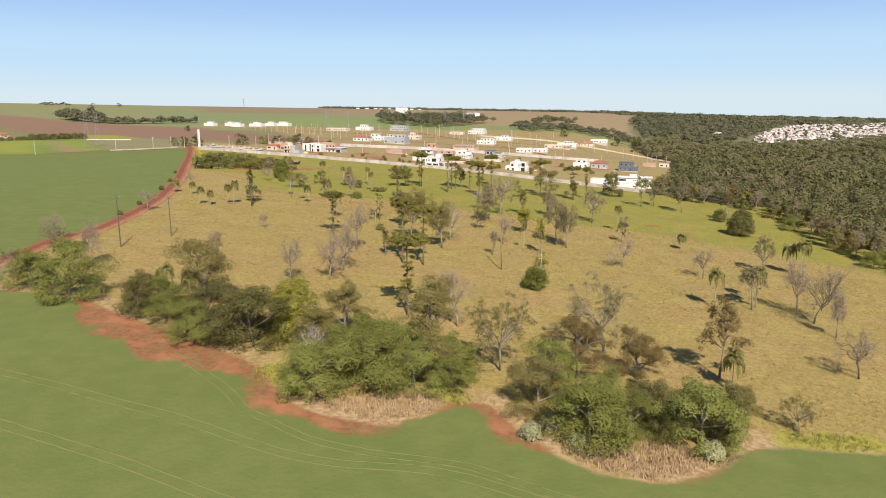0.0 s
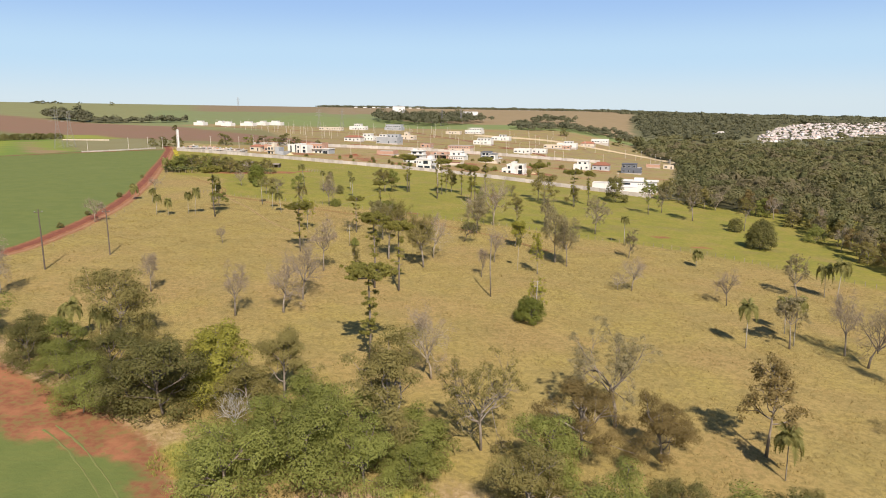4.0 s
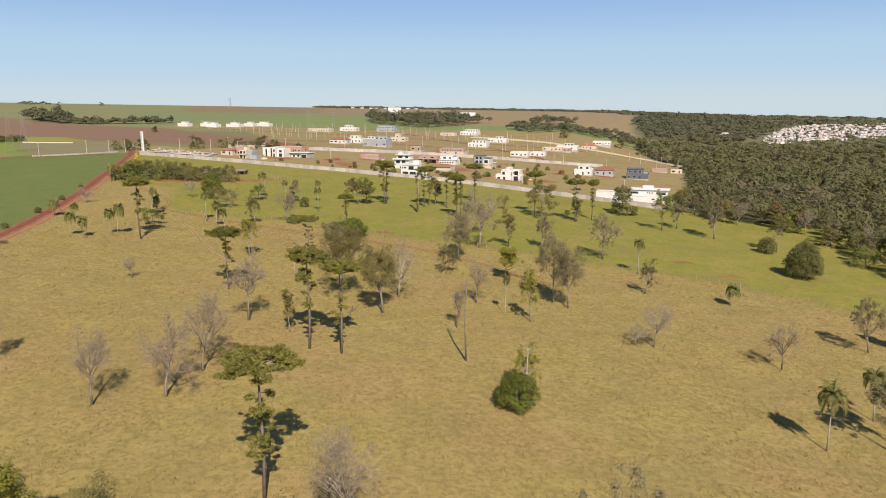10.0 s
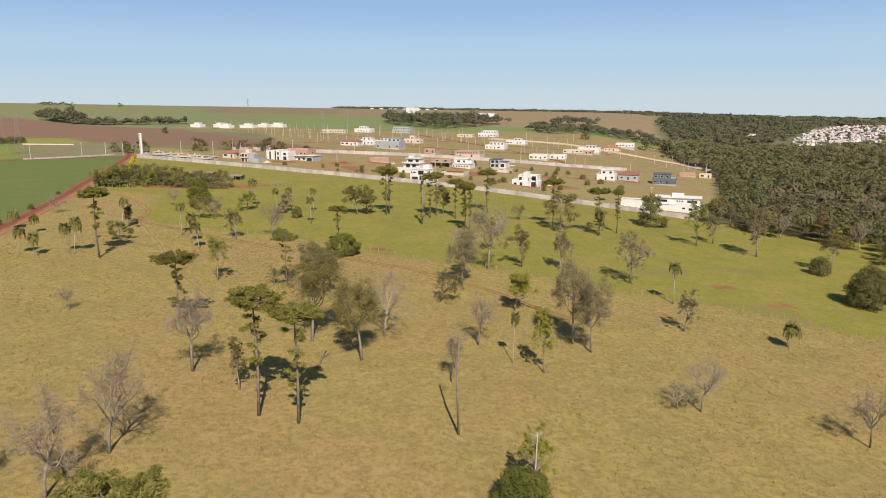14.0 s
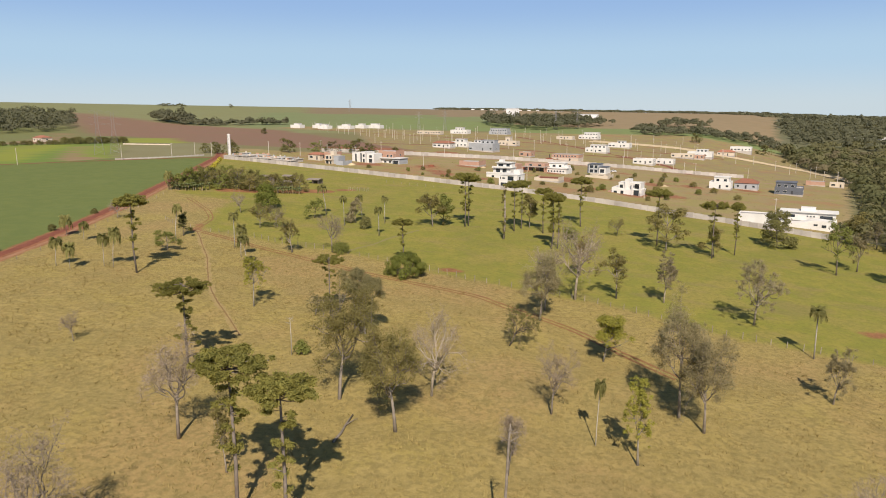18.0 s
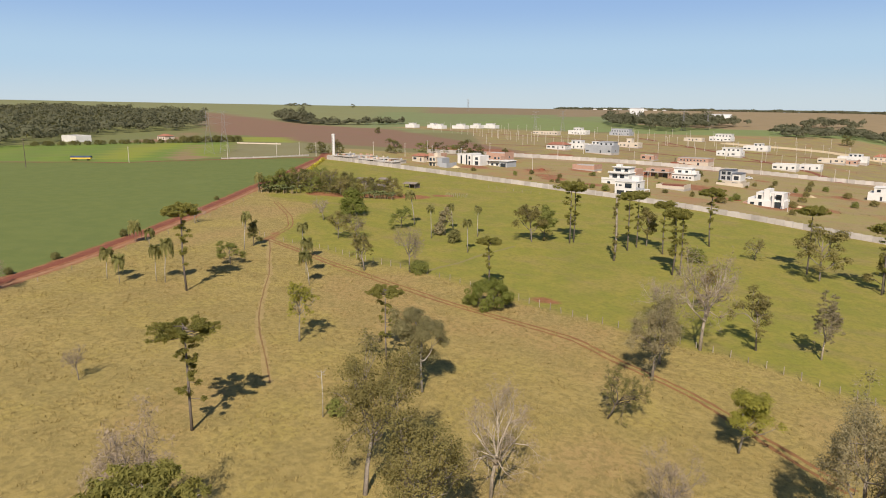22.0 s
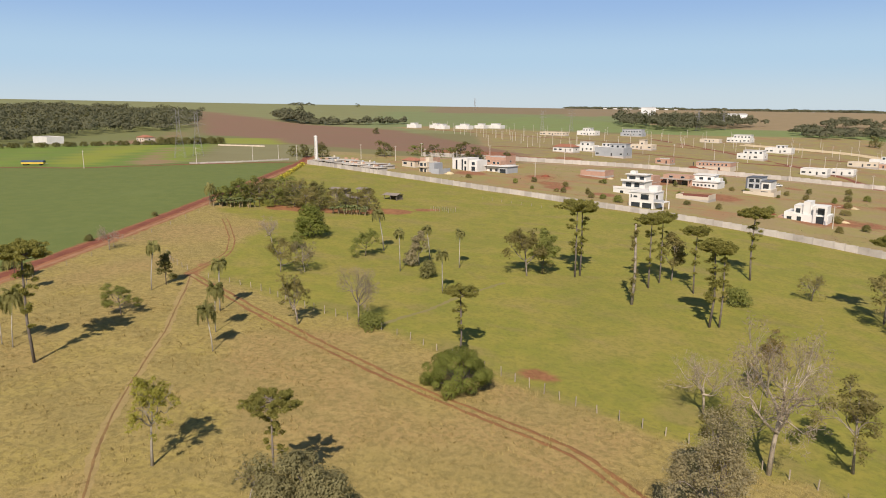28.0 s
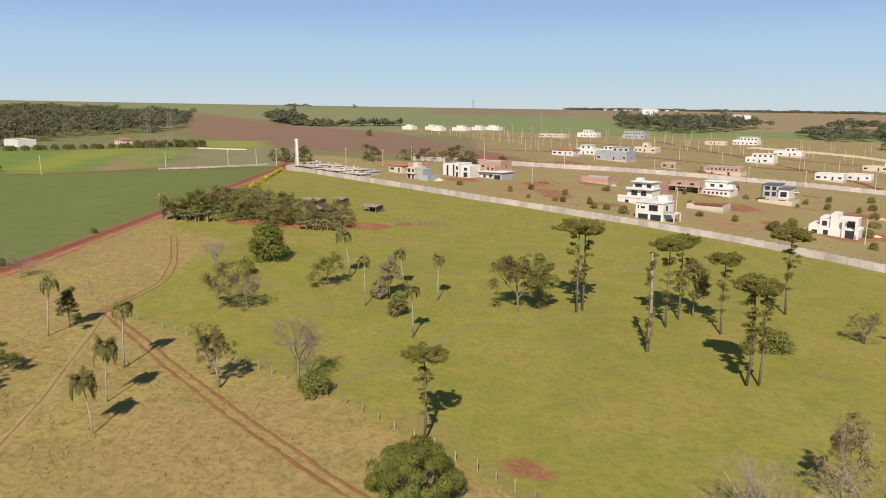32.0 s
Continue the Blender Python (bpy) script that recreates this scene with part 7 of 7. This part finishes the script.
# ---- car and heaps on the estate ----
def car(x, y, turn):
    paint, rubber = mat("car_paint", (0.7, 0.69, 0.67), (0.62, 0.61, 0.59), rough=0.3, spec=0.5), mat("tyre_rubber", (0.02, 0.02, 0.02), rough=0.9)
    ob = thing("car", x, y, ground_z(x, y) + 0.08, turn, "small white car parked on the estate street", "car")
    prof = [(-2.0, 0.35), (-2.05, 0.75), (-1.9, 0.92), (-0.9, 1.0), (0.95, 1.0), (1.95, 0.85), (2.05, 0.6), (2.0, 0.35)]
    g = Geo()
    n = len(prof)
    g.add([(px_, s, pz_) for s in (-0.82, 0.82) for px_, pz_ in prof], [tuple(range(n)), tuple(range(2 * n - 1, n - 1, -1))] + [(i, i + n, (i + 1) % n + n, (i + 1) % n) for i in range(n)])
    part("body", g, paint, ob)
    cab = [(-1.55, 0.98), (-1.1, 1.42), (0.25, 1.46), (0.95, 0.99)]
    g = Geo()
    g.add([(px_, s * (0.76 if pz_ < 1.2 else 0.6), pz_) for s in (-1, 1) for px_, pz_ in cab], [(0, 1, 2, 3), (7, 6, 5, 4), (0, 4, 5, 1), (2, 6, 7, 3)])
    part("window", g, GLASS, ob)
    g = Geo()
    g.add([(px_, s * 0.61, pz_) for s in (-1, 1) for px_, pz_ in ((-1.12, 1.42), (0.27, 1.46), (0.27, 1.5), (-1.12, 1.47))], [(0, 1, 2, 3), (7, 6, 5, 4), (3, 2, 6, 7), (0, 3, 7, 4), (1, 5, 6, 2)])
    part("roof", g, paint, ob)
    for wx in (-1.25, 1.3):
        for wy in (-0.8, 0.8):
            g = Geo()
            g.tube([(wx, wy - 0.1, 0.3), (wx, wy + 0.1, 0.3)], (0.31, 0.31), 14)
            wheel = part("wheel", g, rubber, ob)
            g = Geo()
            g.tube([(wx, wy - 0.11, 0.3), (wx, wy + 0.11, 0.3)], (0.18, 0.18), 10)
            part("rim", g, STEEL, wheel)
    for s in (-0.55, 0.55):
        part("headlight", box_geo((2.0, s - 0.16, 0.62, 2.07, s + 0.16, 0.76)), mat("lamp_lens", (0.7, 0.7, 0.68), rough=0.2), ob)



car(53, 614, TURN)


def heap(x, y, wide, high, material, label, seed):
    """A low uneven heap of loose material."""
    rng, g = np.random.default_rng(seed), Geo()
    rings, sides = 6, 16
    bumps = rng.uniform(0.75, 1.2, (rings, sides))
    verts = [(math.cos(6.283 * j / sides) * wide / 2 * (1 - i / rings) * bumps[i, j], math.sin(6.283 * j / sides) * wide / 2 * (1 - i / rings) * bumps[i, j], high * math.sin(1.57 * i / rings) * (0.85 + 0.15 * bumps[i, j]) - 0.05) for i in range(rings) for j in range(sides)] + [(0, 0, high)]
    faces = [(i * sides + j, i * sides + (j + 1) % sides, (i + 1) * sides + (j + 1) % sides, (i + 1) * sides + j) for i in range(rings - 1) for j in range(sides)]
    faces += [((rings - 1) * sides + j, (rings - 1) * sides + (j + 1) % sides, rings * sides) for j in range(sides)]
    g.add(verts, faces)
    ob = new("heap", g.mesh("heap", material, True))
    ob.location = (x, y, ground_z(x, y))
    tagged(ob, label, "heap", "heaps on the building plots")


SAND = mat("building_sand", (0.5, 0.4, 0.24), (0.4, 0.31, 0.18), rough=0.95, size=0.8, fine=0.15, bump=0.4)
for k, (x, y, wide, high, stuff_, text) in enumerate(((-7, 577, 7, 1.6, EARTH, "heap of dug red earth"), (77, 547, 6, 1.0, SAND, "low heap of pale yellow sand"), (-103, 521, 5, 1.2, SAND, "heap of pale building sand"), (40, 498, 4.5, 0.9, EARTH, "small heap of red earth"),
                                                     (66, 497, 4, 0.8, SAND, "low heap of pale yellow sand"), (-60, 545, 5, 1.0, EARTH, "heap of dug red earth"), (-90, 575, 6, 1.3, EARTH, "heap of dug red earth"), (-30, 562, 4, 0.8, SAND, "heap of pale building sand"), (8, 682, 7, 1.2, EARTH, "heap of dug red earth"))):
    heap(x, y, wide, high, stuff_, text, 200 + k)

# fallen trunk in the pasture
g = Geo()
g.tube([(0, 0, 0.16), (0.25, 2.4, 0.2), (0.1, 4.8, 0.24), (0.3, 7.4, 0.55)], (0.19, 0.17, 0.13, 0.06), 8)
log = thing("fallen_log", -7.1, 206.4, ground_z(-7.1, 206.4), 0, "brown fallen tree trunk lying in dry grass", "log")
part("trunk", g, bark("brown"), log, smooth=True)
g = Geo()
g.tube([(0.12, 4.6, 0.24), (0.8, 5.5, 0.5), (1.2, 6.6, 0.42)], (0.09, 0.06, 0.03), 6)
part("branch", g, bark("brown"), log)

# long farm trailer at the end of the field
YELLOW, BLUE = mat("yellow_paint", (0.55, 0.38, 0.05), (0.45, 0.3, 0.05), rough=0.5, size=1.5), mat("blue_sheet", (0.06, 0.09, 0.16), (0.045, 0.07, 0.12), rough=0.6, size=1.5)
trailer = thing("farm_trailer", -299.2, 452.8, ground_z(-299.2, 452.8), math.atan2(4.3, 10.5), "long yellow trailer under a dark blue cover", "trailer")
part("bed", box_geo((-5.5, -1.1, 0.75, 5.5, 1.1, 1.6)), YELLOW, trailer)
g = Geo()
g.add([(x, y, z) for x in (-5.55, 5.55) for y, z in ((-1.15, 1.6), (-1.15, 2.1), (-0.6, 2.45), (0.6, 2.45), (1.15, 2.1), (1.15, 1.6))], [(0, 1, 2, 3, 4, 5), (11, 10, 9, 8, 7, 6)] + [(k, k + 6, (k + 1) % 6 + 6, (k + 1) % 6) for k in range(6)])
part("cover", g, BLUE, trailer, "dark blue sheet cover")
part("drawbar", box_geo((5.5, -0.08, 0.7, 7.2, 0.08, 0.85)), STEEL, trailer)
for wx in (-4.2, -3.1, 3.8):
    for wy in (-0.95, 0.95):
        g = Geo()
        g.tube([(wx, wy - 0.14, 0.42), (wx, wy + 0.14, 0.42)], (0.46, 0.46), 14)
        part("wheel", g, mat("tyre_rubber", (0.02, 0.02, 0.02), rough=0.9), trailer)
